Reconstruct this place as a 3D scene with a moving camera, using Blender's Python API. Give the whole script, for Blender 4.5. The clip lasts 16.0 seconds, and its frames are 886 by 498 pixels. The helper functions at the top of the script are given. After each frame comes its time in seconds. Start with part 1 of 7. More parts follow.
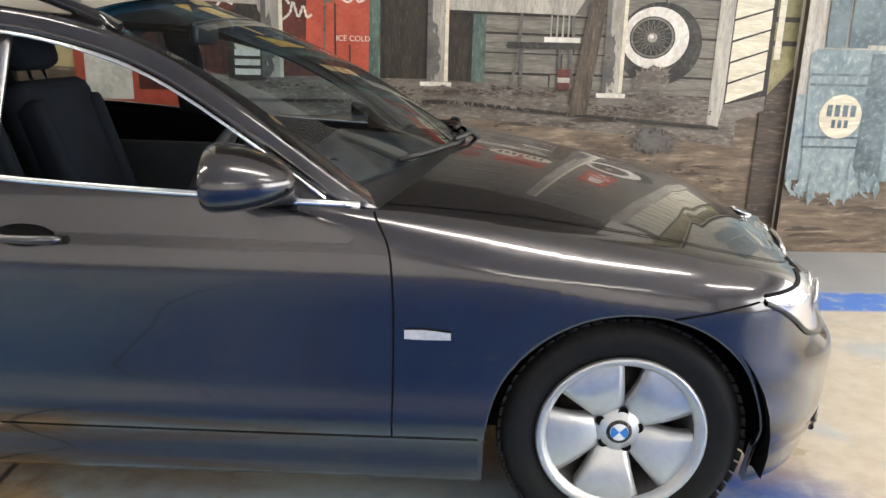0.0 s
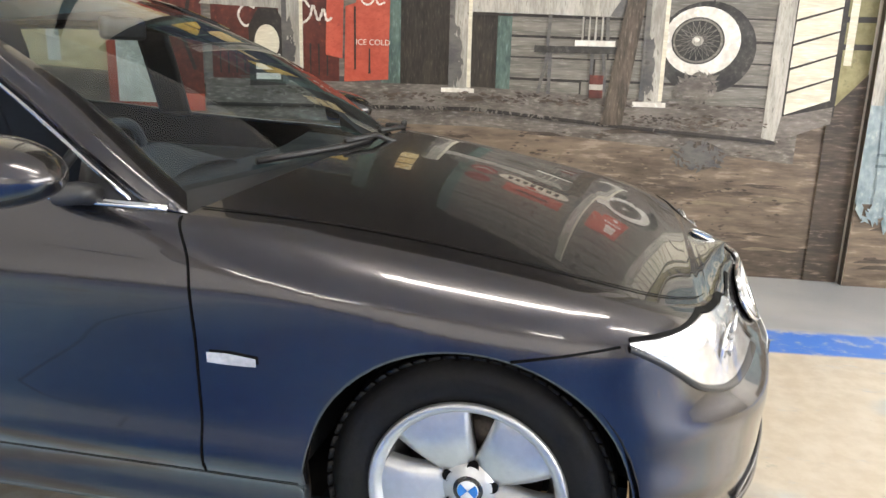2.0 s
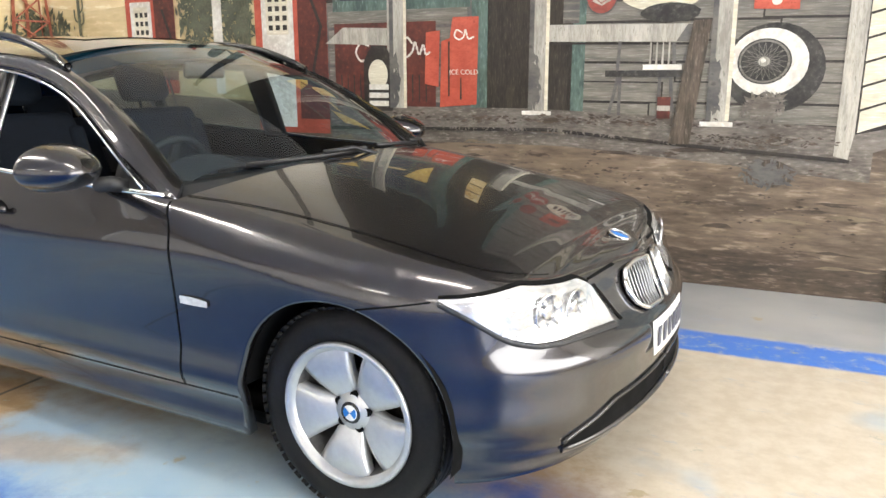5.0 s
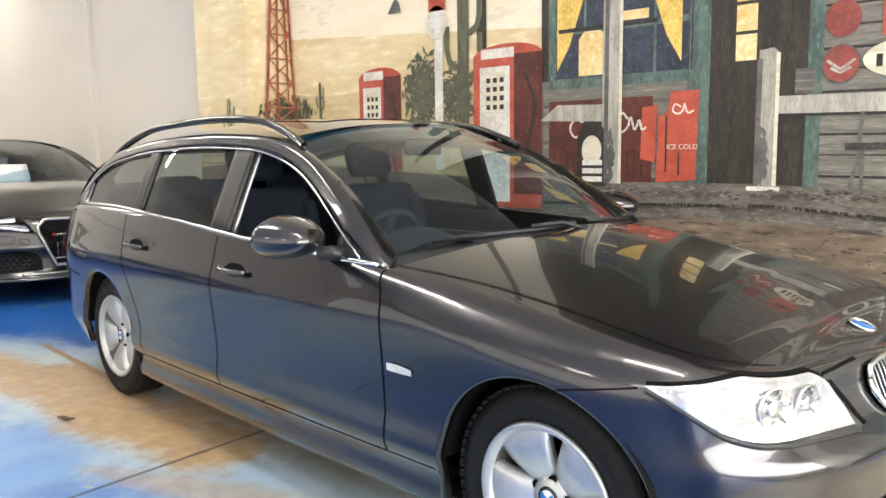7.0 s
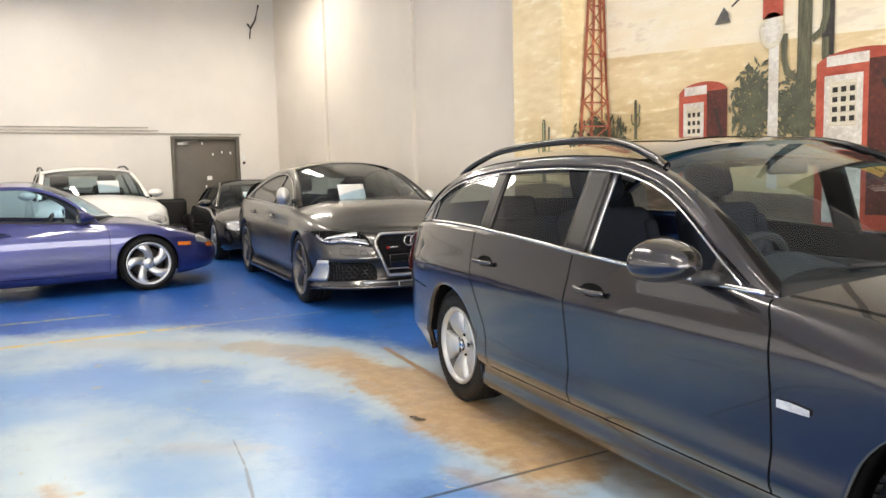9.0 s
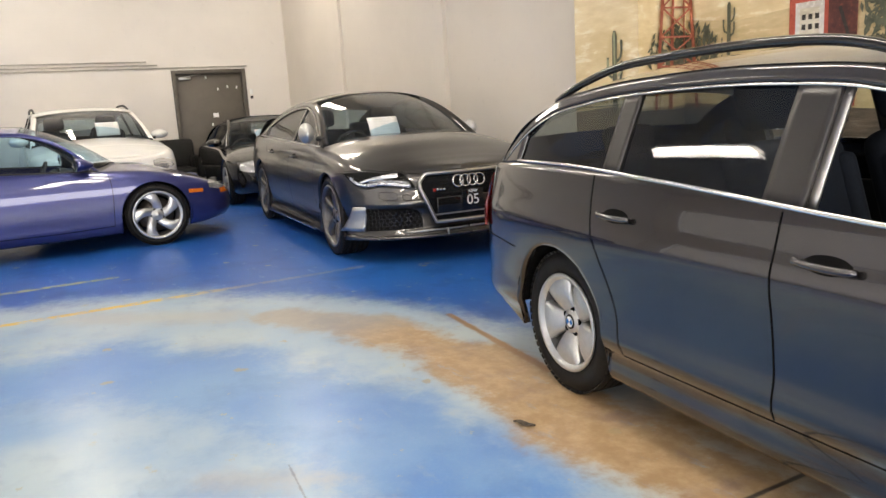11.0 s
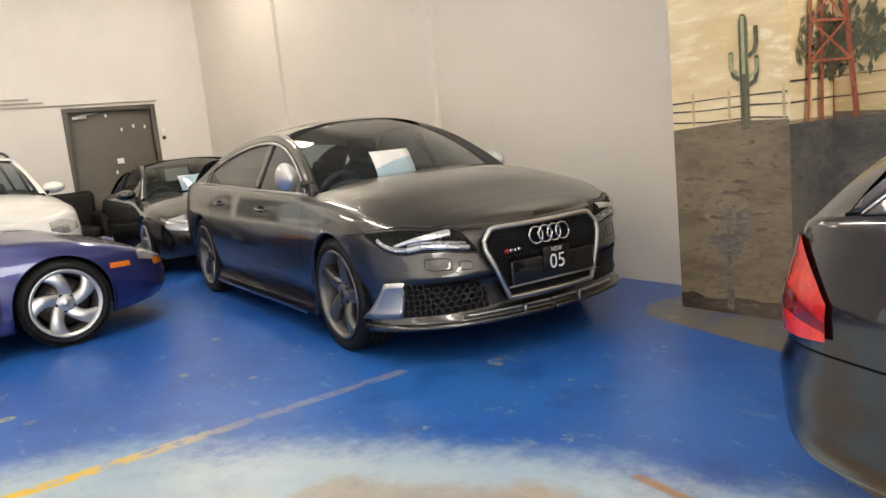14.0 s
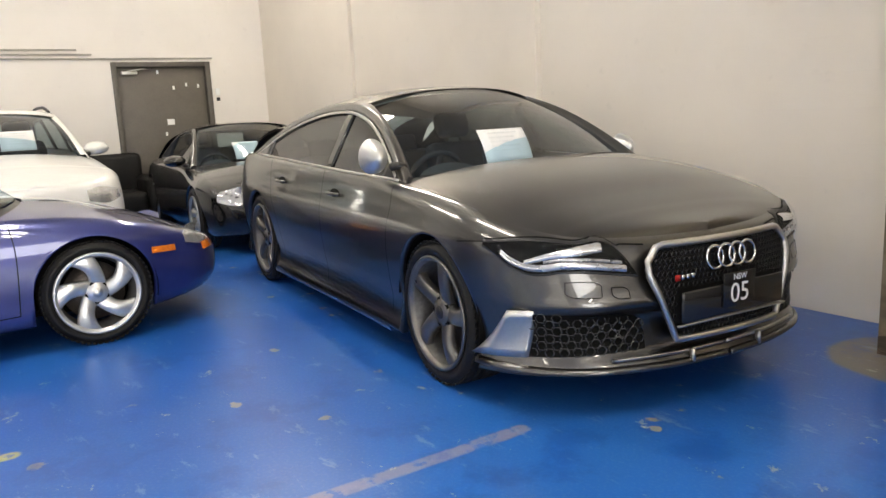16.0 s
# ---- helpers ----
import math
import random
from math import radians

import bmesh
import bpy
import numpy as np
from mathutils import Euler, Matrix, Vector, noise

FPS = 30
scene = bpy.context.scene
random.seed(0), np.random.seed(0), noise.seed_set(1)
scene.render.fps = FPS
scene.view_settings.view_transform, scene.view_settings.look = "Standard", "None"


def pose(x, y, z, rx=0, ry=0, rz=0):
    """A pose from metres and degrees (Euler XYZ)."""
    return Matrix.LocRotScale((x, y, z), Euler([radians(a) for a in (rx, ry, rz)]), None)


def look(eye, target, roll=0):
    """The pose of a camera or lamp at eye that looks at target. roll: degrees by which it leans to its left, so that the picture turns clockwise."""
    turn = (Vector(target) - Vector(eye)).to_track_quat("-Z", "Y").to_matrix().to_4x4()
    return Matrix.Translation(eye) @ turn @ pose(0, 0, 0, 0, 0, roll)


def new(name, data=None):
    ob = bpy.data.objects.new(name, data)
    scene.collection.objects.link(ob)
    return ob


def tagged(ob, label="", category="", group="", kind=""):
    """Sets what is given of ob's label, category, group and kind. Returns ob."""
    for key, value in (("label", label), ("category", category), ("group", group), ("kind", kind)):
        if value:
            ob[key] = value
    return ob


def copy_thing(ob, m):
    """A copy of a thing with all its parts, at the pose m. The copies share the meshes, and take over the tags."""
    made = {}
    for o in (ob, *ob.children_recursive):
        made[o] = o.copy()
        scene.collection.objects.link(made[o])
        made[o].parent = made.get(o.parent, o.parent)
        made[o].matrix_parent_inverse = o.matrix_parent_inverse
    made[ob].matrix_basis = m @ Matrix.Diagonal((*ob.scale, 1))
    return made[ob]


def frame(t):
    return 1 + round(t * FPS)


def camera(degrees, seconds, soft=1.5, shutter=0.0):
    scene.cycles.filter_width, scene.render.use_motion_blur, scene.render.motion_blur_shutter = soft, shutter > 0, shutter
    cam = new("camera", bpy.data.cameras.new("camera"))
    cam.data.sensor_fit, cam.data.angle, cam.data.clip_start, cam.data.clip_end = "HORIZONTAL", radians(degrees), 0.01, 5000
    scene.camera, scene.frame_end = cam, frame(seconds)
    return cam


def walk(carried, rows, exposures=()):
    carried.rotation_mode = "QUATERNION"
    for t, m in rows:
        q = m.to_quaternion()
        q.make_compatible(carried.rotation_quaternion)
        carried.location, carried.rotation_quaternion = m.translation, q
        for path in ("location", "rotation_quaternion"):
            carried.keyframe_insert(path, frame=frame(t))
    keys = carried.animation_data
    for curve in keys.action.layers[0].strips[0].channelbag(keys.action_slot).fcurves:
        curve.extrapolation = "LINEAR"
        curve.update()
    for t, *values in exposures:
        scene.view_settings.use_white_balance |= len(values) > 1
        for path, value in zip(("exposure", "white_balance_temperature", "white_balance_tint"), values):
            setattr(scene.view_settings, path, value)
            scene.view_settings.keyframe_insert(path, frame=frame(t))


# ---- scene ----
cam = camera(60.8, 16.0)
PATH = [
    (0, (-0.549, -1.706, 1.26), (-0.451, 0.219, 0.727), 1.6),
    (0.5, (-0.446, -1.561, 1.271), (-0.319, 0.374, 0.781), 4.2),
    (1, (-0.263, -1.454, 1.232), (-0.222, 0.507, 0.838), 2.5),
    (1.3, (-0.131, -1.405, 1.199), (-0.267, 0.532, 0.719), 2.8),
    (1.5, (-0.071, -1.365, 1.184), (-0.163, 0.587, 0.758), 4.3),
    (2, (0.113, -1.425, 1.215), (-0.13, 0.495, 0.709), 1.6),
    (2.5, (0.312, -1.512, 1.257), (-0.016, 0.408, 0.805), -0.6),
    (3, (0.522, -1.523, 1.257), (-0.099, 0.332, 0.838), 0.6),
    (3.5, (0.702, -1.553, 1.233), (-0.014, 0.263, 0.798), -0.5),
    (4, (0.842, -1.689, 1.233), (0.124, 0.122, 0.781), -1.7),
    (4.2, (0.899, -1.74, 1.244), (0.148, 0.05, 0.763), -1.0),
    (6.3, (1.079, -1.587, 1.217), (0.161, 0.164, 0.916), -0.7),
    (6.5, (1.062, -1.598, 1.22), (0.04, 0.098, 0.941), -1.0),
    (7, (1.025, -1.646, 1.229), (-0.249, -0.125, 0.979), -0.7),
    (7.5, (0.998, -1.713, 1.226), (-0.501, -0.413, 0.974), -0.0),
    (8, (0.968, -1.781, 1.233), (-0.725, -0.751, 0.967), -0.6),
    (8.5, (0.917, -1.841, 1.25), (-0.83, -0.887, 1.056), -0.9),
    (8.7, (0.888, -1.883, 1.251), (-0.85, -0.909, 1.073), -1.2),
    (10.8, (-0.137, -1.713, 1.251), (-1.865, -0.787, 0.858), -3.1),
    (11, (-0.245, -1.733, 1.263), (-1.971, -0.795, 0.887), -3.4),
    (11.5, (-0.617, -1.724, 1.223), (-2.369, -0.827, 0.866), -7.6),
    (12, (-1.035, -1.741, 1.23), (-2.879, -1.07, 0.844), -7.6),
    (12.5, (-1.358, -1.831, 1.269), (-3.129, -0.979, 0.898), -8.6),
    (13, (-1.789, -1.708, 1.239), (-3.551, -0.814, 0.925), -8.3),
    (13.5, (-2.135, -1.618, 1.241), (-3.855, -0.674, 0.852), -3.3),
    (14, (-2.503, -1.56, 1.267), (-4.096, -0.389, 0.961), -5.7),
    (14.5, (-2.798, -1.399, 1.27), (-4.35, -0.175, 0.965), -7.7),
    (15, (-3.094, -1.266, 1.265), (-4.662, -0.09, 0.868), -3.3),
    (15.5, (-3.38, -1.217, 1.292), (-4.932, -0.012, 0.916), -2.3),
    (16, (-3.609, -1.27, 1.298), (-5.256, -0.195, 0.935), -2.8),
]
walk(cam, [(t, look(eye, target, roll)) for t, eye, target, roll in PATH], [(0, -0.34, 6500, 9), (1.0, -0.22, 6500, 9), (4.2, 0.05, 6400, 8), (7.0, 0.05, 6400, 8), (8.5, 0.02, 6600, 9), (11.0, -0.27, 6800, 11), (14.0, -0.20, 6850, 10), (16.0, -0.08, 6600, 9)])

# ---- light ----
world = bpy.data.worlds.new("world")
scene.world = world
world.use_nodes = True
world.node_tree.nodes["Background"].inputs[0].default_value = (1.0, 0.93, 0.84, 1)
world.node_tree.nodes["Background"].inputs[1].default_value = 0.05


# makes the ceiling lamps, the daylight lamp and the added fill lamp alike
def area_lamp(x, y, z, sx, sy, watts, colour=(1.0, 0.93, 0.83), target=None):
    data = bpy.data.lights.new("ceiling_or_fill_lamp", "AREA")
    data.shape, data.size, data.size_y, data.energy, data.color = "RECTANGLE", sx, sy, watts, colour
    ob = new("ceiling_or_fill_lamp", data)
    ob.matrix_world = look((x, y, z), target or (x, y + 0.001, 0))
    return ob


TUBES = [(-12.5, -1.5), (-12.0, 1.9), (-8.2, -3.6), (-7.9, -0.4), (-3.4, -6.9), (-3.8, -0.3), (1.2, -6.9), (0.6, -0.35), (3.6, -2.2)]
for tx, ty in TUBES:
    area_lamp(tx, ty, 4.55, 2.4, 0.30, 46)
    area_lamp(tx, ty, 4.60, 2.4, 0.22, 70, target=(tx, ty + 0.001, 9))
# daylight through the roller door behind the walker
area_lamp(6.2, -1.45, 2.0, 8.4, 3.2, 880, (1.0, 0.98, 0.95), (-1, -1.2, 0.6))
# added fill lamp opposite the painted wall, to brighten reflections in the car sides
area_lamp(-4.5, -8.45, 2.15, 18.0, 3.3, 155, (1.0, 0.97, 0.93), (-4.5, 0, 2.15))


# ---- materials ----
class Graph:
    """A short way to write shader nodes."""

    def __init__(self, name):
        self.mat = bpy.data.materials.new(name)
        self.mat.use_nodes = True
        self.tree = self.mat.node_tree
        self.bsdf = self.tree.nodes["Principled BSDF"]

    def node(self, kind, **inputs):
        n = self.tree.nodes.new(kind)
        for key, value in inputs.items():
            self.put(n.inputs[key.replace("_", " ")], value)
        return n

    def put(self, socket, value):
        if isinstance(value, bpy.types.NodeSocket):
            self.tree.links.new(value, socket)
        else:
            socket.default_value = value

    def math(self, op, a, b=0.0, c=0.0, clamp=False):
        n = self.tree.nodes.new("ShaderNodeMath")
        n.operation, n.use_clamp = op, clamp
        for s, v in zip(n.inputs, (a, b, c)):
            self.put(s, v)
        return n.outputs[0]

    def noise(self, vec, scale, detail=4.0, rough=0.55):
        n = self.node("ShaderNodeTexNoise", Scale=scale, Detail=detail, Roughness=rough)
        if vec is not None:
            self.put(n.inputs["Vector"], vec)
        return n.outputs["Fac"]

    def ramp(self, fac, lo, hi, a=0.0, b=1.0):
        n = self.tree.nodes.new("ShaderNodeMapRange")
        n.interpolation_type = "SMOOTHSTEP"
        for s, v in zip(n.inputs, (fac, lo, hi, a, b)):
            self.put(s, v)
        return n.outputs[0]

    def mix(self, fac, a, b):
        n = self.tree.nodes.new("ShaderNodeMix")
        n.data_type = "RGBA"
        self.put(n.inputs[0], fac)
        for s, v in ((n.inputs[6], a), (n.inputs[7], b)):
            self.put(s, (*v, 1) if isinstance(v, tuple) else v)
        return n.outputs[2]

    def bump(self, height, strength=0.2, distance=0.01):
        n = self.node("ShaderNodeBump", Strength=strength, Distance=distance)
        self.put(n.inputs["Height"], height)
        self.put(self.bsdf.inputs["Normal"], n.outputs[0])

    def scaled(self, x, y, z, space="Object"):
        c = self.tree.nodes.new("ShaderNodeTexCoord").outputs[space]
        m = self.node("ShaderNodeMapping", Vector=c, Scale=(x, y, z))
        return m.outputs[0]


def surface(name, colour, rough=0.5, metal=0.0, vary=0.12, scale=6.0, fine=60.0, bump=0.05, coat=0.0, coat_rough=0.03, trans=0.0, ior=1.45, stretch=(1, 1, 1), emit=0.0, spec=0.5):
    g = Graph(name)
    b = g.bsdf.inputs
    v = g.scaled(*stretch)
    n1, n2 = g.noise(v, scale), g.noise(v, fine, 3.0)
    dark = tuple(c * (1 - 1.6 * vary) for c in colour)
    lite = tuple(min(1.0, c * (1 + 1.2 * vary)) for c in colour)
    both = g.math("ADD", g.math("MULTIPLY", n1, 0.65), g.math("MULTIPLY", n2, 0.35))
    g.put(b["Base Color"], g.mix(g.ramp(both, 0.32, 0.68), dark, lite))
    g.put(b["Roughness"], g.ramp(n1, 0.3, 0.7, max(0.02, rough * 0.85), min(1.0, rough * 1.15)))
    g.put(b["Metallic"], metal)
    g.put(b["Coat Weight"], coat)
    g.put(b["Coat Roughness"], coat_rough)
    g.put(b["Transmission Weight"], trans)
    g.put(b["IOR"], ior)
    g.put(b["Specular IOR Level"], spec)
    if emit:
        g.put(b["Emission Color"], (*colour, 1))
        g.put(b["Emission Strength"], emit)
    if bump:
        g.bump(n2, bump, 0.004)
    return g.mat


def car_paint(name, colour, metal=0.55, rough=0.3):
    g = Graph(name)
    b = g.bsdf.inputs
    v = g.scaled(1, 1, 1)
    flake = g.noise(v, 900.0, 1.0)
    lite = tuple(min(1.0, c * 1.35) for c in colour)
    g.put(b["Base Color"], g.mix(g.ramp(flake, 0.35, 0.7), colour, lite))
    g.put(b["Metallic"], metal)
    g.put(b["Roughness"], rough)
    g.put(b["Coat Weight"], 1.0)
    g.put(b["Coat IOR"], 1.52)
    g.put(b["Coat Roughness"], 0.018)
    return g.mat


def clear_glass(name, tint=(0.9, 0.95, 0.93), gloss=0.80, least=0.03):
    """Car glass: a mirror-like skin over a tinted see-through body."""
    g = Graph(name)
    nodes = g.tree.nodes
    clear = g.node("ShaderNodeBsdfTransparent", Color=(*tint, 1))
    shine = g.node("ShaderNodeBsdfGlossy", Roughness=0.02)
    facing = g.node("ShaderNodeLayerWeight", Blend=0.5).outputs["Facing"]
    fres = g.math("MULTIPLY_ADD", g.math("POWER", facing, 3.6), gloss, least)
    smear = g.noise(g.scaled(1, 1, 1), 4.0)
    fac = g.math("ADD", fres, g.ramp(smear, 0.4, 0.8, 0.0, 0.015))
    mixed = nodes.new("ShaderNodeMixShader")
    g.put(mixed.inputs[0], fac)
    g.tree.links.new(clear.outputs[0], mixed.inputs[1])
    g.tree.links.new(shine.outputs[0], mixed.inputs[2])
    g.tree.links.new(mixed.outputs[0], nodes["Material Output"].inputs[0])
    return g.mat


def floor_material():
    g = Graph("painted_concrete")
    b = g.bsdf.inputs
    pos = g.tree.nodes.new("ShaderNodeNewGeometry").outputs["Position"]
    sep = g.node("ShaderNodeSeparateXYZ", Vector=pos)
    px, py = sep.outputs[0], sep.outputs[1]
    big, mid, small, grit = g.noise(pos, 0.42, 3.0, 0.45), g.noise(pos, 1.25, 5.0, 0.5), g.noise(pos, 11.0, 5.0, 0.65), g.noise(pos, 70.0, 3.0)
    wob = g.math("ADD", g.math("MULTIPLY", g.math("SUBTRACT", mid, 0.5), 0.55), g.math("MULTIPLY", g.math("SUBTRACT", small, 0.5), 0.30))

    def line(ax, ay, c):
        return g.math("ADD", g.math("ADD", g.math("MULTIPLY", px, ax), g.math("MULTIPLY", py, ay)), c)

    def capsule(x0, y0, x1, y1, r, soft, wander=1.0):
        dx, dy = x1 - x0, y1 - y0
        n = dx * dx + dy * dy
        t = g.math("DIVIDE", line(dx, dy, -(x0 * dx + y0 * dy)), n, clamp=True)
        ex = g.math("SUBTRACT", px, g.math("MULTIPLY_ADD", t, dx, x0))
        ey = g.math("SUBTRACT", py, g.math("MULTIPLY_ADD", t, dy, y0))
        d = g.math("SQRT", g.math("ADD", g.math("MULTIPLY", ex, ex), g.math("MULTIPLY", ey, ey)))
        return g.ramp(g.math("ADD", d, g.math("MULTIPLY", wob, wander)), r - soft, r + soft, 1.0, 0.0)

    deep = g.mix(g.ramp(big, 0.35, 0.7), (0.006, 0.072, 0.33), (0.015, 0.118, 0.42))
    # worn rings round the turning place: bleached, mid blue, bleached
    ex, ey = g.math("ADD", px, 2.3), g.math("MULTIPLY_ADD", py, 1.3, 3.12)
    rad = g.math("SQRT", g.math("ADD", g.math("MULTIPLY", ex, ex), g.math("MULTIPLY", ey, ey)))
    rad = g.math("ADD", rad, g.math("MULTIPLY", wob, 1.5))
    white = g.mix(g.ramp(mid, 0.33, 0.67), (0.30, 0.44, 0.57), (0.47, 0.56, 0.58))
    white = g.mix(g.ramp(small, 0.54, 0.74, 0.0, 0.4), white, (0.50, 0.49, 0.43))
    blue = g.mix(g.ramp(mid, 0.35, 0.68), (0.10, 0.24, 0.53), (0.19, 0.35, 0.57))
    inner = g.mix(g.ramp(mid, 0.33, 0.64), (0.20, 0.35, 0.56), (0.42, 0.53, 0.58))
    pale = g.mix(g.ramp(rad, 1.70, 2.15), inner, blue)
    pale = g.mix(g.ramp(rad, 2.60, 3.05), pale, white)
    worn = g.ramp(rad, 4.40, 3.90)
    worn = g.math("MULTIPLY", worn, g.ramp(g.math("ADD", py, wob), -3.9, -2.9))
    shade = g.math("MULTIPLY", g.ramp(g.math("ADD", px, wob), -2.1, -1.5), g.ramp(g.math("ADD", py, wob), -0.2, -0.6))
    worn = g.math("MULTIPLY", worn, g.math("SUBTRACT", 1.0, g.math("MULTIPLY", shade, g.ramp(px, -1.4, -0.8, 0.6, 1.0))))
    colour = g.mix(worn, deep, pale)
    tan = g.mix(g.ramp(small, 0.35, 0.7), (0.37, 0.245, 0.125), (0.49, 0.355, 0.205))
    tan = g.mix(g.ramp(g.math("ADD", px, wob), -3.9, -4.6, 0.0, 0.75), tan, (0.34, 0.35, 0.34))
    trail = 0.0
    chain = [(-4.85, -0.42), (-4.26, -0.07), (-3.4, 0.10), (-2.45, 0.05), (-1.75, 0.12)]
    for (x0, y0), (x1, y1), r in zip(chain, chain[1:], (0.15, 0.20, 0.25, 0.27)):
        trail = g.math("MAXIMUM", trail, capsule(x0, y0, x1, y1, r, 0.08, 0.9))
    trail = g.math("MAXIMUM", trail, g.math("MULTIPLY", capsule(-3.4, 0.6, 1.2, 0.9, 0.50, 0.2), g.ramp(px, -2.9, -2.2)))
    trail = g.math("MULTIPLY", trail, g.math("SUBTRACT", 1.0, g.math("MULTIPLY", shade, 0.85)))
    colour = g.mix(g.math("MULTIPLY", trail, g.ramp(small, 0.74, 0.64, 0.45, 1.0)), colour, tan)
    colour = g.mix(g.math("MULTIPLY", capsule(-2.65, -1.85, -2.42, -1.80, 0.05, 0.05, 0.35), 0.8), colour, tan)
    colour = g.mix(g.math("MULTIPLY", capsule(-1.9, -0.35, -0.9, 0.0, 0.06, 0.06, 0.6), 0.6), colour, tan)
    colour = g.mix(capsule(-4.16, 0.41, -3.0, 0.30, 0.025, 0.012, 0.1), colour, (0.34, 0.19, 0.085))
    front = g.math("MULTIPLY", g.ramp(g.math("ADD", line(0.95, 0.35, -0.62), wob), -0.1, 0.25), g.ramp(g.math("ADD", py, wob), -0.7, -0.1))
    beige = g.mix(g.ramp(mid, 0.56, 0.68, 0.0, 0.55), g.mix(g.ramp(small, 0.3, 0.7), (0.50, 0.43, 0.33), (0.60, 0.54, 0.44)), (0.30, 0.45, 0.58))
    colour = g.mix(front, colour, beige)
    east = g.ramp(px, -4.2, -3.6)
    edge = g.math("MULTIPLY_ADD", wob, 0.10, py)
    stripe = g.math("MULTIPLY", g.math("MULTIPLY", g.ramp(edge, 1.76, 1.80), g.ramp(edge, 2.12, 2.03)), east)
    colour = g.mix(g.math("MULTIPLY", stripe, g.ramp(small, 0.7, 0.5, 0.35, 0.95)), colour, (0.03, 0.17, 0.62))
    grey = g.mix(g.ramp(mid, 0.3, 0.7), (0.27, 0.28, 0.29), (0.40, 0.40, 0.39))
    colour = g.mix(g.math("MULTIPLY", g.ramp(edge, 2.05, 2.12), east), colour, grey)
    colour = g.mix(capsule(-5.3, 2.5, -4.4, 2.3, 0.36, 0.02, 0.12), colour, (0.15, 0.135, 0.11))
    for x, y0, y1, c in ((-5.88, -6.0, 0.55, (0.78, 0.50, 0.02)), (-7.0, -6.0, -1.2, (0.42, 0.38, 0.16))):
        stroke = capsule(x, y0, x, y1, 0.040, 0.010, 0.06)
        fade = g.ramp(py, -1.2, -0.3, 1.0, 0.22)
        colour = g.mix(g.math("MULTIPLY", stroke, g.math("MULTIPLY", fade, g.ramp(small, 0.62, 0.5, 0.15, 1.0))), colour, c)
    chips = g.node("ShaderNodeTexVoronoi", Vector=pos, Scale=2.6, Randomness=1.0)
    spot = g.ramp(g.math("ADD", chips.outputs["Distance"], g.math("MULTIPLY", g.math("SUBTRACT", small, 0.5), 0.35)), 0.05, 0.085, 0.8, 0.0)
    colour = g.mix(spot, colour, (0.38, 0.30, 0.17))
    colour = g.mix(g.math("MULTIPLY", capsule(-5.7, -1.55, -5.1, -0.75, 0.13, 0.11, 0.9), 0.45), colour, (0.47, 0.41, 0.33))
    colour = g.mix(g.math("MULTIPLY", capsule(-2.85, -1.3, -2.6, -0.95, 0.06, 0.08, 0.8), 0.35), colour, (0.47, 0.38, 0.28))
    joint = capsule(-1.71, -7.0, -1.71, 2.0, 0.011, 0.005, 0.02)
    colour = g.mix(g.math("MULTIPLY", joint, 0.85), colour, (0.02, 0.02, 0.025))
    crack = g.math("MAXIMUM", capsule(-2.80, -1.04, -2.42, -1.08, 0.004, 0.004, 0.09), capsule(-2.42, -1.08, -2.08, -1.14, 0.004, 0.004, 0.09))
    colour = g.mix(g.math("MULTIPLY", crack, 0.7), colour, (0.10, 0.11, 0.13))
    colour = g.mix(g.ramp(grit, 0.45, 0.75, 0.0, 0.05), colour, (0.6, 0.58, 0.52))
    scuff = g.noise(g.node("ShaderNodeMapping", Vector=pos, Scale=(2.2, 5.5, 1.0)).outputs[0], 1.6, 7.0, 0.72)
    colour = g.mix(g.ramp(scuff, 0.57, 0.70, 0.0, 0.46), colour, (0.27, 0.36, 0.48))
    mottle = g.noise(pos, 2.6, 7.0, 0.66)
    colour = g.mix(g.math("MULTIPLY", g.ramp(mottle, 0.50, 0.66, 0.0, 0.6), g.math("MULTIPLY", g.math("SUBTRACT", 1.0, g.math("MULTIPLY", worn, 0.75)), g.math("SUBTRACT", 1.0, front))), colour, (0.004, 0.052, 0.26))
    flake = g.noise(pos, 6.5, 6.0, 0.75)
    colour = g.mix(g.math("MULTIPLY", g.ramp(flake, 0.628, 0.655, 0.0, 0.7), g.ramp(mid, 0.42, 0.54)), colour, (0.40, 0.39, 0.31))
    colour = g.mix(g.math("MULTIPLY", g.ramp(flake, 0.36, 0.31, 0.0, 0.35), g.ramp(big, 0.4, 0.6)), colour, (0.02, 0.06, 0.16))
    g.put(b["Base Color"], colour)
    g.put(b["Roughness"], 0.29)
    g.put(b["Specular IOR Level"], 0.45)
    return g.mat


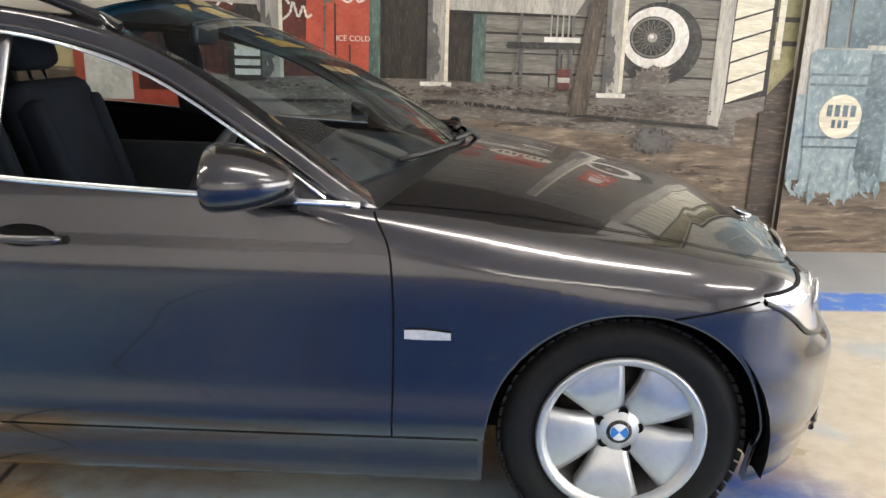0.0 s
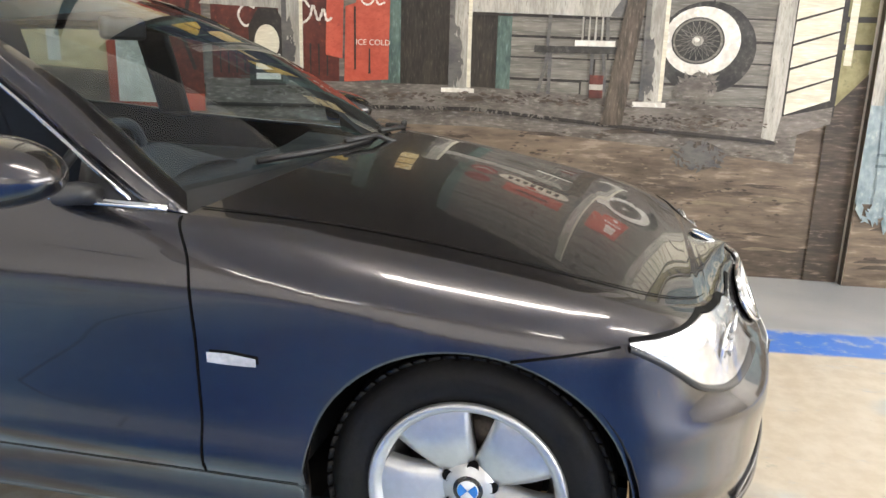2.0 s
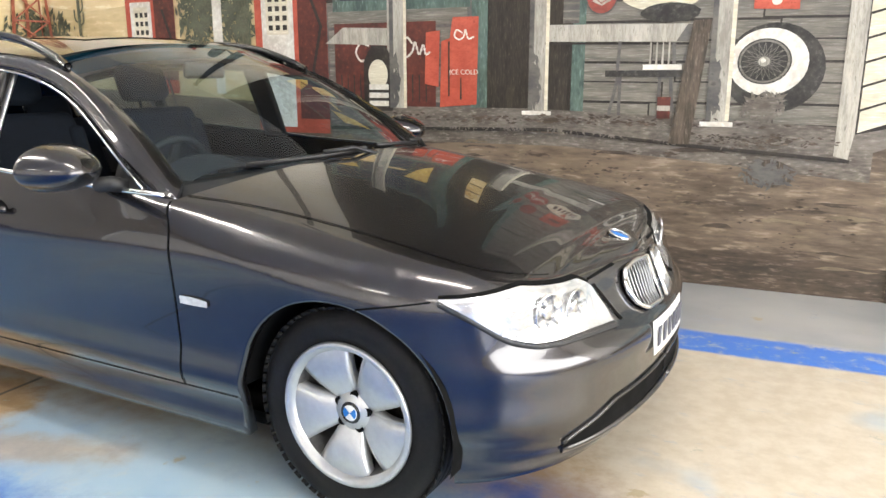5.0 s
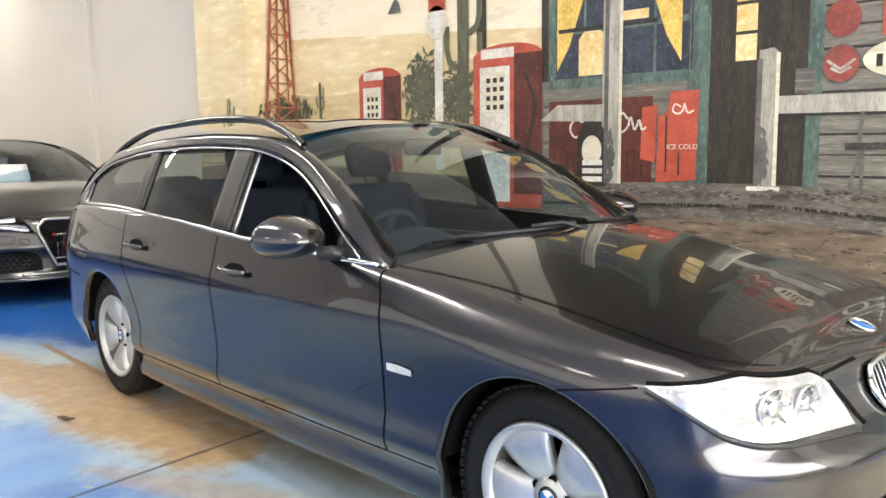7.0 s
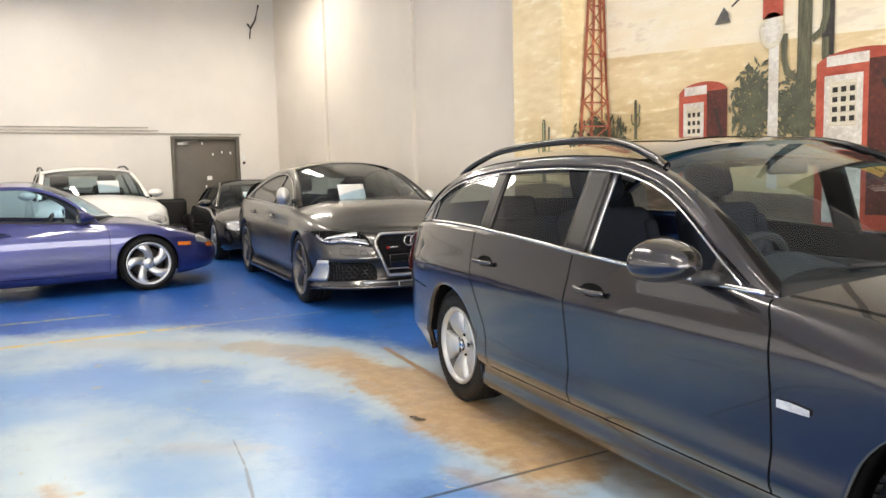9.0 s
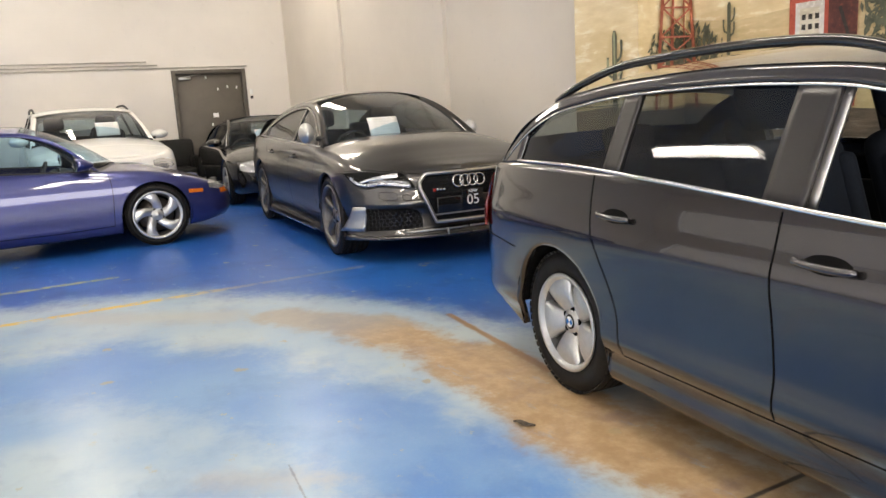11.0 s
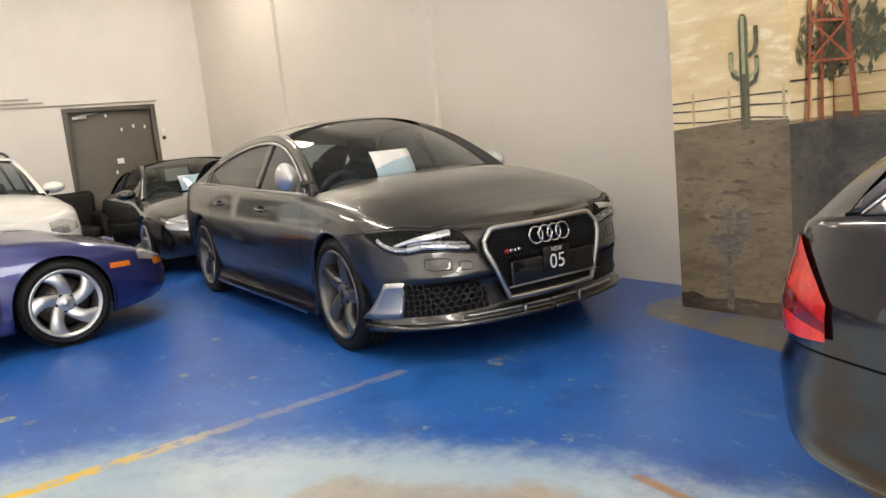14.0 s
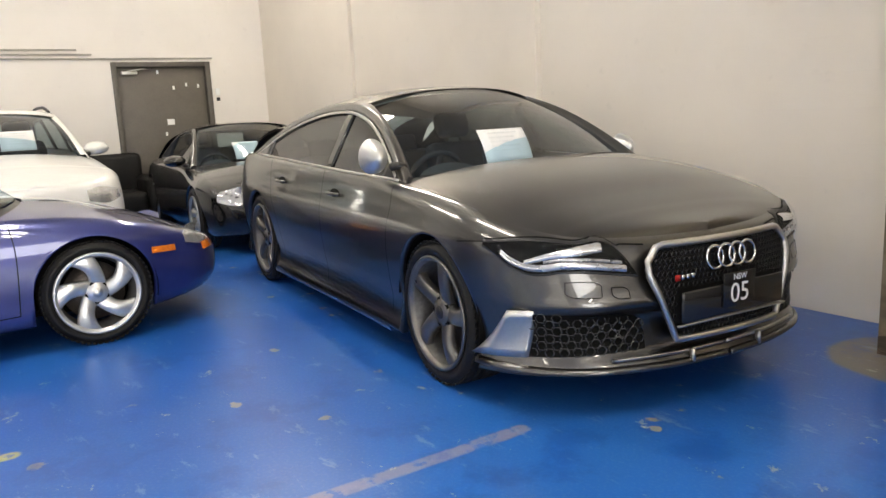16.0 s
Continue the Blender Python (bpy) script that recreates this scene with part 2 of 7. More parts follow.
def wall_material(name, colour):
    """Painted blockwork: faint courses, scuffs and roller marks."""
    g = Graph(name)
    b = g.bsdf.inputs
    pos = g.tree.nodes.new("ShaderNodeNewGeometry").outputs["Position"]
    n1, n2, n3 = g.noise(pos, 0.9, 5.0), g.noise(pos, 9.0, 4.0), g.noise(pos, 120.0, 2.0)
    sep = g.node("ShaderNodeSeparateXYZ", Vector=pos)
    course = g.math("PINGPONG", sep.outputs[2], 0.1)
    joint = g.ramp(g.math("MULTIPLY_ADD", g.math("SUBTRACT", n2, 0.5), 0.012, course), 0.0, 0.006, 1.0, 0.0)
    c = g.mix(g.ramp(n1, 0.3, 0.7), tuple(v * 0.93 for v in colour), colour)
    c = g.mix(g.ramp(n2, 0.62, 0.8, 0.0, 0.25), c, tuple(v * 0.72 for v in colour))
    g.put(b["Base Color"], c)
    g.put(b["Roughness"], 0.6)
    g.bump(g.math("SUBTRACT", g.math("MULTIPLY", n3, 0.3), g.math("MULTIPLY", joint, 0.35)), 0.25, 0.004)
    return g.mat


def daub(name, a, b2, c=None, scale=5.0, stretch=(1, 1, 1), rough=0.55, amount=0.35):
    """Brushed mural paint: two tints streaked together, with flecks of a third."""
    g = Graph(name)
    b = g.bsdf.inputs
    v = g.scaled(*stretch)
    n1, n2 = g.noise(v, scale, 6.0, 0.65), g.noise(v, scale * 6, 4.0, 0.6)
    both = g.math("ADD", g.math("MULTIPLY", n1, 0.6), g.math("MULTIPLY", n2, 0.4))
    col = g.mix(g.ramp(both, 0.36, 0.64), a, b2)
    if c:
        col = g.mix(g.ramp(n2, 0.56, 0.70, 0.0, amount * 2), col, c)
    g.put(b["Base Color"], col)
    g.put(b["Roughness"], rough)
    return g.mat


M_FLOOR = floor_material()
M_WALL = wall_material("cream_wall", (0.80, 0.745, 0.66))
M_WALL_BACK = wall_material("white_wall", (0.82, 0.78, 0.72))
M_CEIL = surface("ceiling_board", (0.80, 0.77, 0.71), 0.8, vary=0.05)
M_GREYPAINT = car_paint("bronze_grey_paint", (0.054, 0.051, 0.054), 0.95, 0.25)
M_AUDIPAINT = car_paint("dark_grey_paint", (0.072, 0.069, 0.065), 0.95, 0.32)
M_BLUEPAINT = car_paint("violet_blue_paint", (0.021, 0.027, 0.130), 0.4, 0.28)
M_BLACKPAINT = car_paint("black_paint", (0.005, 0.005, 0.006), 0.0, 0.25)
M_WHITEPAINT = car_paint("white_paint", (0.80, 0.78, 0.72), 0.0, 0.35)
M_DARKPAINT = car_paint("dark_green_paint", (0.03, 0.035, 0.035), 0.4, 0.3)
M_TYRE = surface("tyre_rubber", (0.010, 0.0095, 0.009), 0.55, spec=0.25, vary=0.25, scale=9, fine=90, bump=0.15)
M_SEAM = surface("seam_black", (0.003, 0.003, 0.003), 0.8, spec=0.15, vary=0.05, bump=0)
M_TRIM = surface("black_plastic", (0.016, 0.016, 0.017), 0.42, vary=0.15)
M_GLOSSBLACK = surface("gloss_black", (0.010, 0.010, 0.011), 0.12, vary=0.1, bump=0, coat=0.5)
M_CLOTH = surface("seat_cloth", (0.013, 0.016, 0.023), 0.85, spec=0.2, vary=0.25, fine=240, bump=0.3)
M_DASH = surface("dash_vinyl", (0.022, 0.023, 0.025), 0.6, spec=0.3, vary=0.15, fine=200, bump=0.2)
M_LINING = surface("headlining", (0.33, 0.32, 0.29), 0.9, vary=0.06)
M_CHROME = surface("chrome", (0.83, 0.83, 0.82), 0.08, 1.0, vary=0.03, bump=0)
M_SATIN = surface("satin_aluminium", (0.55, 0.54, 0.52), 0.36, 1.0, vary=0.05, bump=0.02)
M_ALLOY = surface("silver_alloy", (0.60, 0.60, 0.585), 0.34, 0.75, vary=0.06, bump=0.02, coat=0.4)
M_ALLOY_DARK = surface("titanium_alloy", (0.155, 0.145, 0.135), 0.32, 0.8, vary=0.08, bump=0.02, coat=0.4)
# darker alloy for the barrel: the shade inside the rim is in its colour
M_BARREL = surface("shaded_alloy", (0.16, 0.155, 0.15), 0.5, 0.6, vary=0.2)
M_BRAKE = surface("brake_iron", (0.10, 0.085, 0.075), 0.45, 0.8, vary=0.3, fine=150)
M_GLASS = clear_glass("windscreen_glass", (0.64, 0.80, 0.88), 0.85, 0.055)
M_TINT = clear_glass("tinted_glass", (0.62, 0.66, 0.65), 0.8, 0.05)
M_DARKGLASS = clear_glass("privacy_glass", (0.10, 0.11, 0.11))
M_LENSGLASS = clear_glass("dark_lamp_glass", (0.96, 0.96, 0.96), 0.15, 0.015)
M_LAMPGLASS = clear_glass("lamp_glass", (0.97, 0.97, 0.97), 0.40, 0.04)
M_SLAT = surface("slat_metal", (0.30, 0.30, 0.30), 0.3, 0.9, vary=0.05, bump=0)
M_REFLECTOR = surface("lamp_reflector", (0.80, 0.80, 0.80), 0.22, 0.9, vary=0.08, scale=30, bump=0.25)
M_LAMPWHITE = surface("lamp_white", (0.84, 0.84, 0.85), 0.16, 0.75, vary=0.12, scale=14, fine=40, bump=0.45)
M_LAMPRIDGE = surface("lamp_ridge", (0.34, 0.34, 0.35), 0.3, 0.8, vary=0.15, scale=30, bump=0.1)
M_LAMPBOWL = surface("lamp_bowl", (0.55, 0.55, 0.57), 0.26, 0.8, vary=0.10, scale=9, fine=30, bump=0.12)
M_RED = surface("red_lens", (0.62, 0.015, 0.010), 0.12, vary=0.2, scale=25, bump=0.1, coat=1.0)
M_REDBRIGHT = surface("red_lens_bright", (0.85, 0.035, 0.015), 0.15, vary=0.1, scale=25, bump=0.05, coat=1.0)
M_REDDARK = surface("red_lens_dark", (0.22, 0.006, 0.006), 0.12, vary=0.25, scale=25, bump=0.1, coat=1.0)
M_ORANGE = surface("orange_lens", (0.80, 0.20, 0.02), 0.15, vary=0.15, bump=0, coat=1.0)
M_CLEARLENS = surface("clear_lens", (0.72, 0.70, 0.64), 0.15, 0.2, vary=0.15, scale=40, bump=0.2, coat=1.0)
M_BADGEBLUE = surface("badge_blue", (0.03, 0.19, 0.55), 0.2, vary=0.05, bump=0, coat=1)
M_WHITE = surface("white_enamel", (0.85, 0.85, 0.83), 0.3, vary=0.03, bump=0)
M_PAPER = surface("paper", (0.86, 0.85, 0.83), 0.8, vary=0.02, bump=0.02)
M_INK = surface("faint_print", (0.79, 0.79, 0.77), 0.8, vary=0.05, bump=0)
M_INK2 = surface("plate_print", (0.10, 0.10, 0.12), 0.5, vary=0.05, bump=0)
M_DOOR = surface("taupe_door_paint", (0.115, 0.100, 0.082), 0.5, vary=0.1, scale=3)
M_DOORFRAME = surface("taupe_frame_paint", (0.095, 0.083, 0.068), 0.5, vary=0.1)
M_PILLAR = surface("pillar_film", (0.020, 0.018, 0.017), 0.36, vary=0.08, bump=0.02)
M_MESH = surface("mesh_black", (0.030, 0.030, 0.031), 0.25, vary=0.08, bump=0, coat=0.3)
M_LEATHER = surface("black_leather", (0.010, 0.0095, 0.009), 0.55, spec=0.25, vary=0.2, fine=120, bump=0.3)
M_CONDUIT = surface("conduit", (0.55, 0.52, 0.46), 0.5, vary=0.08)


# ---- building helpers ----
def mesh_of(name, bm, material, smooth=True):
    data = bpy.data.meshes.new(name)
    bm.normal_update()
    bm.to_mesh(data)
    bm.free()
    for m in material if isinstance(material, (list, tuple)) else (material,):
        data.materials.append(m)
    if smooth:
        data.shade_smooth()
    return data


def part(name, bm, material, parent=None, label="", smooth=True):
    ob = new(name, mesh_of(name, bm, material, smooth))
    ob.parent = parent
    return tagged(ob, label)


def thing(name, label, category, m=None, group="", kind=""):
    ob = new(name)
    ob.empty_display_size = 0.1
    if m is not None:
        ob.matrix_world = m
    return tagged(ob, label, category, group, kind)


def box(bm, x0, x1, y0, y1, z0, z1, bevel=0.0, turn=None, segments=2):
    made = bmesh.ops.create_cube(bm, size=1.0)["verts"]
    m = Matrix.Translation(((x0 + x1) / 2, (y0 + y1) / 2, (z0 + z1) / 2)) @ Matrix.Diagonal((x1 - x0, y1 - y0, z1 - z0, 1))
    bmesh.ops.transform(bm, matrix=m, verts=made)
    if bevel:
        edges = {e for v in made for e in v.link_edges}
        made = list({v for f in bmesh.ops.bevel(bm, geom=list(edges), offset=bevel, segments=segments, profile=0.5, affect="EDGES")["faces"] for v in f.verts} | {v for v in made if v.is_valid})
    if turn is not None:
        bmesh.ops.transform(bm, matrix=turn, verts=made)
    return bm


def boxed(*args, **kw):
    return box(bmesh.new(), *args, **kw)


def spline(points, n):
    """A smooth curve through the points, n steps for each span."""
    p = [Vector(q) for q in points]
    p = [p[0] * 2 - p[1]] + p + [p[-1] * 2 - p[-2]]
    out = []
    for a, b, c, d in zip(p, p[1:], p[2:], p[3:]):
        for k in range(n):
            t = k / n
            out.append(0.5 * (2 * b + (c - a) * t + (2 * a - 5 * b + 4 * c - d) * t * t + (3 * b - 3 * c + d - a) * t ** 3))
    return out + [p[-2]]


def curve_fn(points):
    """A smooth function of x through the (x, value) points."""
    pts = sorted(points)
    xs, ys = np.array([q[0] for q in pts]), np.array([q[1] for q in pts])
    sl = np.gradient(ys, xs) if len(xs) > 2 else np.full(len(xs), (ys[-1] - ys[0]) / (xs[-1] - xs[0]))

    def value(x):
        x = min(max(x, xs[0]), xs[-1])
        i = min(max(int(np.searchsorted(xs, x)) - 1, 0), len(xs) - 2)
        h = xs[i + 1] - xs[i]
        t = (x - xs[i]) / h
        return float((2 * t**3 - 3 * t * t + 1) * ys[i] + (t**3 - 2 * t * t + t) * h * sl[i] + (3 * t * t - 2 * t**3) * ys[i + 1] + (t**3 - t * t) * h * sl[i + 1])

    return value


def sheet(rows, bm=None, close=False):
    """Quads over rows of points of equal count."""
    bm = bm or bmesh.new()
    verts = [[bm.verts.new(p) for p in row] for row in rows]
    for a, b in zip(verts, verts[1:]):
        n = len(a)
        for i in range(n if close else n - 1):
            j = (i + 1) % n
            try:
                bm.faces.new((a[i], a[j], b[j], b[i]))
            except ValueError:
                pass
    return bm


def mirrored(rows):
    return [[(p[0], -p[1], p[2]) for p in reversed(row)] for row in rows]


def tidy(bm):
    bmesh.ops.remove_doubles(bm, verts=bm.verts, dist=0.0006)
    bmesh.ops.recalc_face_normals(bm, faces=bm.faces)
    return bm


def lathe(profile, steps=48, bm=None, turn=None):
    """Profile of (radius, y) turned about the y axis."""
    bm = bm or bmesh.new()
    rows = []
    for r, y in profile:
        rows.append([(r * math.cos(2 * math.pi * k / steps), y, r * math.sin(2 * math.pi * k / steps)) for k in range(steps)])
    if turn is not None:
        rows = [[turn @ Vector(p) for p in row] for row in rows]
    return sheet(rows, bm, close=True)


def tube(points, radius, sides=8, bm=None, caps=True):
    """A round bar along the points."""
    bm = bm or bmesh.new()
    pts = [Vector(p) for p in points]
    rows = []
    up = Vector((0, 0, 1))
    for i, p in enumerate(pts):
        d = (pts[min(i + 1, len(pts) - 1)] - pts[max(i - 1, 0)]).normalized()
        side = d.cross(up if abs(d.z) < 0.95 else Vector((1, 0, 0))).normalized()
        top = side.cross(d)
        rows.append([p + radius * (math.cos(2 * math.pi * k / sides) * side + math.sin(2 * math.pi * k / sides) * top) for k in range(sides)])
    sheet(rows, bm, close=True)
    if caps:
        bm.verts.ensure_lookup_table()
        n = len(bm.verts)
        for s in (n - sides * len(pts), n - sides):
            bm.faces.new([bm.verts[s + k] for k in range(sides)])
    return bm


def ring(radius, thick, bm=None, turn=None, steps=32, sides=8, squash=1.0):
    bm = bm or bmesh.new()
    rows = []
    for k in range(steps):
        a = 2 * math.pi * k / steps
        rows.append([Vector(((radius + thick * math.cos(2 * math.pi * j / sides)) * math.cos(a), squash * thick * math.sin(2 * math.pi * j / sides), (radius + thick * math.cos(2 * math.pi * j / sides)) * math.sin(a))) for j in range(sides)])
    rows.append(rows[0])
    if turn is not None:
        rows = [[turn @ p for p in row] for row in rows]
    return tidy(sheet(rows, bm, close=True))


def solid(bm, depth):
    """Gives a sheet thickness inwards, against its normals."""
    bmesh.ops.recalc_face_normals(bm, faces=bm.faces)
    bmesh.ops.solidify(bm, geom=bm.faces[:], thickness=depth)
    return bm


# ---- wheels: axis y, outer face towards -y ----
def wheel(parent, m, tyre_r, rim_r, width, style, alloy, badge=None):
    w = new("wheel")
    w.parent, w.matrix_local = parent, m
    h = width / 2
    prof = [(rim_r - 0.012, -h + 0.012), (rim_r + 0.004, -h + 0.004), (rim_r + 0.02, -h - 0.004), ((rim_r + tyre_r) / 2, -h - 0.010), (tyre_r - 0.03, -h - 0.002), (tyre_r - 0.012, -h + 0.012), (tyre_r - 0.003, -h + 0.03)]
    for g in (-0.55, -0.2, 0.2, 0.55):
        y = g * h
        prof += [(tyre_r, y - 0.005), (tyre_r - 0.007, y - 0.003), (tyre_r - 0.007, y + 0.003), (tyre_r, y + 0.005)]
    prof += [(tyre_r - 0.003, h - 0.03), (tyre_r - 0.012, h - 0.012), (tyre_r - 0.03, h), (rim_r, h)]
    tyre = lathe(prof, 72)
    # tread blocks across the shoulder
    for k in range(60):
        a = 2 * math.pi * k / 60
        t = Matrix.Rotation(a, 4, "Y") @ Matrix.Translation((tyre_r - 0.010, -h + 0.020, 0)) @ Matrix.Rotation(math.radians(38), 4, "Z")
        box(tyre, -0.003, 0.002, -0.015, 0.013, -0.0125, 0.0125, turn=t)
    part("tyre", tidy(tyre), M_TYRE, w)
    barrel = [(rim_r - 0.004, -h + 0.008), (rim_r + 0.004, -h - 0.002), (rim_r - 0.002, -h - 0.010), (rim_r - 0.014, -h - 0.008), (rim_r - 0.026, -h + 0.012), (rim_r - 0.032, -h + 0.05), (rim_r - 0.045, 0.0), (rim_r - 0.03, h)]
    rim = part("rim", tidy(lathe(barrel[:5], 64)), alloy, w)
    part("barrel", tidy(lathe(barrel[4:], 64)), M_BARREL, rim)
    n, hub, w_in, w_mid, w_out, twist, dish, ridge = style
    r_out = rim_r - 0.014
    spokes = bmesh.new()
    for k in range(n):
        a0 = math.pi / 2 + 2 * math.pi * k / n
        rows = []
        for i in range(11):
            t = i / 10
            r = hub * 0.85 + (r_out - hub * 0.85) * t
            half = w_in * (1 - t) ** 2 + 2 * w_mid * t * (1 - t) + w_out * t * t
            a = a0 + twist * t
            y0 = -h + 0.012 + dish * (1 - t) ** 1.4 - 0.012 * math.sin(math.pi * t)
            row = []
            for j in range(-4, 5):
                s = j / 4
                off = s * half
                fall = ridge * s * s if ridge > 0 else -ridge * (1 - s * s)
                edge = 0.004 * abs(s) ** 6
                ang = a + math.atan2(off, r)
                rr = math.hypot(r, off) if i < 10 else r_out + 0.004
                row.append((rr * math.cos(ang), y0 + fall + edge, rr * math.sin(ang)))
            deep = [(row[-1][0], row[-1][1] + 0.032, row[-1][2])]
            pre = [(row[0][0], row[0][1] + 0.032, row[0][2])]
            rows.append(pre + row + deep)
        sheet(rows, spokes)
    part("spokes", tidy(spokes), alloy, rim)
    y0 = -h + 0.012 + dish
    cap = lathe([(0.0001, y0 - 0.010), (hub * 0.55, y0 - 0.010), (hub * 0.62, y0 - 0.006), (hub * 0.9, y0 - 0.002), (hub * 1.02, y0 + 0.012), (hub * 1.0, y0 + 0.05)], 40)
    part("hub", tidy(cap), alloy, rim)
    for k in range(5):
        a = math.pi / 2 + math.pi / 5 + 2 * math.pi * k / 5
        t = Matrix.Translation((hub * 0.82 * math.cos(a), 0, hub * 0.82 * math.sin(a)))
        part("bolt", tidy(lathe([(0.0001, y0 - 0.0028), (0.0115, y0 - 0.0030), (0.0130, y0 - 0.0040), (0.0135, y0 + 0.006)], 12, turn=t)), M_SEAM, rim)
    if badge:
        crest = len(badge) > 1
        part("centre_cap", tidy(lathe([(0.0001, y0 - 0.0135), (hub * (0.50 if crest else 0.40), y0 - 0.0130), (hub * (0.54 if crest else 0.44), y0 - 0.009)], 28)), M_GLOSSBLACK if crest else badge[0], rim)
        if crest:
            part("badge_face", tidy(lathe([(0.0001, y0 - 0.0142), (hub * 0.36, y0 - 0.0142), (hub * 0.38, y0 - 0.0130)], 28)), badge[0], rim)
            q = bmesh.new()
            for a in (0, math.pi):
                row0 = [(0, y0 - 0.0150, 0)] * 7
                row1 = [(hub * 0.36 * math.cos(a + k * math.pi / 12), y0 - 0.0150, hub * 0.36 * math.sin(a + k * math.pi / 12)) for k in range(7)]
                sheet([row0, row1], q)
            part("badge", tidy(q), badge[1], rim)
    disc = lathe([(0.05, 0.0), (rim_r * 0.72, 0.0), (rim_r * 0.72, 0.022), (0.05, 0.022)], 40)
    part("brake_disc", tidy(disc), M_BRAKE, w)
    return w


# ---- car bodies: x ahead of the front axle, y to the car's left, z up ----
class Shell:
    def __init__(self, spec):
        self.s = spec
        self.arc = spline([(x, y, 0) for x, y in spec["plan"]], 14)
        self.top = curve_fn(spec["top"])
        self.low = curve_fn(spec["low"])
        self.side, self.nose, self.tail = curve_fn(spec["side"]), curve_fn(spec["nose"]), curve_fn(spec["tail"])
        self.roll = curve_fn(spec["roll"])
        self.crown = curve_fn(spec["crown"])
        self.bow = curve_fn(spec["bow"])
        self.rail = curve_fn(spec["rail"])
        self.lean = spec["lean"]
        self.cols = self._columns()

    def _columns(self):
        cols = []
        for i, p in enumerate(self.arc):
            a, b = self.arc[max(i - 1, 0)], self.arc[min(i + 1, len(self.arc) - 1)]
            d = (b - a).normalized()
            cols.append((p.x, p.y, -d.y, d.x))
        return cols

    def column_at(self, x):
        """The outline's place and outward normal at x, along the side."""
        best = None
        for a, b in zip(self.cols, self.cols[1:]):
            if a[0] <= x <= b[0] and b[0] > a[0] + 1e-6:
                t = (x - a[0]) / (b[0] - a[0])
                best = tuple(u + (v - u) * t for u, v in zip(a, b))
        return best or (self.cols[0] if x < self.cols[0][0] else self.cols[-1])

    def skin(self, col, z, out=0.0):
        """The point of the body at a column and a height, pushed out by some metres."""
        x, y, nx, ny = col
        ws = abs(ny) ** 1.5
        ends = self.nose(z) if x > -1.0 else self.tail(z)
        inset = ws * self.side(z) + (1 - ws) * ends
        if "beak" in self.s and x > 0.3:
            inset -= self.s["beak"] * math.exp(-((y / 0.20) ** 2)) * min(1.0, max(0.0, (z - 0.50) / 0.12))
        d, r = self.top(x) - z, self.roll(x)
        if d < r:
            q = max(0.0, 1 - d / r)
            inset += r * (1 - math.sqrt(max(0.0, 1 - q * q * 0.96)))
        inset -= out
        return Vector((x - nx * inset, max(0.0, y - ny * inset), z))

    def at(self, x, z, out=0.0, side=-1):
        p = self.skin(self.column_at(x), z, out)
        return Vector((p.x, side * p.y, p.z))

    def body(self, parent, paint, name="body"):
        s = self.s
        cols = list(self.cols)
        for xc in s["axles"]:
            for k in range(29):
                cols.append((*self.column_at(xc + s["arch"] * math.cos(math.pi * k / 28))[:4],))
            for e in (-1, 1):
                cols.append(self.column_at(xc + e * (s["arch"] + 0.0015)))

        def key(c):
            return c[0]

        n = len(self.cols)
        half = max(range(n), key=lambda i: self.cols[i][1])
        tail_part = [c for c in self.cols[:n] if c[0] < min(s["axles"]) - s["arch"] - 0.05 and self.cols.index(c) < half]
        nose_part = [c for c in self.cols[:n] if c[0] > max(s["axles"]) + s["arch"] + 0.05 and self.cols.index(c) > half]
        rest = sorted({c for c in cols if c not in tail_part and c not in nose_part}, key=key)
        order = tail_part + rest + nose_part
        rows, edge = [], []
        for c in order:
            x = c[0]
            low = self.low(x)
            for xc in s["axles"]:
                if abs(x - xc) <= s["arch"] + 1e-5:
                    low = max(low, s["hub"] + math.sqrt(max(0.0, s["arch"] ** 2 - (x - xc) ** 2)))
            high = self.top(x)
            mid_z = max(low, s["hub"])
            zs = [low + (mid_z - low) * i / 9 for i in range(9)] + [mid_z + (high - mid_z) * (1 - (1 - i / 26) ** 1.25) for i in range(27)]
            row = [self.skin(c, z) for z in zs]
            # a returned lip at the lower edge
            x0, y0, z0 = row[0]
            row = [Vector((x0, max(0.0, y0 - 0.035), z0 + 0.004))] + row
            rows.append(row)
            edge.append(row[-1])
        bm = sheet(rows)
        sheet(mirrored(rows), bm)
        part(name, tidy(bm), paint, parent)
        self.edge = edge
        return edge

    def lid(self, parent, paint, x0, x1, name, gap=0.004, n=24):
        """A panel from edge to edge, such as a bonnet, between x0 and x1."""
        rows = []
        for p in self.edge:
            if x0 <= p.x <= x1:
                rows.append(self._across(p, n))
        bm = sheet(rows)
        return part(name, tidy(bm), paint, parent), rows

    def _across(self, p, n):
        row = []
        for j in range(n + 1):
            s = 1 - 2 * j / n
            q = 1 - abs(s) ** self.s.get("fullness", 2.2)
            row.append(Vector((p.x + self.bow(p.x) * (1 - s * s), p.y * s, p.z + self.crown(p.x) * q)))
        return row

    def lid_at(self, x, y):
        """A point on the bonnet."""
        best = min((p for p in self.edge), key=lambda p: abs(p.x + self.bow(p.x) * (1 - (y / max(p.y, 0.05)) ** 2) - x) + (5 if p.x < -1.5 else 0))
        s = max(-1, min(1, y / max(best.y, 0.05)))
        return Vector((x, y, best.z + self.crown(best.x) * (1 - abs(s) ** self.s.get("fullness", 2.2))))

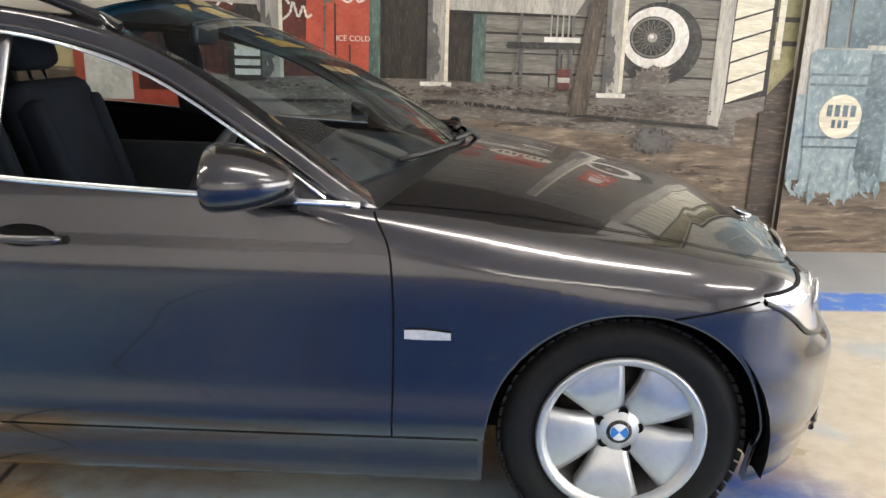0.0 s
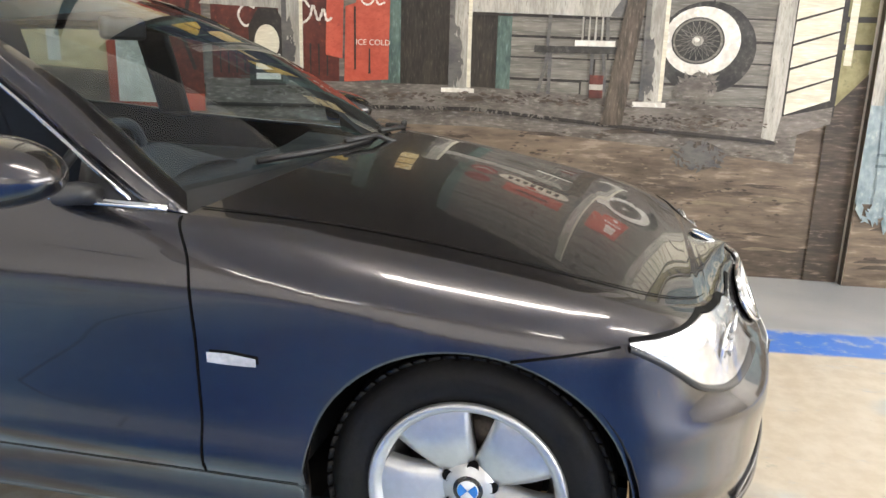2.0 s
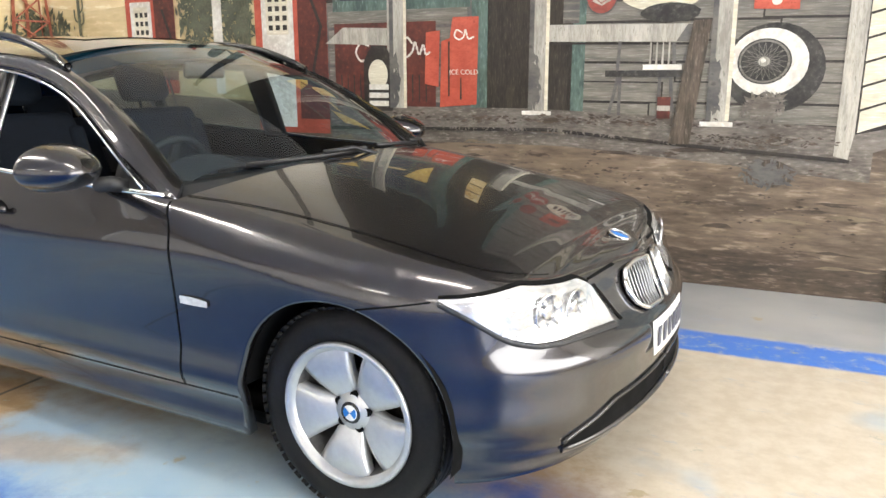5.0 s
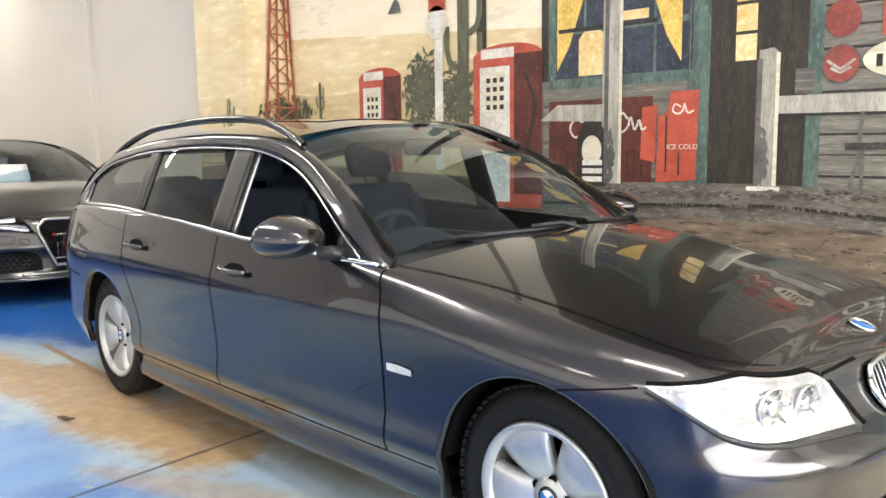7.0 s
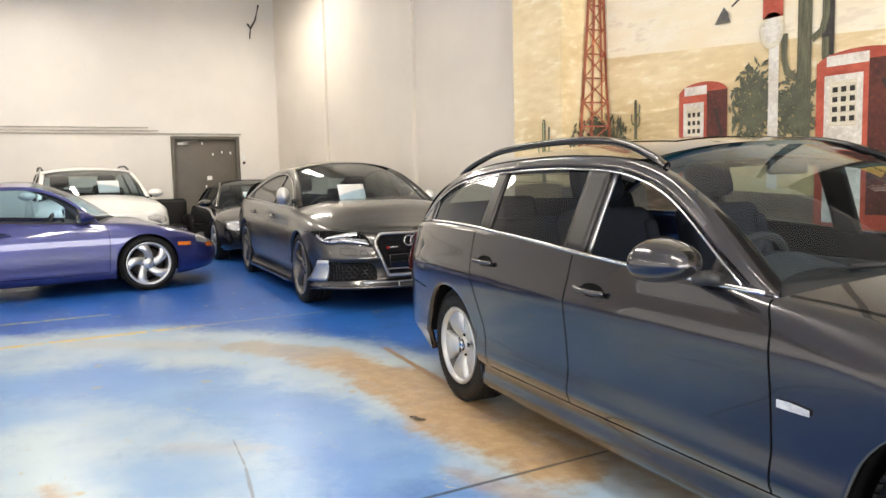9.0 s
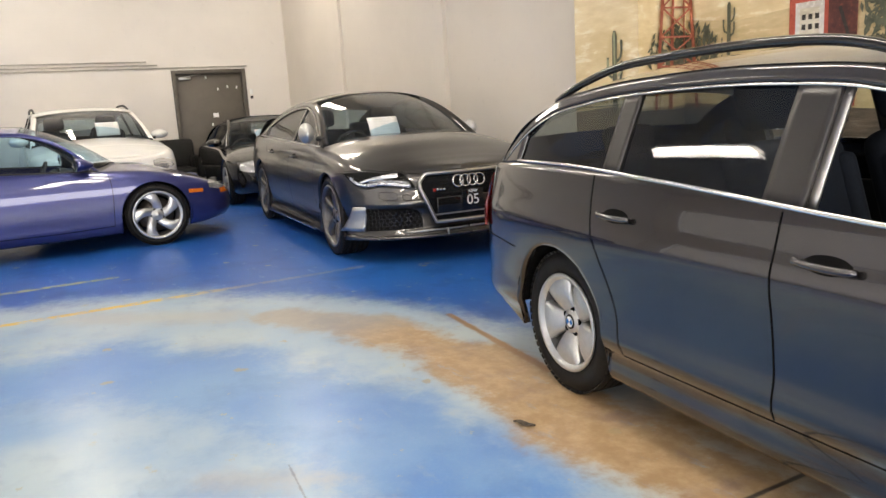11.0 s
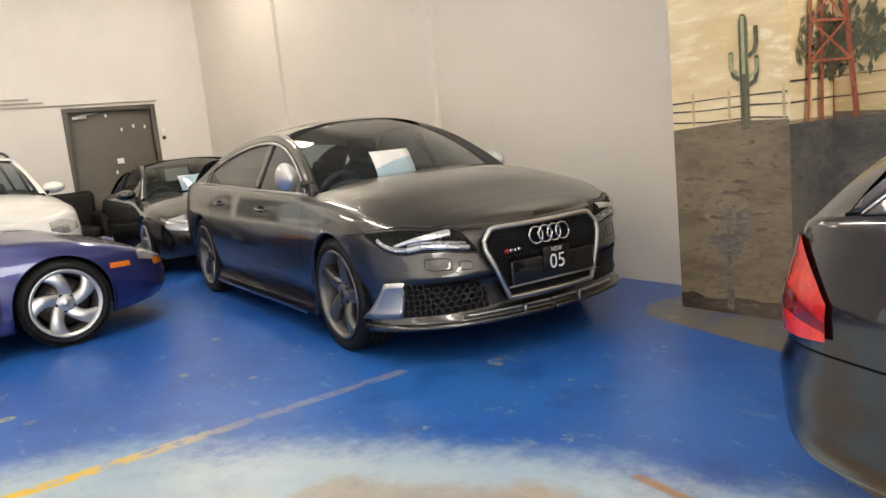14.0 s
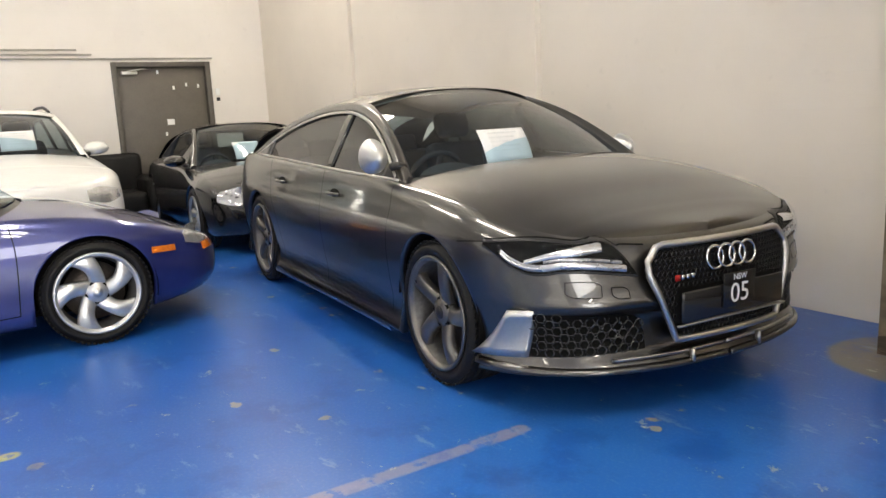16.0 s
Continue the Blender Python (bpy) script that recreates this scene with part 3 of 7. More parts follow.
    def cab(self, x, z, out=0.0, side=-1):
        """A point of the side glass plane."""
        b = self.skin(self.column_at(x), self.top(x))
        h = z - self.top(x)
        y = b.y - 0.004 - self.lean * h - 0.10 * h * h + out
        return Vector((x, side * y, z))

    def band(self, xs, lo, hi, out=0.0, side=-1, k=6, depth=0.0):
        rows = []
        for x in xs:
            a, b = lo(x), hi(x)
            rows.append([self.cab(x, a + (b - a) * i / k, out, side) for i in range(k + 1)])
        bm = tidy(sheet(rows))
        return solid(bm, depth) if depth else bm


def steps(a, b, n):
    return [a + (b - a) * i / n for i in range(n + 1)]


def ribbon_on(shell, pts, half, out, side=-1, closed=False):
    """A thin flat strip that follows (x, z) points on the body's side."""
    rows = []
    p = [Vector((x, z)) for x, z in pts]
    for i, q in enumerate(p):
        d = (p[min(i + 1, len(p) - 1)] - p[max(i - 1, 0)]).normalized()
        nrm = Vector((-d.y, d.x)) * half
        rows.append([shell.at(q.x + nrm.x, q.y + nrm.y, out, side), shell.at(q.x - nrm.x, q.y - nrm.y, out, side)])
    return tidy(sheet(rows))


def patch_on(shell, lo, hi, xs, out, side=-1, k=8, cols=None):
    """A patch of the body's skin between two heights."""
    rows = []
    for x in xs:
        c = shell.column_at(x)
        rows.append([(lambda p: Vector((p.x, side * p.y, p.z)))(shell.skin(c, lo(x) + (hi(x) - lo(x)) * i / k, out)) for i in range(k + 1)])
    return tidy(sheet(rows))


def arc_cols(shell, y0, y1, n=24):
    """Columns round the nose between two half widths (larger first)."""
    half = max(range(len(shell.cols)), key=lambda i: shell.cols[i][1])
    nose = shell.cols[half:]
    out = []
    for k in range(n + 1):
        y = y0 + (y1 - y0) * k / n
        for a, b in zip(nose, nose[1:]):
            if b[1] <= y <= a[1] and a[1] > b[1]:
                t = (a[1] - y) / (a[1] - b[1])
                out.append(tuple(u + (v - u) * t for u, v in zip(a, b)))
                break
    return out


def nose_patch(shell, cols, lo, hi, out, side=-1, k=10, bulge=0.0):
    rows = []
    n = len(cols) - 1
    for i, c in enumerate(cols):
        t = i / n
        row = []
        for j in range(k + 1):
            v = j / k
            p = shell.skin(c, lo(t) + (hi(t) - lo(t)) * v, out + bulge * 4 * v * (1 - v))
            row.append(Vector((p.x, side * p.y, p.z)))
        rows.append(row)
    return tidy(sheet(rows))


def seat(parent, x, y, z):
    bm = boxed(x - 0.26, x + 0.26, y - 0.25, y + 0.25, z, z + 0.16, bevel=0.05, segments=3)
    part("seat", bm, M_CLOTH, parent)
    t = Matrix.Translation((x - 0.26, y, z + 0.10)) @ Matrix.Rotation(math.radians(-18), 4, "Y")
    bm = boxed(-0.075, 0.075, -0.25, 0.25, 0.0, 0.60, bevel=0.06, turn=t, segments=3)
    box(bm, -0.02, 0.10, -0.25, -0.17, 0.05, 0.52, bevel=0.03, turn=t)
    box(bm, -0.02, 0.10, 0.17, 0.25, 0.05, 0.52, bevel=0.03, turn=t)
    part("backrest", bm, M_CLOTH, parent)
    bm = boxed(-0.055, 0.055, -0.14, 0.14, 0.64, 0.83, bevel=0.05, turn=t, segments=3)
    part("headrest", bm, M_CLOTH, parent)
    for s in (-0.05, 0.05):
        part("headrest_post", tube([t @ Vector((0, s, 0.55)), t @ Vector((0, s, 0.68))], 0.007), M_CHROME, parent)


# ---- the hall ----
X_BACK, X_EAST, Y_WALL, Y_SOUTH, Z_TOP = -14.8, 6.4, 2.985, -8.6, 5.0


def structure(name, bm, material, label, category, smooth=False):
    ob = part(name, bm, material, None, label, smooth)
    return tagged(ob, "", category, "", "structure")


structure("floor", boxed(X_BACK - 0.2, X_EAST + 0.2, Y_SOUTH - 0.2, Y_WALL + 0.2, -0.2, 0.0), M_FLOOR, "worn blue painted concrete floor with tan patches", "floor")
structure("ceiling", boxed(X_BACK - 0.2, X_EAST + 0.2, Y_SOUTH - 0.2, Y_WALL + 0.2, Z_TOP, Z_TOP + 0.2), M_CEIL, "plain pale ceiling over the showroom", "ceiling")
structure("wall_north", boxed(X_BACK - 0.2, X_EAST + 0.2, Y_WALL, Y_WALL + 0.2, 0.0, Z_TOP), M_WALL, "cream painted block wall behind the parked cars", "wall")
structure("wall_south", boxed(X_BACK - 0.2, X_EAST + 0.2, Y_SOUTH - 0.2, Y_SOUTH, 0.0, Z_TOP), M_WALL, "plain cream wall closing the showroom", "wall")
structure("wall_east", boxed(X_EAST, X_EAST + 0.2, Y_SOUTH, Y_WALL, 0.0, Z_TOP), M_WALL, "plain cream wall closing the showroom", "wall")
# unseen frame added round the fill lamp; the wall behind it is solid
front = thing("fill_lamp_frame", "long white frame added round the unseen fill lamp on the south wall", "window", kind="structure")
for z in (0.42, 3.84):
    part("lamp_frame_bar", boxed(-13.6, 4.6, Y_SOUTH, Y_SOUTH + 0.10, z, z + 0.08, bevel=0.004), M_WHITE, front)
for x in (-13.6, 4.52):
    part("lamp_frame_bar", boxed(x, x + 0.08, Y_SOUTH, Y_SOUTH + 0.10, 0.50, 3.84, bevel=0.004), M_WHITE, front)
DOOR_Y0, DOOR_Y1, DOOR_Z = 0.82, 2.16, 2.14
bm = boxed(X_BACK - 0.2, X_BACK, Y_SOUTH, DOOR_Y0, 0.0, Z_TOP)
box(bm, X_BACK - 0.2, X_BACK, DOOR_Y1, Y_WALL, 0.0, Z_TOP)
box(bm, X_BACK - 0.2, X_BACK, DOOR_Y0, DOOR_Y1, DOOR_Z, Z_TOP)
structure("wall_west", bm, M_WALL_BACK, "white painted end wall with a door in it", "wall")
for i, (x0, x1, d) in enumerate(((-8.85, -8.5, 0.06), (-12.05, -11.85, 0.05))):
    structure("trim", boxed(x0, x1, Y_WALL - d, Y_WALL, 0.0, Z_TOP, bevel=0.006), M_WALL, "cream pilaster standing out from the block wall", "pilaster")
PIER_X0, PIER_X1, PIER_Y = -5.44, -4.7, 2.48
structure("wall_pier_west", boxed(PIER_X0, PIER_X1, PIER_Y, Y_WALL, 0.0, Z_TOP, bevel=0.008), M_WALL, "pier at the end of the painted wall", "pier")
EAST_X, EAST_Y = 1.83, 2.91
structure("wall_pier_east", boxed(EAST_X, X_EAST, EAST_Y, Y_WALL, 0.0, Z_TOP, bevel=0.006), M_WALL, "shallow pier that carries the painted oil drum", "pier")

# the door in the end wall
door = thing("door_1", "closed taupe fire door with frame, closer and small notices", "door", kind="structure")
bm = bmesh.new()
for y0, y1, z0, z1 in ((DOOR_Y0, DOOR_Y0 + 0.07, 0, DOOR_Z), (DOOR_Y1 - 0.07, DOOR_Y1, 0, DOOR_Z), (DOOR_Y0 + 0.07, DOOR_Y1 - 0.07, DOOR_Z - 0.07, DOOR_Z)):
    box(bm, X_BACK - 0.16, X_BACK + 0.025, y0, y1, z0, z1, bevel=0.004)
part("door_frame", bm, M_DOORFRAME, door)
part("leaf", boxed(X_BACK - 0.10, X_BACK - 0.055, DOOR_Y0 + 0.075, DOOR_Y1 - 0.075, 0.01, DOOR_Z - 0.075, bevel=0.003), M_DOOR, door)
bm = boxed(X_BACK - 0.055, X_BACK - 0.005, DOOR_Y0 + 0.13, DOOR_Y0 + 0.34, DOOR_Z - 0.17, DOOR_Z - 0.12, bevel=0.008)
tube([(X_BACK - 0.02, DOOR_Y0 + 0.20, DOOR_Z - 0.12), (X_BACK + 0.05, DOOR_Y0 + 0.38, DOOR_Z - 0.10), (X_BACK - 0.02, DOOR_Y0 + 0.52, DOOR_Z - 0.085)], 0.008, bm=bm)
part("door_closer", bm, M_SATIN, door, "silver overhead door closer")
part("notice", boxed(X_BACK - 0.055, X_BACK - 0.051, 1.50, 1.60, 1.27, 1.35), M_PAPER, door, "small white notice", smooth=False)
part("door_handle", tube([(X_BACK - 0.05, 1.98, 1.02), (X_BACK + 0.0, 1.98, 1.02), (X_BACK + 0.0, 1.87, 1.02)], 0.010), M_SATIN, door)
for y, z in ((1.42, 1.98), (1.62, 1.76), (1.80, 1.80), (1.97, 1.78), (1.46, 1.12)):
    part("sticker", boxed(X_BACK - 0.055, X_BACK - 0.052, y, y + 0.03, z, z + 0.05), M_INK, door, smooth=False)
switch = thing("light_switch", "small white switch box on the wall beside the door", "switch", kind="structure")
part("plate", boxed(X_BACK, X_BACK + 0.025, 2.21, 2.27, 1.66, 1.76, bevel=0.005), M_WHITE, switch)
part("plate", boxed(X_BACK, X_BACK + 0.02, 2.215, 2.265, 1.58, 1.63, bevel=0.004), M_TRIM, switch)
for z, y1 in ((2.30, 0.42), (2.24, 0.60), (2.185, 2.2)):
    structure("trim", tube([(X_BACK + 0.016, -6.0, z), (X_BACK + 0.016, y1, z)], 0.011), M_CONDUIT, "cream painted cable conduit along the wall", "conduit", True)
bracket = thing("cable_bracket", "dark steel bracket with a hanging cable high on the wall", "bracket")
part("arm", tube([(X_BACK, 2.45, 4.40), (X_BACK + 0.12, 2.47, 4.30), (X_BACK + 0.20, 2.55, 4.45), (X_BACK + 0.22, 2.62, 4.75)], 0.02), M_TRIM, bracket)
part("cable", tube([(X_BACK + 0.12, 2.47, 4.30), (X_BACK + 0.11, 2.45, 4.1)], 0.013), M_TRIM, bracket)

# ceiling lights, one fitting over each lamp
first = None
for tx, ty in TUBES:
    m = Matrix.Translation((tx, ty, 4.58))
    if first is None:
        first = thing("ceiling_light", "long white fluorescent batten under the ceiling", "ceiling light", m, "ceiling battens")
        part("housing", boxed(-1.25, 1.25, -0.13, 0.13, 0.03, 0.42, bevel=0.01), M_WHITE, first)
    else:
        copy_thing(first, m)

# ---- the mural: flat painted shapes on the wall ----
P_SKY = daub("paint_sky", (0.68, 0.53, 0.28), (0.86, 0.72, 0.46), (0.93, 0.85, 0.66), 1.3, (0.6, 1, 2.2))
P_SKYHI = daub("paint_sky_high", (0.88, 0.77, 0.55), (0.95, 0.89, 0.74), (0.74, 0.62, 0.44), 1.2, (0.5, 1, 2.2))
P_DUNE = daub("paint_dune", (0.50, 0.38, 0.19), (0.66, 0.52, 0.29), (0.78, 0.66, 0.42), 2.5, (0.5, 1, 2))
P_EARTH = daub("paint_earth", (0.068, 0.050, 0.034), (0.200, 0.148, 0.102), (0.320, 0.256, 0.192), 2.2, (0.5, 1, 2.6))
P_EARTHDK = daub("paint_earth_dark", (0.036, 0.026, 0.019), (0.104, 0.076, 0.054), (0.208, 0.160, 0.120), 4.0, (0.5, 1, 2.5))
P_DUNE2 = daub("mural_rock", (0.18, 0.14, 0.092), (0.29, 0.23, 0.155), (0.12, 0.095, 0.07), 9.0)
P_CACTUSLT = daub("mural_cactus_light", (0.30, 0.31, 0.17), (0.42, 0.42, 0.26), None, 14.0)
P_SAND = daub("paint_sand", (0.132, 0.100, 0.064), (0.240, 0.192, 0.128), (0.056, 0.044, 0.032), 2.4, (0.7, 1, 2.4))
P_SHADE = daub("paint_shade", (0.064, 0.064, 0.064), (0.162, 0.149, 0.132), (0.043, 0.038, 0.034), 2.6, (0.8, 1, 1.6))
P_BOARD = daub("paint_grey_board", (0.111, 0.102, 0.085), (0.215, 0.200, 0.167), (0.296, 0.281, 0.244), 4.0, (0.5, 1, 5))
P_GAP = daub("paint_dark", (0.012, 0.010, 0.008), (0.035, 0.028, 0.022), (0.06, 0.05, 0.04), 5.0)
P_DOORDK = daub("paint_door_dark", (0.012, 0.009, 0.006), (0.045, 0.035, 0.024), (0.075, 0.060, 0.045), 6.0, (3, 1, 0.5))
P_POST = daub("paint_post", (0.249, 0.232, 0.194), (0.516, 0.490, 0.421), (0.103, 0.095, 0.077), 5.0, (3, 1, 0.5))
P_CREAM = daub("paint_cream", (0.55, 0.50, 0.37), (0.76, 0.71, 0.56), (0.85, 0.81, 0.70), 4.0, (0.6, 1, 4))
P_STONE = daub("paint_porch", (0.080, 0.068, 0.054), (0.192, 0.168, 0.144), (0.288, 0.264, 0.232), 6.0, (0.6, 1, 2))
P_GREEN = daub("paint_green_trim", (0.045, 0.075, 0.062), (0.11, 0.17, 0.145), (0.19, 0.26, 0.23), 5.0, (2, 1, 0.6))
P_RED = daub("paint_red", (0.357, 0.055, 0.029), (0.527, 0.106, 0.060), (0.221, 0.025, 0.017), 5.0, (1, 1, 1.5))
P_REDDK = daub("paint_red_dark", (0.051, 0.012, 0.008), (0.120, 0.027, 0.017), (0.180, 0.042, 0.024), 5.0)
P_WHITE = daub("paint_white", (0.55, 0.51, 0.44), (0.80, 0.77, 0.69), (0.88, 0.86, 0.80), 6.0)
P_YELLOW = daub("paint_yellow", (0.55, 0.33, 0.05), (0.80, 0.58, 0.15), (0.90, 0.78, 0.45), 6.0, (2, 1, 1))
P_GLOW = daub("paint_lit_window", (0.66, 0.42, 0.14), (0.88, 0.72, 0.38), (0.95, 0.88, 0.66), 4.0)
P_NIGHT = daub("paint_window_dark", (0.016, 0.020, 0.035), (0.045, 0.055, 0.085), (0.09, 0.10, 0.12), 5.0)
P_LEAF = daub("paint_leaf", (0.045, 0.050, 0.030), (0.125, 0.130, 0.080), (0.21, 0.20, 0.13), 12.0)
P_CACTUS = daub("paint_cactus", (0.040, 0.043, 0.026), (0.16, 0.155, 0.090), (0.03, 0.03, 0.02), 14.0, (4, 1, 0.4))
P_TEAL = daub("paint_teal_drum", (0.13, 0.185, 0.205), (0.30, 0.36, 0.37), (0.42, 0.46, 0.45), 5.0, (1, 1, 0.7))
P_TEALDK = daub("paint_teal_shade", (0.055, 0.085, 0.10), (0.15, 0.20, 0.215), (0.24, 0.29, 0.29), 5.0)
P_TYRE = daub("paint_tyre", (0.012, 0.011, 0.010), (0.050, 0.046, 0.040), (0.09, 0.085, 0.075), 7.0)
P_RUST = daub("paint_rust", (0.22, 0.055, 0.030), (0.40, 0.12, 0.065), (0.52, 0.22, 0.13), 9.0, (1, 1, 0.4))
P_WOOD = daub("paint_dark_wood", (0.035, 0.026, 0.018), (0.12, 0.092, 0.066), (0.22, 0.18, 0.14), 6.0, (3, 1, 0.5))
P_SMUDGE = daub("paint_smudge", (0.085, 0.066, 0.045), (0.17, 0.135, 0.092), None, 6.0)
P_SIGNRED = daub("paint_sign_red", (0.17, 0.035, 0.028), (0.30, 0.065, 0.048), None, 7.0)
P_OLIVE = daub("paint_olive", (0.16, 0.14, 0.055), (0.33, 0.30, 0.15), (0.06, 0.055, 0.03), 3.0)

mural = thing("mural", "hand-painted desert filling station mural on the wall", "mural", kind="structure")


def north(x, z, lift):
    return Vector((x, Y_WALL - lift, z))


def pier(x, z, lift):
    return Vector((x, PIER_Y - lift, z))


def drum_wall(x, z, lift):
    return Vector((x, EAST_Y - lift, z))


def folded(u, z, lift):
    """Along the pier's flank (u below 0) and on round the inner corner."""
    return Vector((PIER_X1 + lift, Y_WALL + u, z)) if u < 0 else Vector((PIER_X1 + u, Y_WALL - lift, z))


def shape(name, pts, paint, lift, wall=north, parent=None, label=""):
    bm = bmesh.new()
    bm.faces.new([bm.verts.new(wall(x, z, lift)) for x, z in pts])
    bmesh.ops.recalc_face_normals(bm, faces=bm.faces)
    return part(name, bm, paint, parent or mural, label, smooth=False)


def rect(name, x0, x1, z0, z1, paint, lift, wall=north, skew=0.0, parent=None, label=""):
    return shape(name, [(x0, z0), (x1, z0 + skew), (x1, z1 + skew), (x0, z1)], paint, lift, wall, parent, label)


def disc(name, cx, cz, rx, rz, paint, lift, wall=north, n=28, wob=0.0, label=""):
    r = random.Random(int(cx * 1000 + cz * 77))
    return shape(name, [(cx + rx * (1 + wob * r.uniform(-1, 1)) * math.cos(2 * math.pi * k / n), cz + rz * (1 + wob * r.uniform(-1, 1)) * math.sin(2 * math.pi * k / n)) for k in range(n)], paint, lift, wall, label=label)


def strokes(name, lines, half, paint, lift, wall=north, label=""):
    """Brush lines, all in one flat mesh."""
    bm = bmesh.new()
    for i, line in enumerate(lines):
        q = [Vector(p) for p in line]
        rows = []
        for k, p in enumerate(q):
            d = (q[min(k + 1, len(q) - 1)] - q[max(k - 1, 0)]).normalized()
            w = half * (0.75 + 0.25 * math.sin(3.1 * k + i))
            rows.append([wall(p.x - d.y * w, p.y + d.x * w, lift + 0.00003 * i), wall(p.x + d.y * w, p.y - d.x * w, lift + 0.00003 * i)])
        sheet(rows, bm)
    bmesh.ops.recalc_face_normals(bm, faces=bm.faces)
    return part(name, bm, paint, mural, label, smooth=False)


def scatter(name, cx, cz, rx, rz, count, size, paint, lift, wall=north, seed=1, tall=1.0, label=""):
    """Many small brush dabs that make foliage or rubble."""
    r = random.Random(seed)
    bm = bmesh.new()
    for k in range(count):
        a, d = r.uniform(0, 2 * math.pi), math.sqrt(r.random()) * (0.72 + 0.28 * math.sin(5 * r.random()))
        x, z = cx + rx * d * math.cos(a), cz + rz * d * math.sin(a)
        t, s = r.uniform(0, math.pi), size * r.uniform(0.5, 1.3)
        c, q = math.cos(t) * s, math.sin(t) * s * tall
        bm.faces.new([bm.verts.new(wall(px, pz, lift + 0.00002 * (k % 90))) for px, pz in ((x - c, z - q), (x + q * 0.35, z - c * 0.35), (x + c, z + q), (x - q * 0.35, z + c * 0.35))])
    bmesh.ops.recalc_face_normals(bm, faces=bm.faces)
    return part(name, bm, paint, mural, label, smooth=False)


def wavy(x0, x1, z, amp, n, seed):
    r = random.Random(seed)
    return [(x0 + (x1 - x0) * k / n, z + amp * r.uniform(-1, 1)) for k in range(n + 1)]


# sky and ground
shape("sky", [(-4.70, 1.1), (-1.9, 1.1), (-1.9, 2.1), (-4.70, 2.3)], P_SKY, 0.002)
shape("upper_sky", [(-4.70, 2.3), (-1.9, 2.1), (-1.9, 4.9), (-4.70, 4.9)], P_SKYHI, 0.002)
shape("dune", [(-4.7, 1.05), (-1.9, 1.05), (-1.9, 1.62), (-2.9, 1.72), (-3.6, 1.78), (-4.2, 1.74), (-4.7, 1.80)], P_DUNE, 0.004)
shape("earth", [(-4.70, 0.0), (1.80, 0.0), (1.80, 1.0), (-1.6, 1.0), (-4.70, 1.16)], P_EARTH, 0.006)
shape("under_porch", [(-1.9, 0.80), (-0.2, 0.80), (0.6, 0.74), (1.5, 0.66), (1.5, 0.84), (0.5, 0.86), (-1.9, 0.92)], P_STONE, 0.0075)
shape("dark_earth", [(-4.70, 0.0), (1.80, 0.0)] + wavy(1.80, -4.70, 0.22, 0.05, 26, 4), P_EARTHDK, 0.008)
for i in range(64):
    r = random.Random(40 + i)
    x, z, w = r.uniform(-2.2, 1.35), r.uniform(0.12, 0.84), r.uniform(0.12, 0.42)
    up = wavy(x, x + w, z + r.uniform(0.008, 0.025), 0.008, 5, i)
    dn = wavy(x + w, x, z, 0.008, 5, i + 99)
    shape("earth_streak", dn[:] + up[1:-1], P_EARTHDK if i % 3 else P_SAND, 0.009 + 0.00008 * i)
shape("flank_sky", [(-0.505, 1.12), (0, 1.12), (0, 4.9), (-0.505, 4.9)], P_SKY, 0.002, folded)
# shade of the pier's flank and inner corner, laid on as grey colour
shape("flank_shade", [(-0.505, 0.0), (0, 0.0), (0, 1.14), (-0.505, 1.14)], P_SHADE, 0.002, folded)
shape("corner_shade", [(0.0, 0.0), (0.45, 0.0), (0.7, 0.5), (0.55, 1.12), (0.0, 1.13)], P_SHADE, 0.0145, folded)
shape("pier_sky", [(PIER_X0 - 0.004, 1.12), (PIER_X1 + 0.004, 1.12), (PIER_X1 + 0.004, 4.9), (PIER_X0 - 0.004, 4.9)], P_SKY, 0.003, pier)
shape("pier_sand", [(PIER_X0 - 0.004, 0.0), (PIER_X1 + 0.004, 0.0), (PIER_X1 + 0.004, 1.15), (-5.0, 1.16), (PIER_X0 - 0.004, 1.13)], P_SAND, 0.004, pier)
shape("pier_foot", [(PIER_X0 - 0.004, 0.0), (PIER_X1 + 0.004, 0.0)] + wavy(PIER_X1 + 0.004, PIER_X0 - 0.004, 0.10, 0.02, 8, 3), P_EARTHDK, 0.006, pier)
shape("painted_rock", [(-5.25, 0.50), (-5.16, 0.475), (-4.99, 0.47), (-4.955, 0.49), (-4.955, 0.68), (-4.975, 0.715), (-5.08, 0.725), (-5.19, 0.715), (-5.245, 0.675)], P_DUNE2, 0.007, pier)
shape("rock_flank", [(-5.06, 0.478), (-4.99, 0.472), (-4.957, 0.492), (-4.957, 0.67), (-5.03, 0.62)], P_STONE, 0.0076, pier)
shape("rock_shadow", [(-5.22, 0.485), (-5.16, 0.472), (-4.985, 0.468), (-5.0, 0.40), (-5.04, 0.36), (-5.13, 0.36), (-5.19, 0.42)], P_SHADE, 0.0065, pier)
shape("painted_trunk", [(-5.115, 0.03), (-5.07, 0.02), (-5.065, 0.20), (-5.075, 0.42), (-5.07, 0.62), (-5.095, 0.62), (-5.10, 0.42), (-5.115, 0.20)], P_STONE, 0.008, pier)
scatter("rock_dabs", -5.1, 0.58, 0.17, 0.13, 90, 0.018, P_STONE, 0.0085, pier, 301, 0.4)
scatter("pier_rubble", -5.08, 0.30, 0.33, 0.26, 32, 0.020, P_SMUDGE, 0.0088, pier, 302, 0.3)
scatter("pier_rubble", -5.08, 0.85, 0.33, 0.22, 22, 0.018, P_SMUDGE, 0.0088, pier, 303, 0.25)
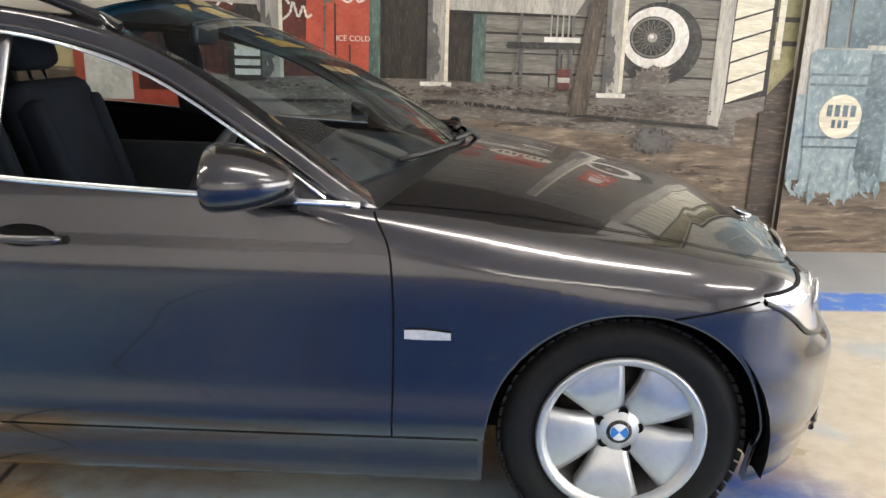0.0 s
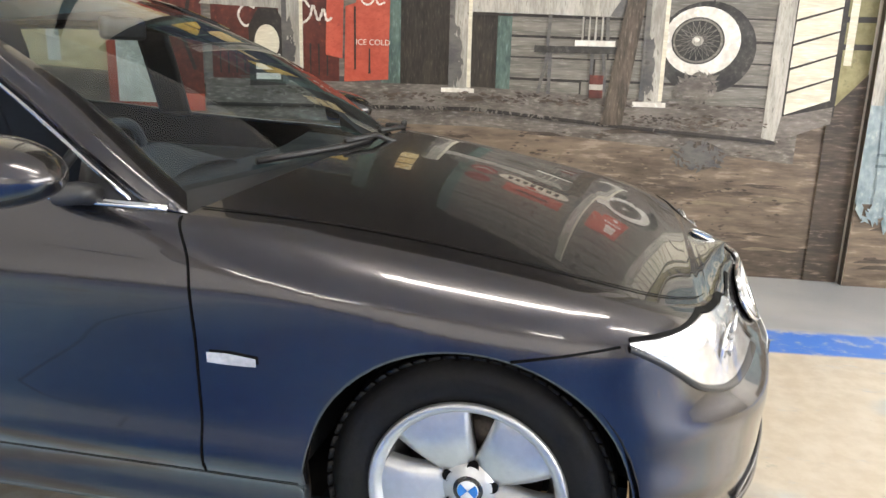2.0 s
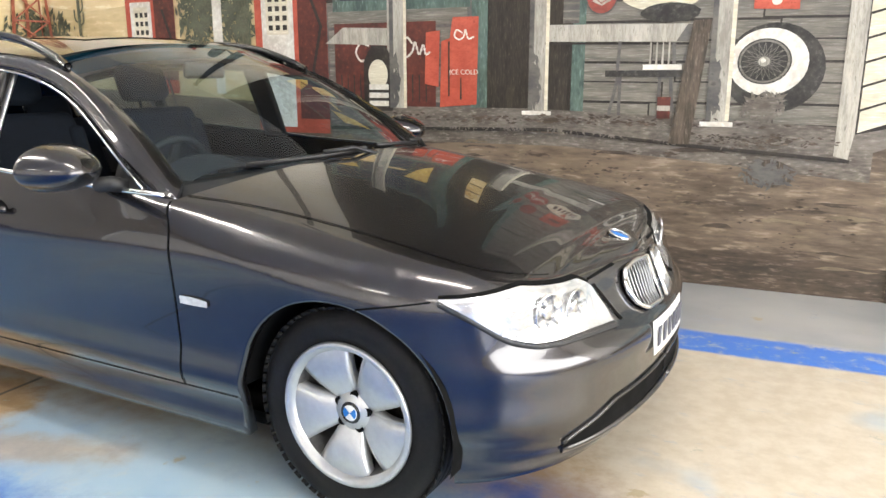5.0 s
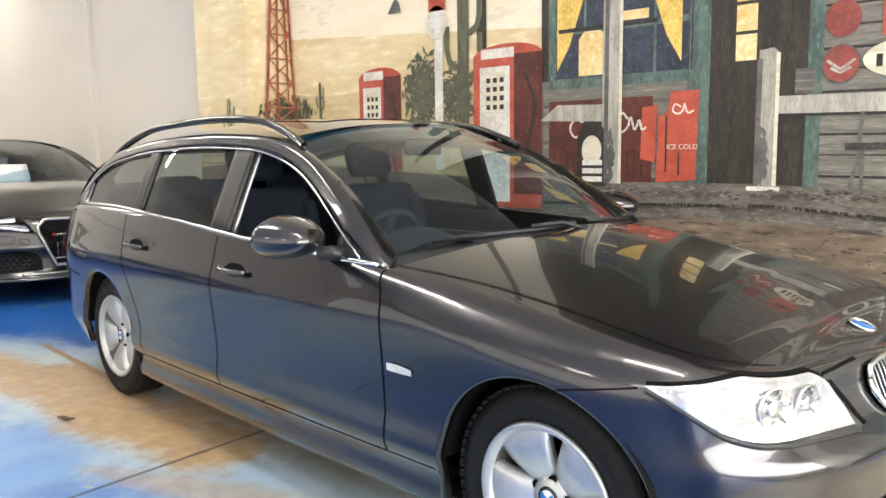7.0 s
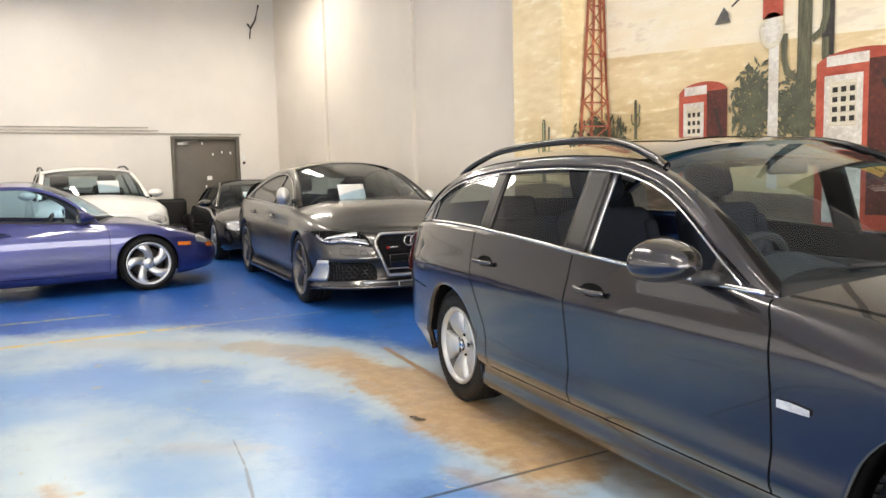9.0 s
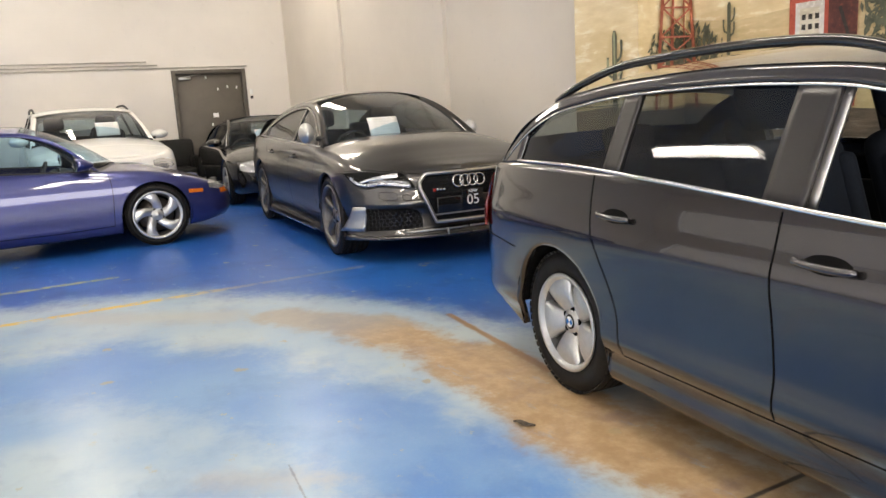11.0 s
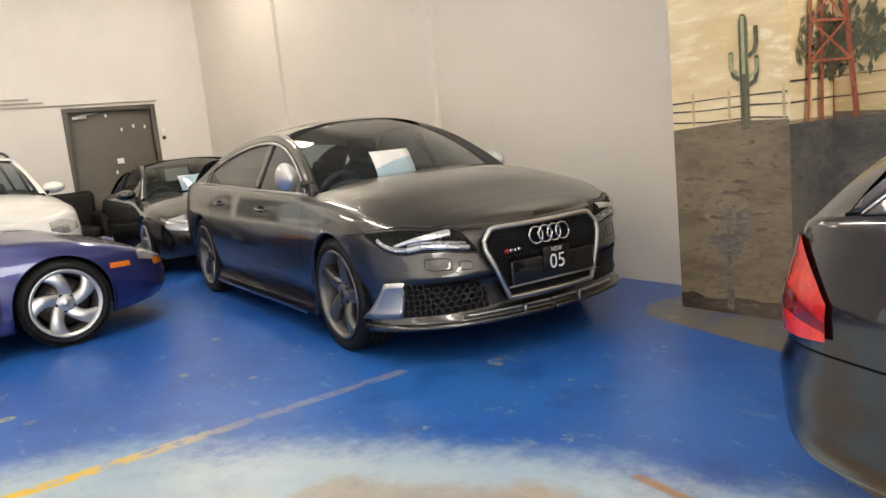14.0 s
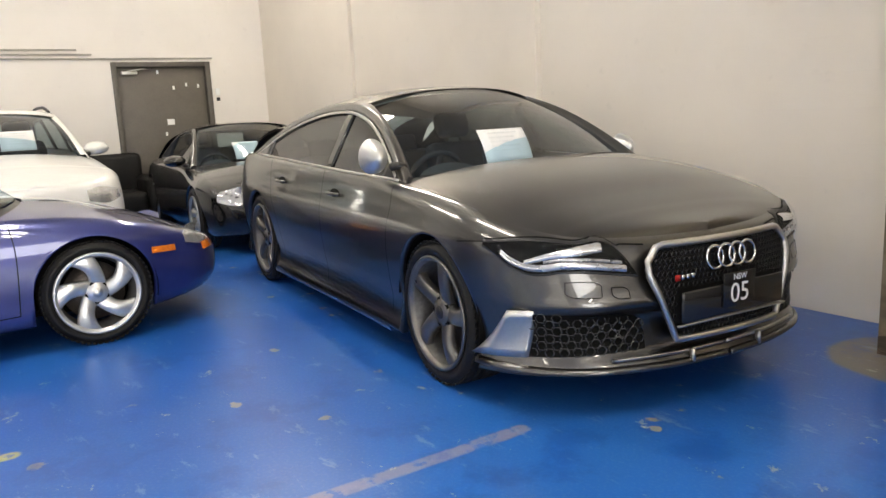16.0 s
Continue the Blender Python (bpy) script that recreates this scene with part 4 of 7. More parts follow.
for i in range(12):
    r = random.Random(i)
    x, z, w = r.uniform(-5.45, -4.95), r.uniform(0.12, 0.95), r.uniform(0.06, 0.2)
    shape("pier_streak", [(x, z), (x + w, z - 0.01), (x + w * 0.8, z + 0.015), (x + w * 0.2, z + 0.02)], P_SMUDGE, 0.0072 + 0.0003 * i, pier)
# fence, saguaro and bush on the pier
strokes("painted_rail", [[(-5.44, 1.175), (-5.2, 1.165), (-4.9, 1.175), (-4.7, 1.16)], [(-5.44, 1.24), (-5.2, 1.235), (-4.9, 1.245), (-4.7, 1.235)], [(-5.44, 1.29), (-5.1, 1.30), (-4.7, 1.30)]], 0.0055, P_WOOD, 0.007, pier)
strokes("painted_rail", [[(-0.5, 1.235), (0, 1.245), (0.9, 1.26)], [(-0.5, 1.35), (0, 1.36), (0.9, 1.38)]], 0.007, P_WOOD, 0.010, folded)
for x in (-5.30, -5.06, -4.73):
    rect("painted_picket", x, x + 0.018, 1.15, 1.34, P_DUNE, 0.009, pier)
for u in (-0.30, 0.12, 0.42, 0.72):
    rect("painted_picket", u, u + 0.022, 1.15, 1.39, P_DUNE, 0.014, folded)


def saguaro(x, z, h, lift, wall=north):
    w = h * 0.044
    shape("painted_saguaro", [(x - w, z), (x + w, z), (x + w, z + h * 0.93), (x + w * 0.5, z + h), (x - w * 0.5, z + h), (x - w, z + h * 0.93)], P_CACTUS, lift, wall)
    for s, a, b in ((-1, 0.42, 0.68), (1, 0.36, 0.62), (1, 0.62, 0.88)):
        strokes("painted_cactus_arm", [[(x + s * w, z + h * a), (x + s * 2.4 * w, z + h * (a + 0.04)), (x + s * 2.9 * w, z + h * (a + 0.12)), (x + s * 2.9 * w, z + h * b)]], w * 0.62, P_CACTUS, lift + 0.001 + 0.0006 * abs(a), wall)


saguaro(-4.95, 1.13, 0.62, 0.0105, pier)
for pts in ([(-4.95, 1.42), (-4.95, 1.74)], [(-4.99, 1.43), (-5.025, 1.45), (-5.03, 1.54)], [(-4.91, 1.40), (-4.875, 1.43), (-4.865, 1.50)]):
    strokes("cactus_light", [pts], 0.014, P_CACTUSLT, 0.0125, pier)
saguaro(-4.27, 1.50, 0.38, 0.012)
saguaro(-2.62, 1.35, 1.25, 0.012)
scatter("painted_bush", -0.02, 1.55, 0.42, 0.22, 420, 0.035, P_LEAF, 0.016, folded, 5, 1.2)
legs = []
for s in (-1, -0.35, 0.35, 1):
    legs.append([(-0.10 + 0.24 * s, 1.12), (-0.10 + 0.155 * s, 2.1), (-0.10 + 0.06 * s, 3.3)])
bars = []
for k in range(9):
    z = 1.45 + 0.22 * k
    wz = 0.24 - 0.083 * (z - 1.12)
    bars += [[(-0.10 - wz, z), (-0.10 + wz, z)], [(-0.10 - wz, z), (-0.10 + wz - 0.02, z + 0.22)], [(-0.10 + wz, z), (-0.10 - wz + 0.02, z + 0.22)]]
strokes("painted_derrick", legs, 0.021, P_RUST, 0.022, folded, "rust-red painted oil derrick")
strokes("painted_derrick_braces", bars, 0.010, P_RUST, 0.024, folded)


# filling pumps
def pump(x0, x1, z0, z1, lift, deep):
    w = x1 - x0
    rect("painted_pump", x0, x1, z0, z1 - 0.07, P_RED, lift)
    disc("painted_pump_top", (x0 + x1) / 2, z1 - 0.09, w / 2, 0.09, P_RED, lift + 0.0008)
    rect("painted_pump_flank", x1 - deep, x1, z0 + 0.1, z1 - 0.08, P_REDDK, lift + 0.0015)
    rect("painted_pump_face", x0 + w * 0.10, x1 - deep - w * 0.06, z0 + 0.04, z1 - 0.16, P_WHITE, lift + 0.0022)
    rect("painted_pump_cap", x0 + w * 0.12, x1 - deep, z1 - 0.10, z1 - 0.03, P_WHITE, lift + 0.0022)
    rect("painted_dial", x0 + w * 0.17, x1 - deep - w * 0.13, z1 - 0.50, z1 - 0.20, P_CREAM, lift + 0.003)
    for j in range(4):
        for i in range(3):
            a = x0 + w * (0.20 + 0.10 * i)
            rect("painted_digit", a, a + w * 0.06, z1 - 0.47 + 0.065 * j, z1 - 0.435 + 0.065 * j, P_GAP, lift + 0.004)
    strokes("painted_hose", [[(x1 - deep * 0.6, z1 - 0.22), (x1 - deep * 0.2, z1 - 0.45), (x1 - deep * 0.5, z1 - 0.75), (x1 - deep * 0.2, z1 - 0.95)]], 0.016, P_GAP, lift + 0.004)


pump(-2.52, -1.91, 0.83, 2.02, 0.016, 0.24)
pump(-3.76, -3.27, 1.10, 1.95, 0.014, 0.20)
scatter("painted_shrub", -3.02, 1.72, 0.24, 0.34, 420, 0.036, P_LEAF, 0.013, north, 8, 1.2)
scatter("painted_shrub", -2.72, 1.66, 0.20, 0.30, 260, 0.036, P_LEAF, 0.0115, north, 9, 1.2)
rect("painted_pole", -2.905, -2.82, 1.1, 2.62, P_WHITE, 0.015)
disc("painted_round_sign", -2.88, 2.24, 0.10, 0.13, P_CREAM, 0.017)
disc("painted_round_sign_ring", -2.88, 2.24, 0.07, 0.09, P_WHITE, 0.018)
rect("painted_sign", -2.96, -2.79, 2.33, 2.60, P_RED, 0.017)
strokes("painted_lamp_arm", [[(-2.92, 2.60), (-3.1, 2.56), (-3.24, 2.48)]], 0.010, P_GAP, 0.017)
shape("painted_lamp_shade", [(-3.40, 2.37), (-3.25, 2.37), (-3.27, 2.44), (-3.31, 2.49), (-3.35, 2.44)], P_SHADE, 0.018)
rect("painted_dark_post", -2.49, -2.40, 2.0, 4.8, P_GAP, 0.0125)

# the store: shaded front, windows, posts, boards
rect("store_shade", -1.92, 0.0, 0.97, 4.8, P_DOORDK, 0.010)
rect("store_sill_wall", -1.92, -0.78, 0.99, 1.72, P_SHADE, 0.0115)
for j in range(5):
    rect("painted_clapboard", -1.90, -0.86, 1.06 + 0.125 * j, 1.165 + 0.125 * j, P_BOARD, 0.0125)
rect("painted_window_frame", -1.86, -0.84, 1.66, 2.75, P_GREEN, 0.014)
for i in range(2):
    for j in range(3):
        x, z = -1.80 + 0.50 * i, 1.73 + 0.33 * j
        rect("painted_pane", x, x + 0.215, z, z + 0.29, P_NIGHT, 0.0155)
        rect("painted_pane", x + 0.235, x + 0.45, z, z + 0.29, P_NIGHT, 0.0155)
shape("painted_lamp_glow", [(-1.62, 1.74), (-1.40, 1.74), (-1.40, 1.98), (-1.46, 2.03), (-1.58, 2.03), (-1.62, 1.98)], P_GLOW, 0.0165)
shape("painted_lamp_glow", [(-1.30, 2.07), (-1.12, 2.07), (-1.12, 2.13), (-1.30, 2.13)], P_GLOW, 0.0165)
rect("painted_shelf", -1.78, -1.06, 2.035, 2.062, P_GAP, 0.0172)
for x, s in ((-1.79, 1), (-0.90, -1)):
    shape("painted_curtain", [(x, 2.3), (x + s * 0.22, 2.3), (x + s * 0.10, 1.95), (x, 1.78)], P_YELLOW, 0.0165)
rect("painted_door", -0.70, -0.40, 0.99, 3.0, P_DOORDK, 0.014)
for j in range(3):
    rect("painted_door_pane", -0.57, -0.45, 1.75 + 0.17 * j, 1.90 + 0.17 * j, P_GLOW, 0.0155)
rect("painted_door_jamb", -0.83, -0.72, 0.99, 3.0, P_GREEN, 0.0150)
rect("painted_door_jamb", -0.17, -0.09, 0.99, 3.0, P_GREEN, 0.0150)
rect("board_shadow", -0.09, 1.34, 0.92, 4.8, P_GAP, 0.0145)
for j in range(18):
    z = 0.97 + 0.116 * j
    for x0, x1 in ((-0.09, 0.30 + 0.07 * (j % 3)), (0.31 + 0.07 * (j % 3), 0.98 - 0.09 * (j % 2)), (0.99 - 0.09 * (j % 2), 1.33)):
        rect("painted_board", x0, x1, z, z + 0.102 + 0.006 * (j % 2), P_BOARD, 0.016, skew=-0.006)
shape("painted_porch_top", [(-1.9, 0.97), (-0.4, 0.985), (0.62, 0.945), (1.36, 0.905), (1.36, 0.955), (0.62, 0.99), (-0.4, 1.03), (-1.9, 1.03)], P_STONE, 0.018)
shape("painted_porch_face", [(-1.9, 0.885), (-0.3, 0.91), (0.5, 0.845), (1.37, 0.785), (1.37, 0.905), (0.62, 0.945), (-0.4, 0.985), (-1.9, 0.97)], P_STONE, 0.0195)
strokes("porch_shadow", [[(-1.9, 0.875), (-0.3, 0.90), (0.5, 0.835), (1.39, 0.775)]], 0.014, P_GAP, 0.0205)
for i in range(7):
    x = -1.2 + 0.33 * i
    scatter("painted_weed", x, 0.93 - 0.012 * i, 0.16, 0.04, 40, 0.012, P_STONE, 0.022 + 0.0002 * i, north, 60 + i, 1.6)
# posts, rail and corner
shape("painted_post", [(-1.44, 1.02), (-1.30, 1.02), (-1.31, 2.9), (-1.43, 2.9)], P_POST, 0.0205)
shape("painted_post", [(-0.44, 1.0), (-0.31, 1.0), (-0.32, 1.78), (-0.35, 1.81), (-0.43, 1.80)], P_POST, 0.0205)
rect("painted_post_foot", -0.48, -0.29, 0.99, 1.015, P_WHITE, 0.0215)
shape("painted_post", [(0.655, 0.955), (0.755, 0.955), (0.765, 2.9), (0.665, 2.9)], P_POST, 0.0225)
rect("painted_post_foot", 0.60, 0.78, 0.945, 0.972, P_WHITE, 0.0235)
shape("painted_bench_rail", [(-0.34, 1.435), (0.60, 1.42), (0.60, 1.52), (-0.34, 1.535)], P_POST, 0.0205)
strokes("bench_shadow", [[(-0.34, 1.425), (0.60, 1.41)]], 0.008, P_GAP, 0.0212)
rect("painted_tin", -0.23, -0.13, 1.54, 1.68, P_SHADE, 0.0215)
for j in range(3):
    rect("tin_band", -0.23, -0.13, 1.56 + 0.045 * j, 1.572 + 0.045 * j, P_BOARD, 0.0225)
shape("painted_post", [(1.31, 0.80), (1.40, 0.78), (1.42, 2.9), (1.32, 2.9)], P_POST, 0.0215)
shape("clapboard_shadow", [(1.40, 0.80), (1.67, 0.93), (1.66, 2.9), (1.42, 2.9)], P_GAP, 0.0195)
for j in range(15):
    z = 0.93 + 0.125 * j
    shape("painted_cream_board", [(1.412, z), (1.64, z + 0.085 - 0.004 * j), (1.638, z + 0.195 - 0.004 * j), (1.414, z + 0.112)], P_CREAM, 0.0208)
shape("painted_corner_stone", [(1.38, 0.78), (1.66, 0.89), (1.66, 0.98), (1.40, 0.92)], P_STONE, 0.0222)
for x, z0, z1 in ((-1.315, 1.02, 2.9), (-0.335, 1.02, 1.78), (0.735, 0.98, 2.9)):
    rect("post_light", x, x + 0.022, z0, z1, P_CREAM, 0.0238)
    rect("post_shade", x - 0.105, x - 0.075, z0, z1 - 0.03, P_SHADE, 0.0236)
    # darker dabs towards the foot of each painted post
    scatter("post_foot_dabs", x - 0.06, z0 + 0.18, 0.03, 0.17, 70, 0.016, P_SHADE, 0.0240, north, int(100 * abs(x)), 2.5)
shape("rail_end", [(0.44, 1.425), (0.60, 1.42), (0.60, 1.52), (0.50, 1.52)], P_SHADE, 0.0210)
# dark dabs that put the porch curb's stepped shading into the mural
scatter("porch_shading_dabs", -0.3, 0.965, 1.5, 0.035, 200, 0.024, P_EARTHDK, 0.0226, north, 401, 0.3)
scatter("porch_shading_dabs", 0.9, 0.87, 0.45, 0.05, 160, 0.020, P_EARTHDK, 0.0226, north, 402, 0.3)
scatter("earth_dabs", -0.2, 0.58, 1.7, 0.26, 230, 0.020, P_EARTHDK, 0.0158, north, 403, 0.25)
scatter("earth_dabs", -0.2, 0.52, 1.7, 0.30, 260, 0.018, P_SAND, 0.0148, north, 404, 0.25)
scatter("earth_dabs", 1.15, 0.40, 0.5, 0.34, 90, 0.018, P_EARTHDK, 0.0160, north, 405, 0.2)
scatter("porch_dust", -0.9, 0.86, 0.7, 0.06, 240, 0.012, P_STONE, 0.0228, north, 406, 0.5)
# what stands and hangs on the porch
disc("painted_tyre", 0.965, 1.270, 0.262, 0.245, P_TYRE, 0.0185)
disc("painted_whitewall", 0.938, 1.305, 0.205, 0.182, P_WHITE, 0.0200)
disc("painted_rim_edge", 0.918, 1.308, 0.140, 0.124, P_TYRE, 0.0206)
disc("painted_rim", 0.918, 1.308, 0.132, 0.117, P_BOARD, 0.0210)
disc("painted_wheel_well", 0.917, 1.308, 0.120, 0.106, P_TYRE, 0.0213)
spokes = []
for k in range(20):
    a = 2 * math.pi * k / 20
    for turn in (-0.5, 0.5):
        spokes.append([(0.917 + 0.03 * math.cos(a + turn), 1.308 + 0.028 * math.sin(a + turn)), (0.917 + 0.116 * math.cos(a), 1.308 + 0.102 * math.sin(a))])
strokes("painted_wire_spokes", spokes, 0.0016, P_BOARD, 0.0216)
disc("painted_hub", 0.917, 1.308, 0.030, 0.027, P_POST, 0.0235)
disc("painted_hub_light", 0.912, 1.313, 0.014, 0.012, P_WHITE, 0.0238)
scatter("painted_boots", 0.93, 1.06, 0.13, 0.085, 120, 0.028, P_STONE, 0.0235, north, 21, 1.4)
for pts in ([(0.07, 1.0), (0.12, 1.24)], [(0.13, 1.0), (0.13, 1.24)], [(0.36, 1.0), (0.36, 1.24)], [(0.44, 1.02), (0.42, 1.24)], [(0.11, 1.24), (0.12, 1.43)], [(0.44, 1.24), (0.43, 1.42)]):
    strokes("painted_chair_leg", [pts], 0.013, P_SHADE, 0.0245)
strokes("painted_chair_slats", [[(0.30 + 0.035 * k, 1.27), (0.30 + 0.035 * k, 1.42)] for k in range(4)], 0.007, P_POST, 0.0240)
rect("painted_chair_seat", 0.04, 0.49, 1.225, 1.262, P_TYRE, 0.0255)
rect("painted_chair_arm", 0.26, 0.48, 1.265, 1.295, P_WHITE, 0.0262)
shape("painted_plank", [(0.43, 0.84), (0.55, 0.84), (0.63, 1.54), (0.53, 1.54)], P_WOOD, 0.0275)
rect("painted_can", 0.355, 0.43, 0.985, 1.11, P_REDDK, 0.0285)
rect("can_band", 0.355, 0.43, 1.03, 1.06, P_POST, 0.0292)
scatter("painted_tortoise", 0.98, 0.685, 0.15, 0.085, 190, 0.026, P_SHADE, 0.0195, north, 31, 0.8, "painted tortoise")
disc("painted_tortoise_shell", 1.0, 0.69, 0.13, 0.075, P_WOOD, 0.0190, wob=0.08)
# signs (plain shapes in their colours)
disc("painted_disc_sign", 0.0, 1.69, 0.095, 0.105, P_SHADE, 0.0222)
disc("painted_disc_sign", 0.0, 1.69, 0.088, 0.098, P_SIGNRED, 0.0227)
strokes("sign_wings", [[(-0.07, 1.71), (0, 1.66), (0.07, 1.71)], [(-0.05, 1.67), (0, 1.64), (0.05, 1.67)]], 0.010, P_POST, 0.0232)
disc("painted_disc_sign", 0.0, 1.93, 0.09, 0.10, P_SIGNRED, 0.0225)
disc("painted_oval_sign", 0.345, 1.70, 0.24, 0.105, P_CREAM, 0.0225)
for k in range(7):
    rect("sign_bar", 0.17 + 0.052 * k, 0.20 + 0.052 * k, 1.66, 1.725, P_GAP, 0.0235)
shape("sign_flash", [(0.30, 1.79), (0.40, 1.79), (0.36, 1.73), (0.34, 1.73)], P_RED, 0.0237)
disc("painted_brush", 0.40, 1.585, 0.165, 0.055, P_TYRE, 0.0245, wob=0.04)
rect("painted_board_sign", 0.19, 0.57, 1.82, 2.02, P_RED, 0.0225, skew=-0.01)
rect("sign_stripe", 0.27, 0.49, 1.90, 1.95, P_REDDK, 0.0232)
shape("painted_pennant_sign", [(0.84, 1.59), (1.07, 1.58), (1.06, 2.0), (0.845, 2.0)], P_RED, 0.0225)
for k in range(6):
    rect("sign_bar", 0.87 + 0.029 * k, 0.89 + 0.029 * k, 1.70, 1.735, P_WHITE, 0.0232)
disc("sign_dot", 0.955, 1.63, 0.026, 0.024, P_WHITE, 0.0232)
shape("sign_mark", [(0.90, 1.78), (1.01, 1.78), (1.01, 1.93), (0.92, 1.93)], P_WHITE, 0.0232)
# drinks cooler, awning and oil placard
rect("painted_cooler_body", -1.85, -1.08, 1.03, 1.58, P_REDDK, 0.0178)
strokes("cooler_ribs", [[(-1.80 + 0.05 * k, 1.06), (-1.80 + 0.05 * k, 1.24)] for k in range(14)], 0.006, P_GAP, 0.0185)
shape("painted_cooler_door", [(-1.05, 1.03), (-0.79, 1.05), (-0.78, 1.60), (-0.96, 1.60), (-0.98, 1.47), (-1.04, 1.45)], P_RED, 0.0187)
shape("painted_cooler_lid", [(-1.16, 1.18), (-1.06, 1.16), (-1.05, 1.52), (-1.15, 1.51)], P_RED, 0.0195)
strokes("cooler_script", [[tuple(p[:2]) for p in spline([(-1.25, 1.44, 0), (-1.29, 1.48, 0), (-1.335, 1.42, 0), (-1.30, 1.355, 0), (-1.25, 1.39, 0), (-1.23, 1.45, 0), (-1.20, 1.37, 0), (-1.17, 1.43, 0), (-1.15, 1.37, 0), (-1.12, 1.385, 0)], 6)], [tuple(p[:2]) for p in spline([(-1.58, 1.43, 0), (-1.64, 1.45, 0), (-1.68, 1.39, 0), (-1.64, 1.33, 0), (-1.57, 1.36, 0)], 6)]], 0.009, P_WHITE, 0.0203)
strokes("cooler_script", [[tuple(p[:2]) for p in spline([(-0.89, 1.50, 0), (-0.93, 1.52, 0), (-0.945, 1.48, 0), (-0.91, 1.46, 0), (-0.88, 1.48, 0), (-0.87, 1.52, 0), (-0.85, 1.465, 0), (-0.81, 1.475, 0)], 6)]], 0.007, P_WHITE, 0.0203)
strokes("cooler_slots", [[(-0.985, 1.10), (-0.985, 1.45)], [(-0.90, 1.08), (-0.90, 1.22)]], 0.007, P_GAP, 0.0208)
shape("painted_awning", [(-1.92, 1.45), (-1.40, 1.43), (-1.34, 1.44), (-1.34, 1.54), (-1.78, 1.555)], P_POST, 0.0222)
shape("painted_placard", [(-1.62, 0.99), (-1.40, 1.0), (-1.39, 1.33), (-1.45, 1.43), (-1.56, 1.43), (-1.62, 1.33)], P_GAP, 0.0232)
disc("painted_bottle_label", -1.51, 1.24, 0.075, 0.10, P_CREAM, 0.0240)
for j in range(3):
    rect("placard_bar", -1.58, -1.43, 1.03 + 0.055 * j, 1.065 + 0.055 * j, P_WHITE, 0.0242)


def lettering(text, x, z, size, m, material, parent, name="lettering"):
    """Words in the built-in font, turned into a thin mesh."""
    cu = bpy.data.curves.new(name, "FONT")
    cu.body, cu.size, cu.align_x, cu.extrude = text, size, "CENTER", 0.0006
    tmp = bpy.data.objects.new(name, cu)
    scene.collection.objects.link(tmp)
    data = bpy.data.meshes.new_from_object(tmp.evaluated_get(bpy.context.evaluated_depsgraph_get()))
    bpy.data.objects.remove(tmp)
    data.materials.clear()
    data.materials.append(material)
    data.transform(m)
    ob = new(name, data)
    ob.parent = parent
    return ob


FACE_N = Matrix.Rotation(math.radians(90), 4, "X")
lettering("ICE COLD", 0, 0, 0.045, Matrix.Translation((-0.88, Y_WALL - 0.0215, 1.24)) @ FACE_N, P_WHITE, mural)
# dark recess and the shallow pier with a drum
rect("painted_dark_wall", 1.64, 1.815, 0.0, 4.8, P_OLIVE, 0.0165)
for j in range(4):
    rect("painted_fence_bar", 1.64, 1.815, 1.28 + 0.14 * j, 1.31 + 0.14 * j, P_GAP, 0.0175)
rect("painted_fence_post", 1.68, 1.72, 1.20, 1.75, P_CREAM, 0.0185)
shape("recess_earth", [(1.64, 0.0), (1.82, 0.0), (1.82, 1.16), (1.64, 0.95)], P_EARTHDK, 0.0182)
# pier flank in the dark earth paint: its shade is put into the colour
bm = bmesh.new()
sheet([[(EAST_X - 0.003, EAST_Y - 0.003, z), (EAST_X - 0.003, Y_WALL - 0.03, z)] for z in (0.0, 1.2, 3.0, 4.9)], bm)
part("shaded_pier_flank", bm, P_EARTHDK, mural, smooth=False)
rect("drum_sky", EAST_X, 3.6, 0.42, 4.9, P_TEAL, 0.003, drum_wall)
rect("drum_sky_pale", EAST_X, 3.6, 1.0, 4.9, P_POST, 0.004, drum_wall)
rect("drum_earth", EAST_X, 4.2, 0.0, 0.47, P_EARTH, 0.005, drum_wall)
for i in range(9):
    r = random.Random(200 + i)
    x, z, w = r.uniform(1.86, 2.6), r.uniform(0.03, 0.38), r.uniform(0.1, 0.4)
    shape("earth_streak", [(x, z), (x + w, z + 0.01), (x + w * 0.7, z + 0.03), (x + w * 0.2, z + 0.025)], P_EARTHDK, 0.0062 + 0.0003 * i, drum_wall)
shape("painted_drum", [(1.93, 0.40), (2.44, 0.40), (2.40, 1.24), (2.36, 1.27), (1.92, 1.27), (1.88, 1.24)], P_TEAL, 0.008, drum_wall)
shape("drum_shade", [(2.25, 0.40), (2.44, 0.40), (2.40, 1.25), (2.26, 1.25)], P_TEALDK, 0.009, drum_wall)
for z in (0.68, 0.74, 1.06, 1.12):
    strokes("drum_hoop", [[(1.90, z), (2.42, z)]], 0.010, P_TEALDK, 0.010, drum_wall)
disc("drum_roundel", 2.12, 0.87, 0.135, 0.135, P_CREAM, 0.011, drum_wall)
for k in range(4):
    rect("roundel_bar", 2.03 + 0.05 * k, 2.063 + 0.05 * k, 0.87, 0.94, P_TEALDK, 0.012, drum_wall)
for k in range(3):
    rect("roundel_bar", 2.07 + 0.04 * k, 2.094 + 0.04 * k, 0.80, 0.85, P_TEALDK, 0.012, drum_wall)
scatter("drum_grass", 2.15, 0.44, 0.34, 0.10, 150, 0.03, P_TEAL, 0.0125, drum_wall, 77, 2.0)
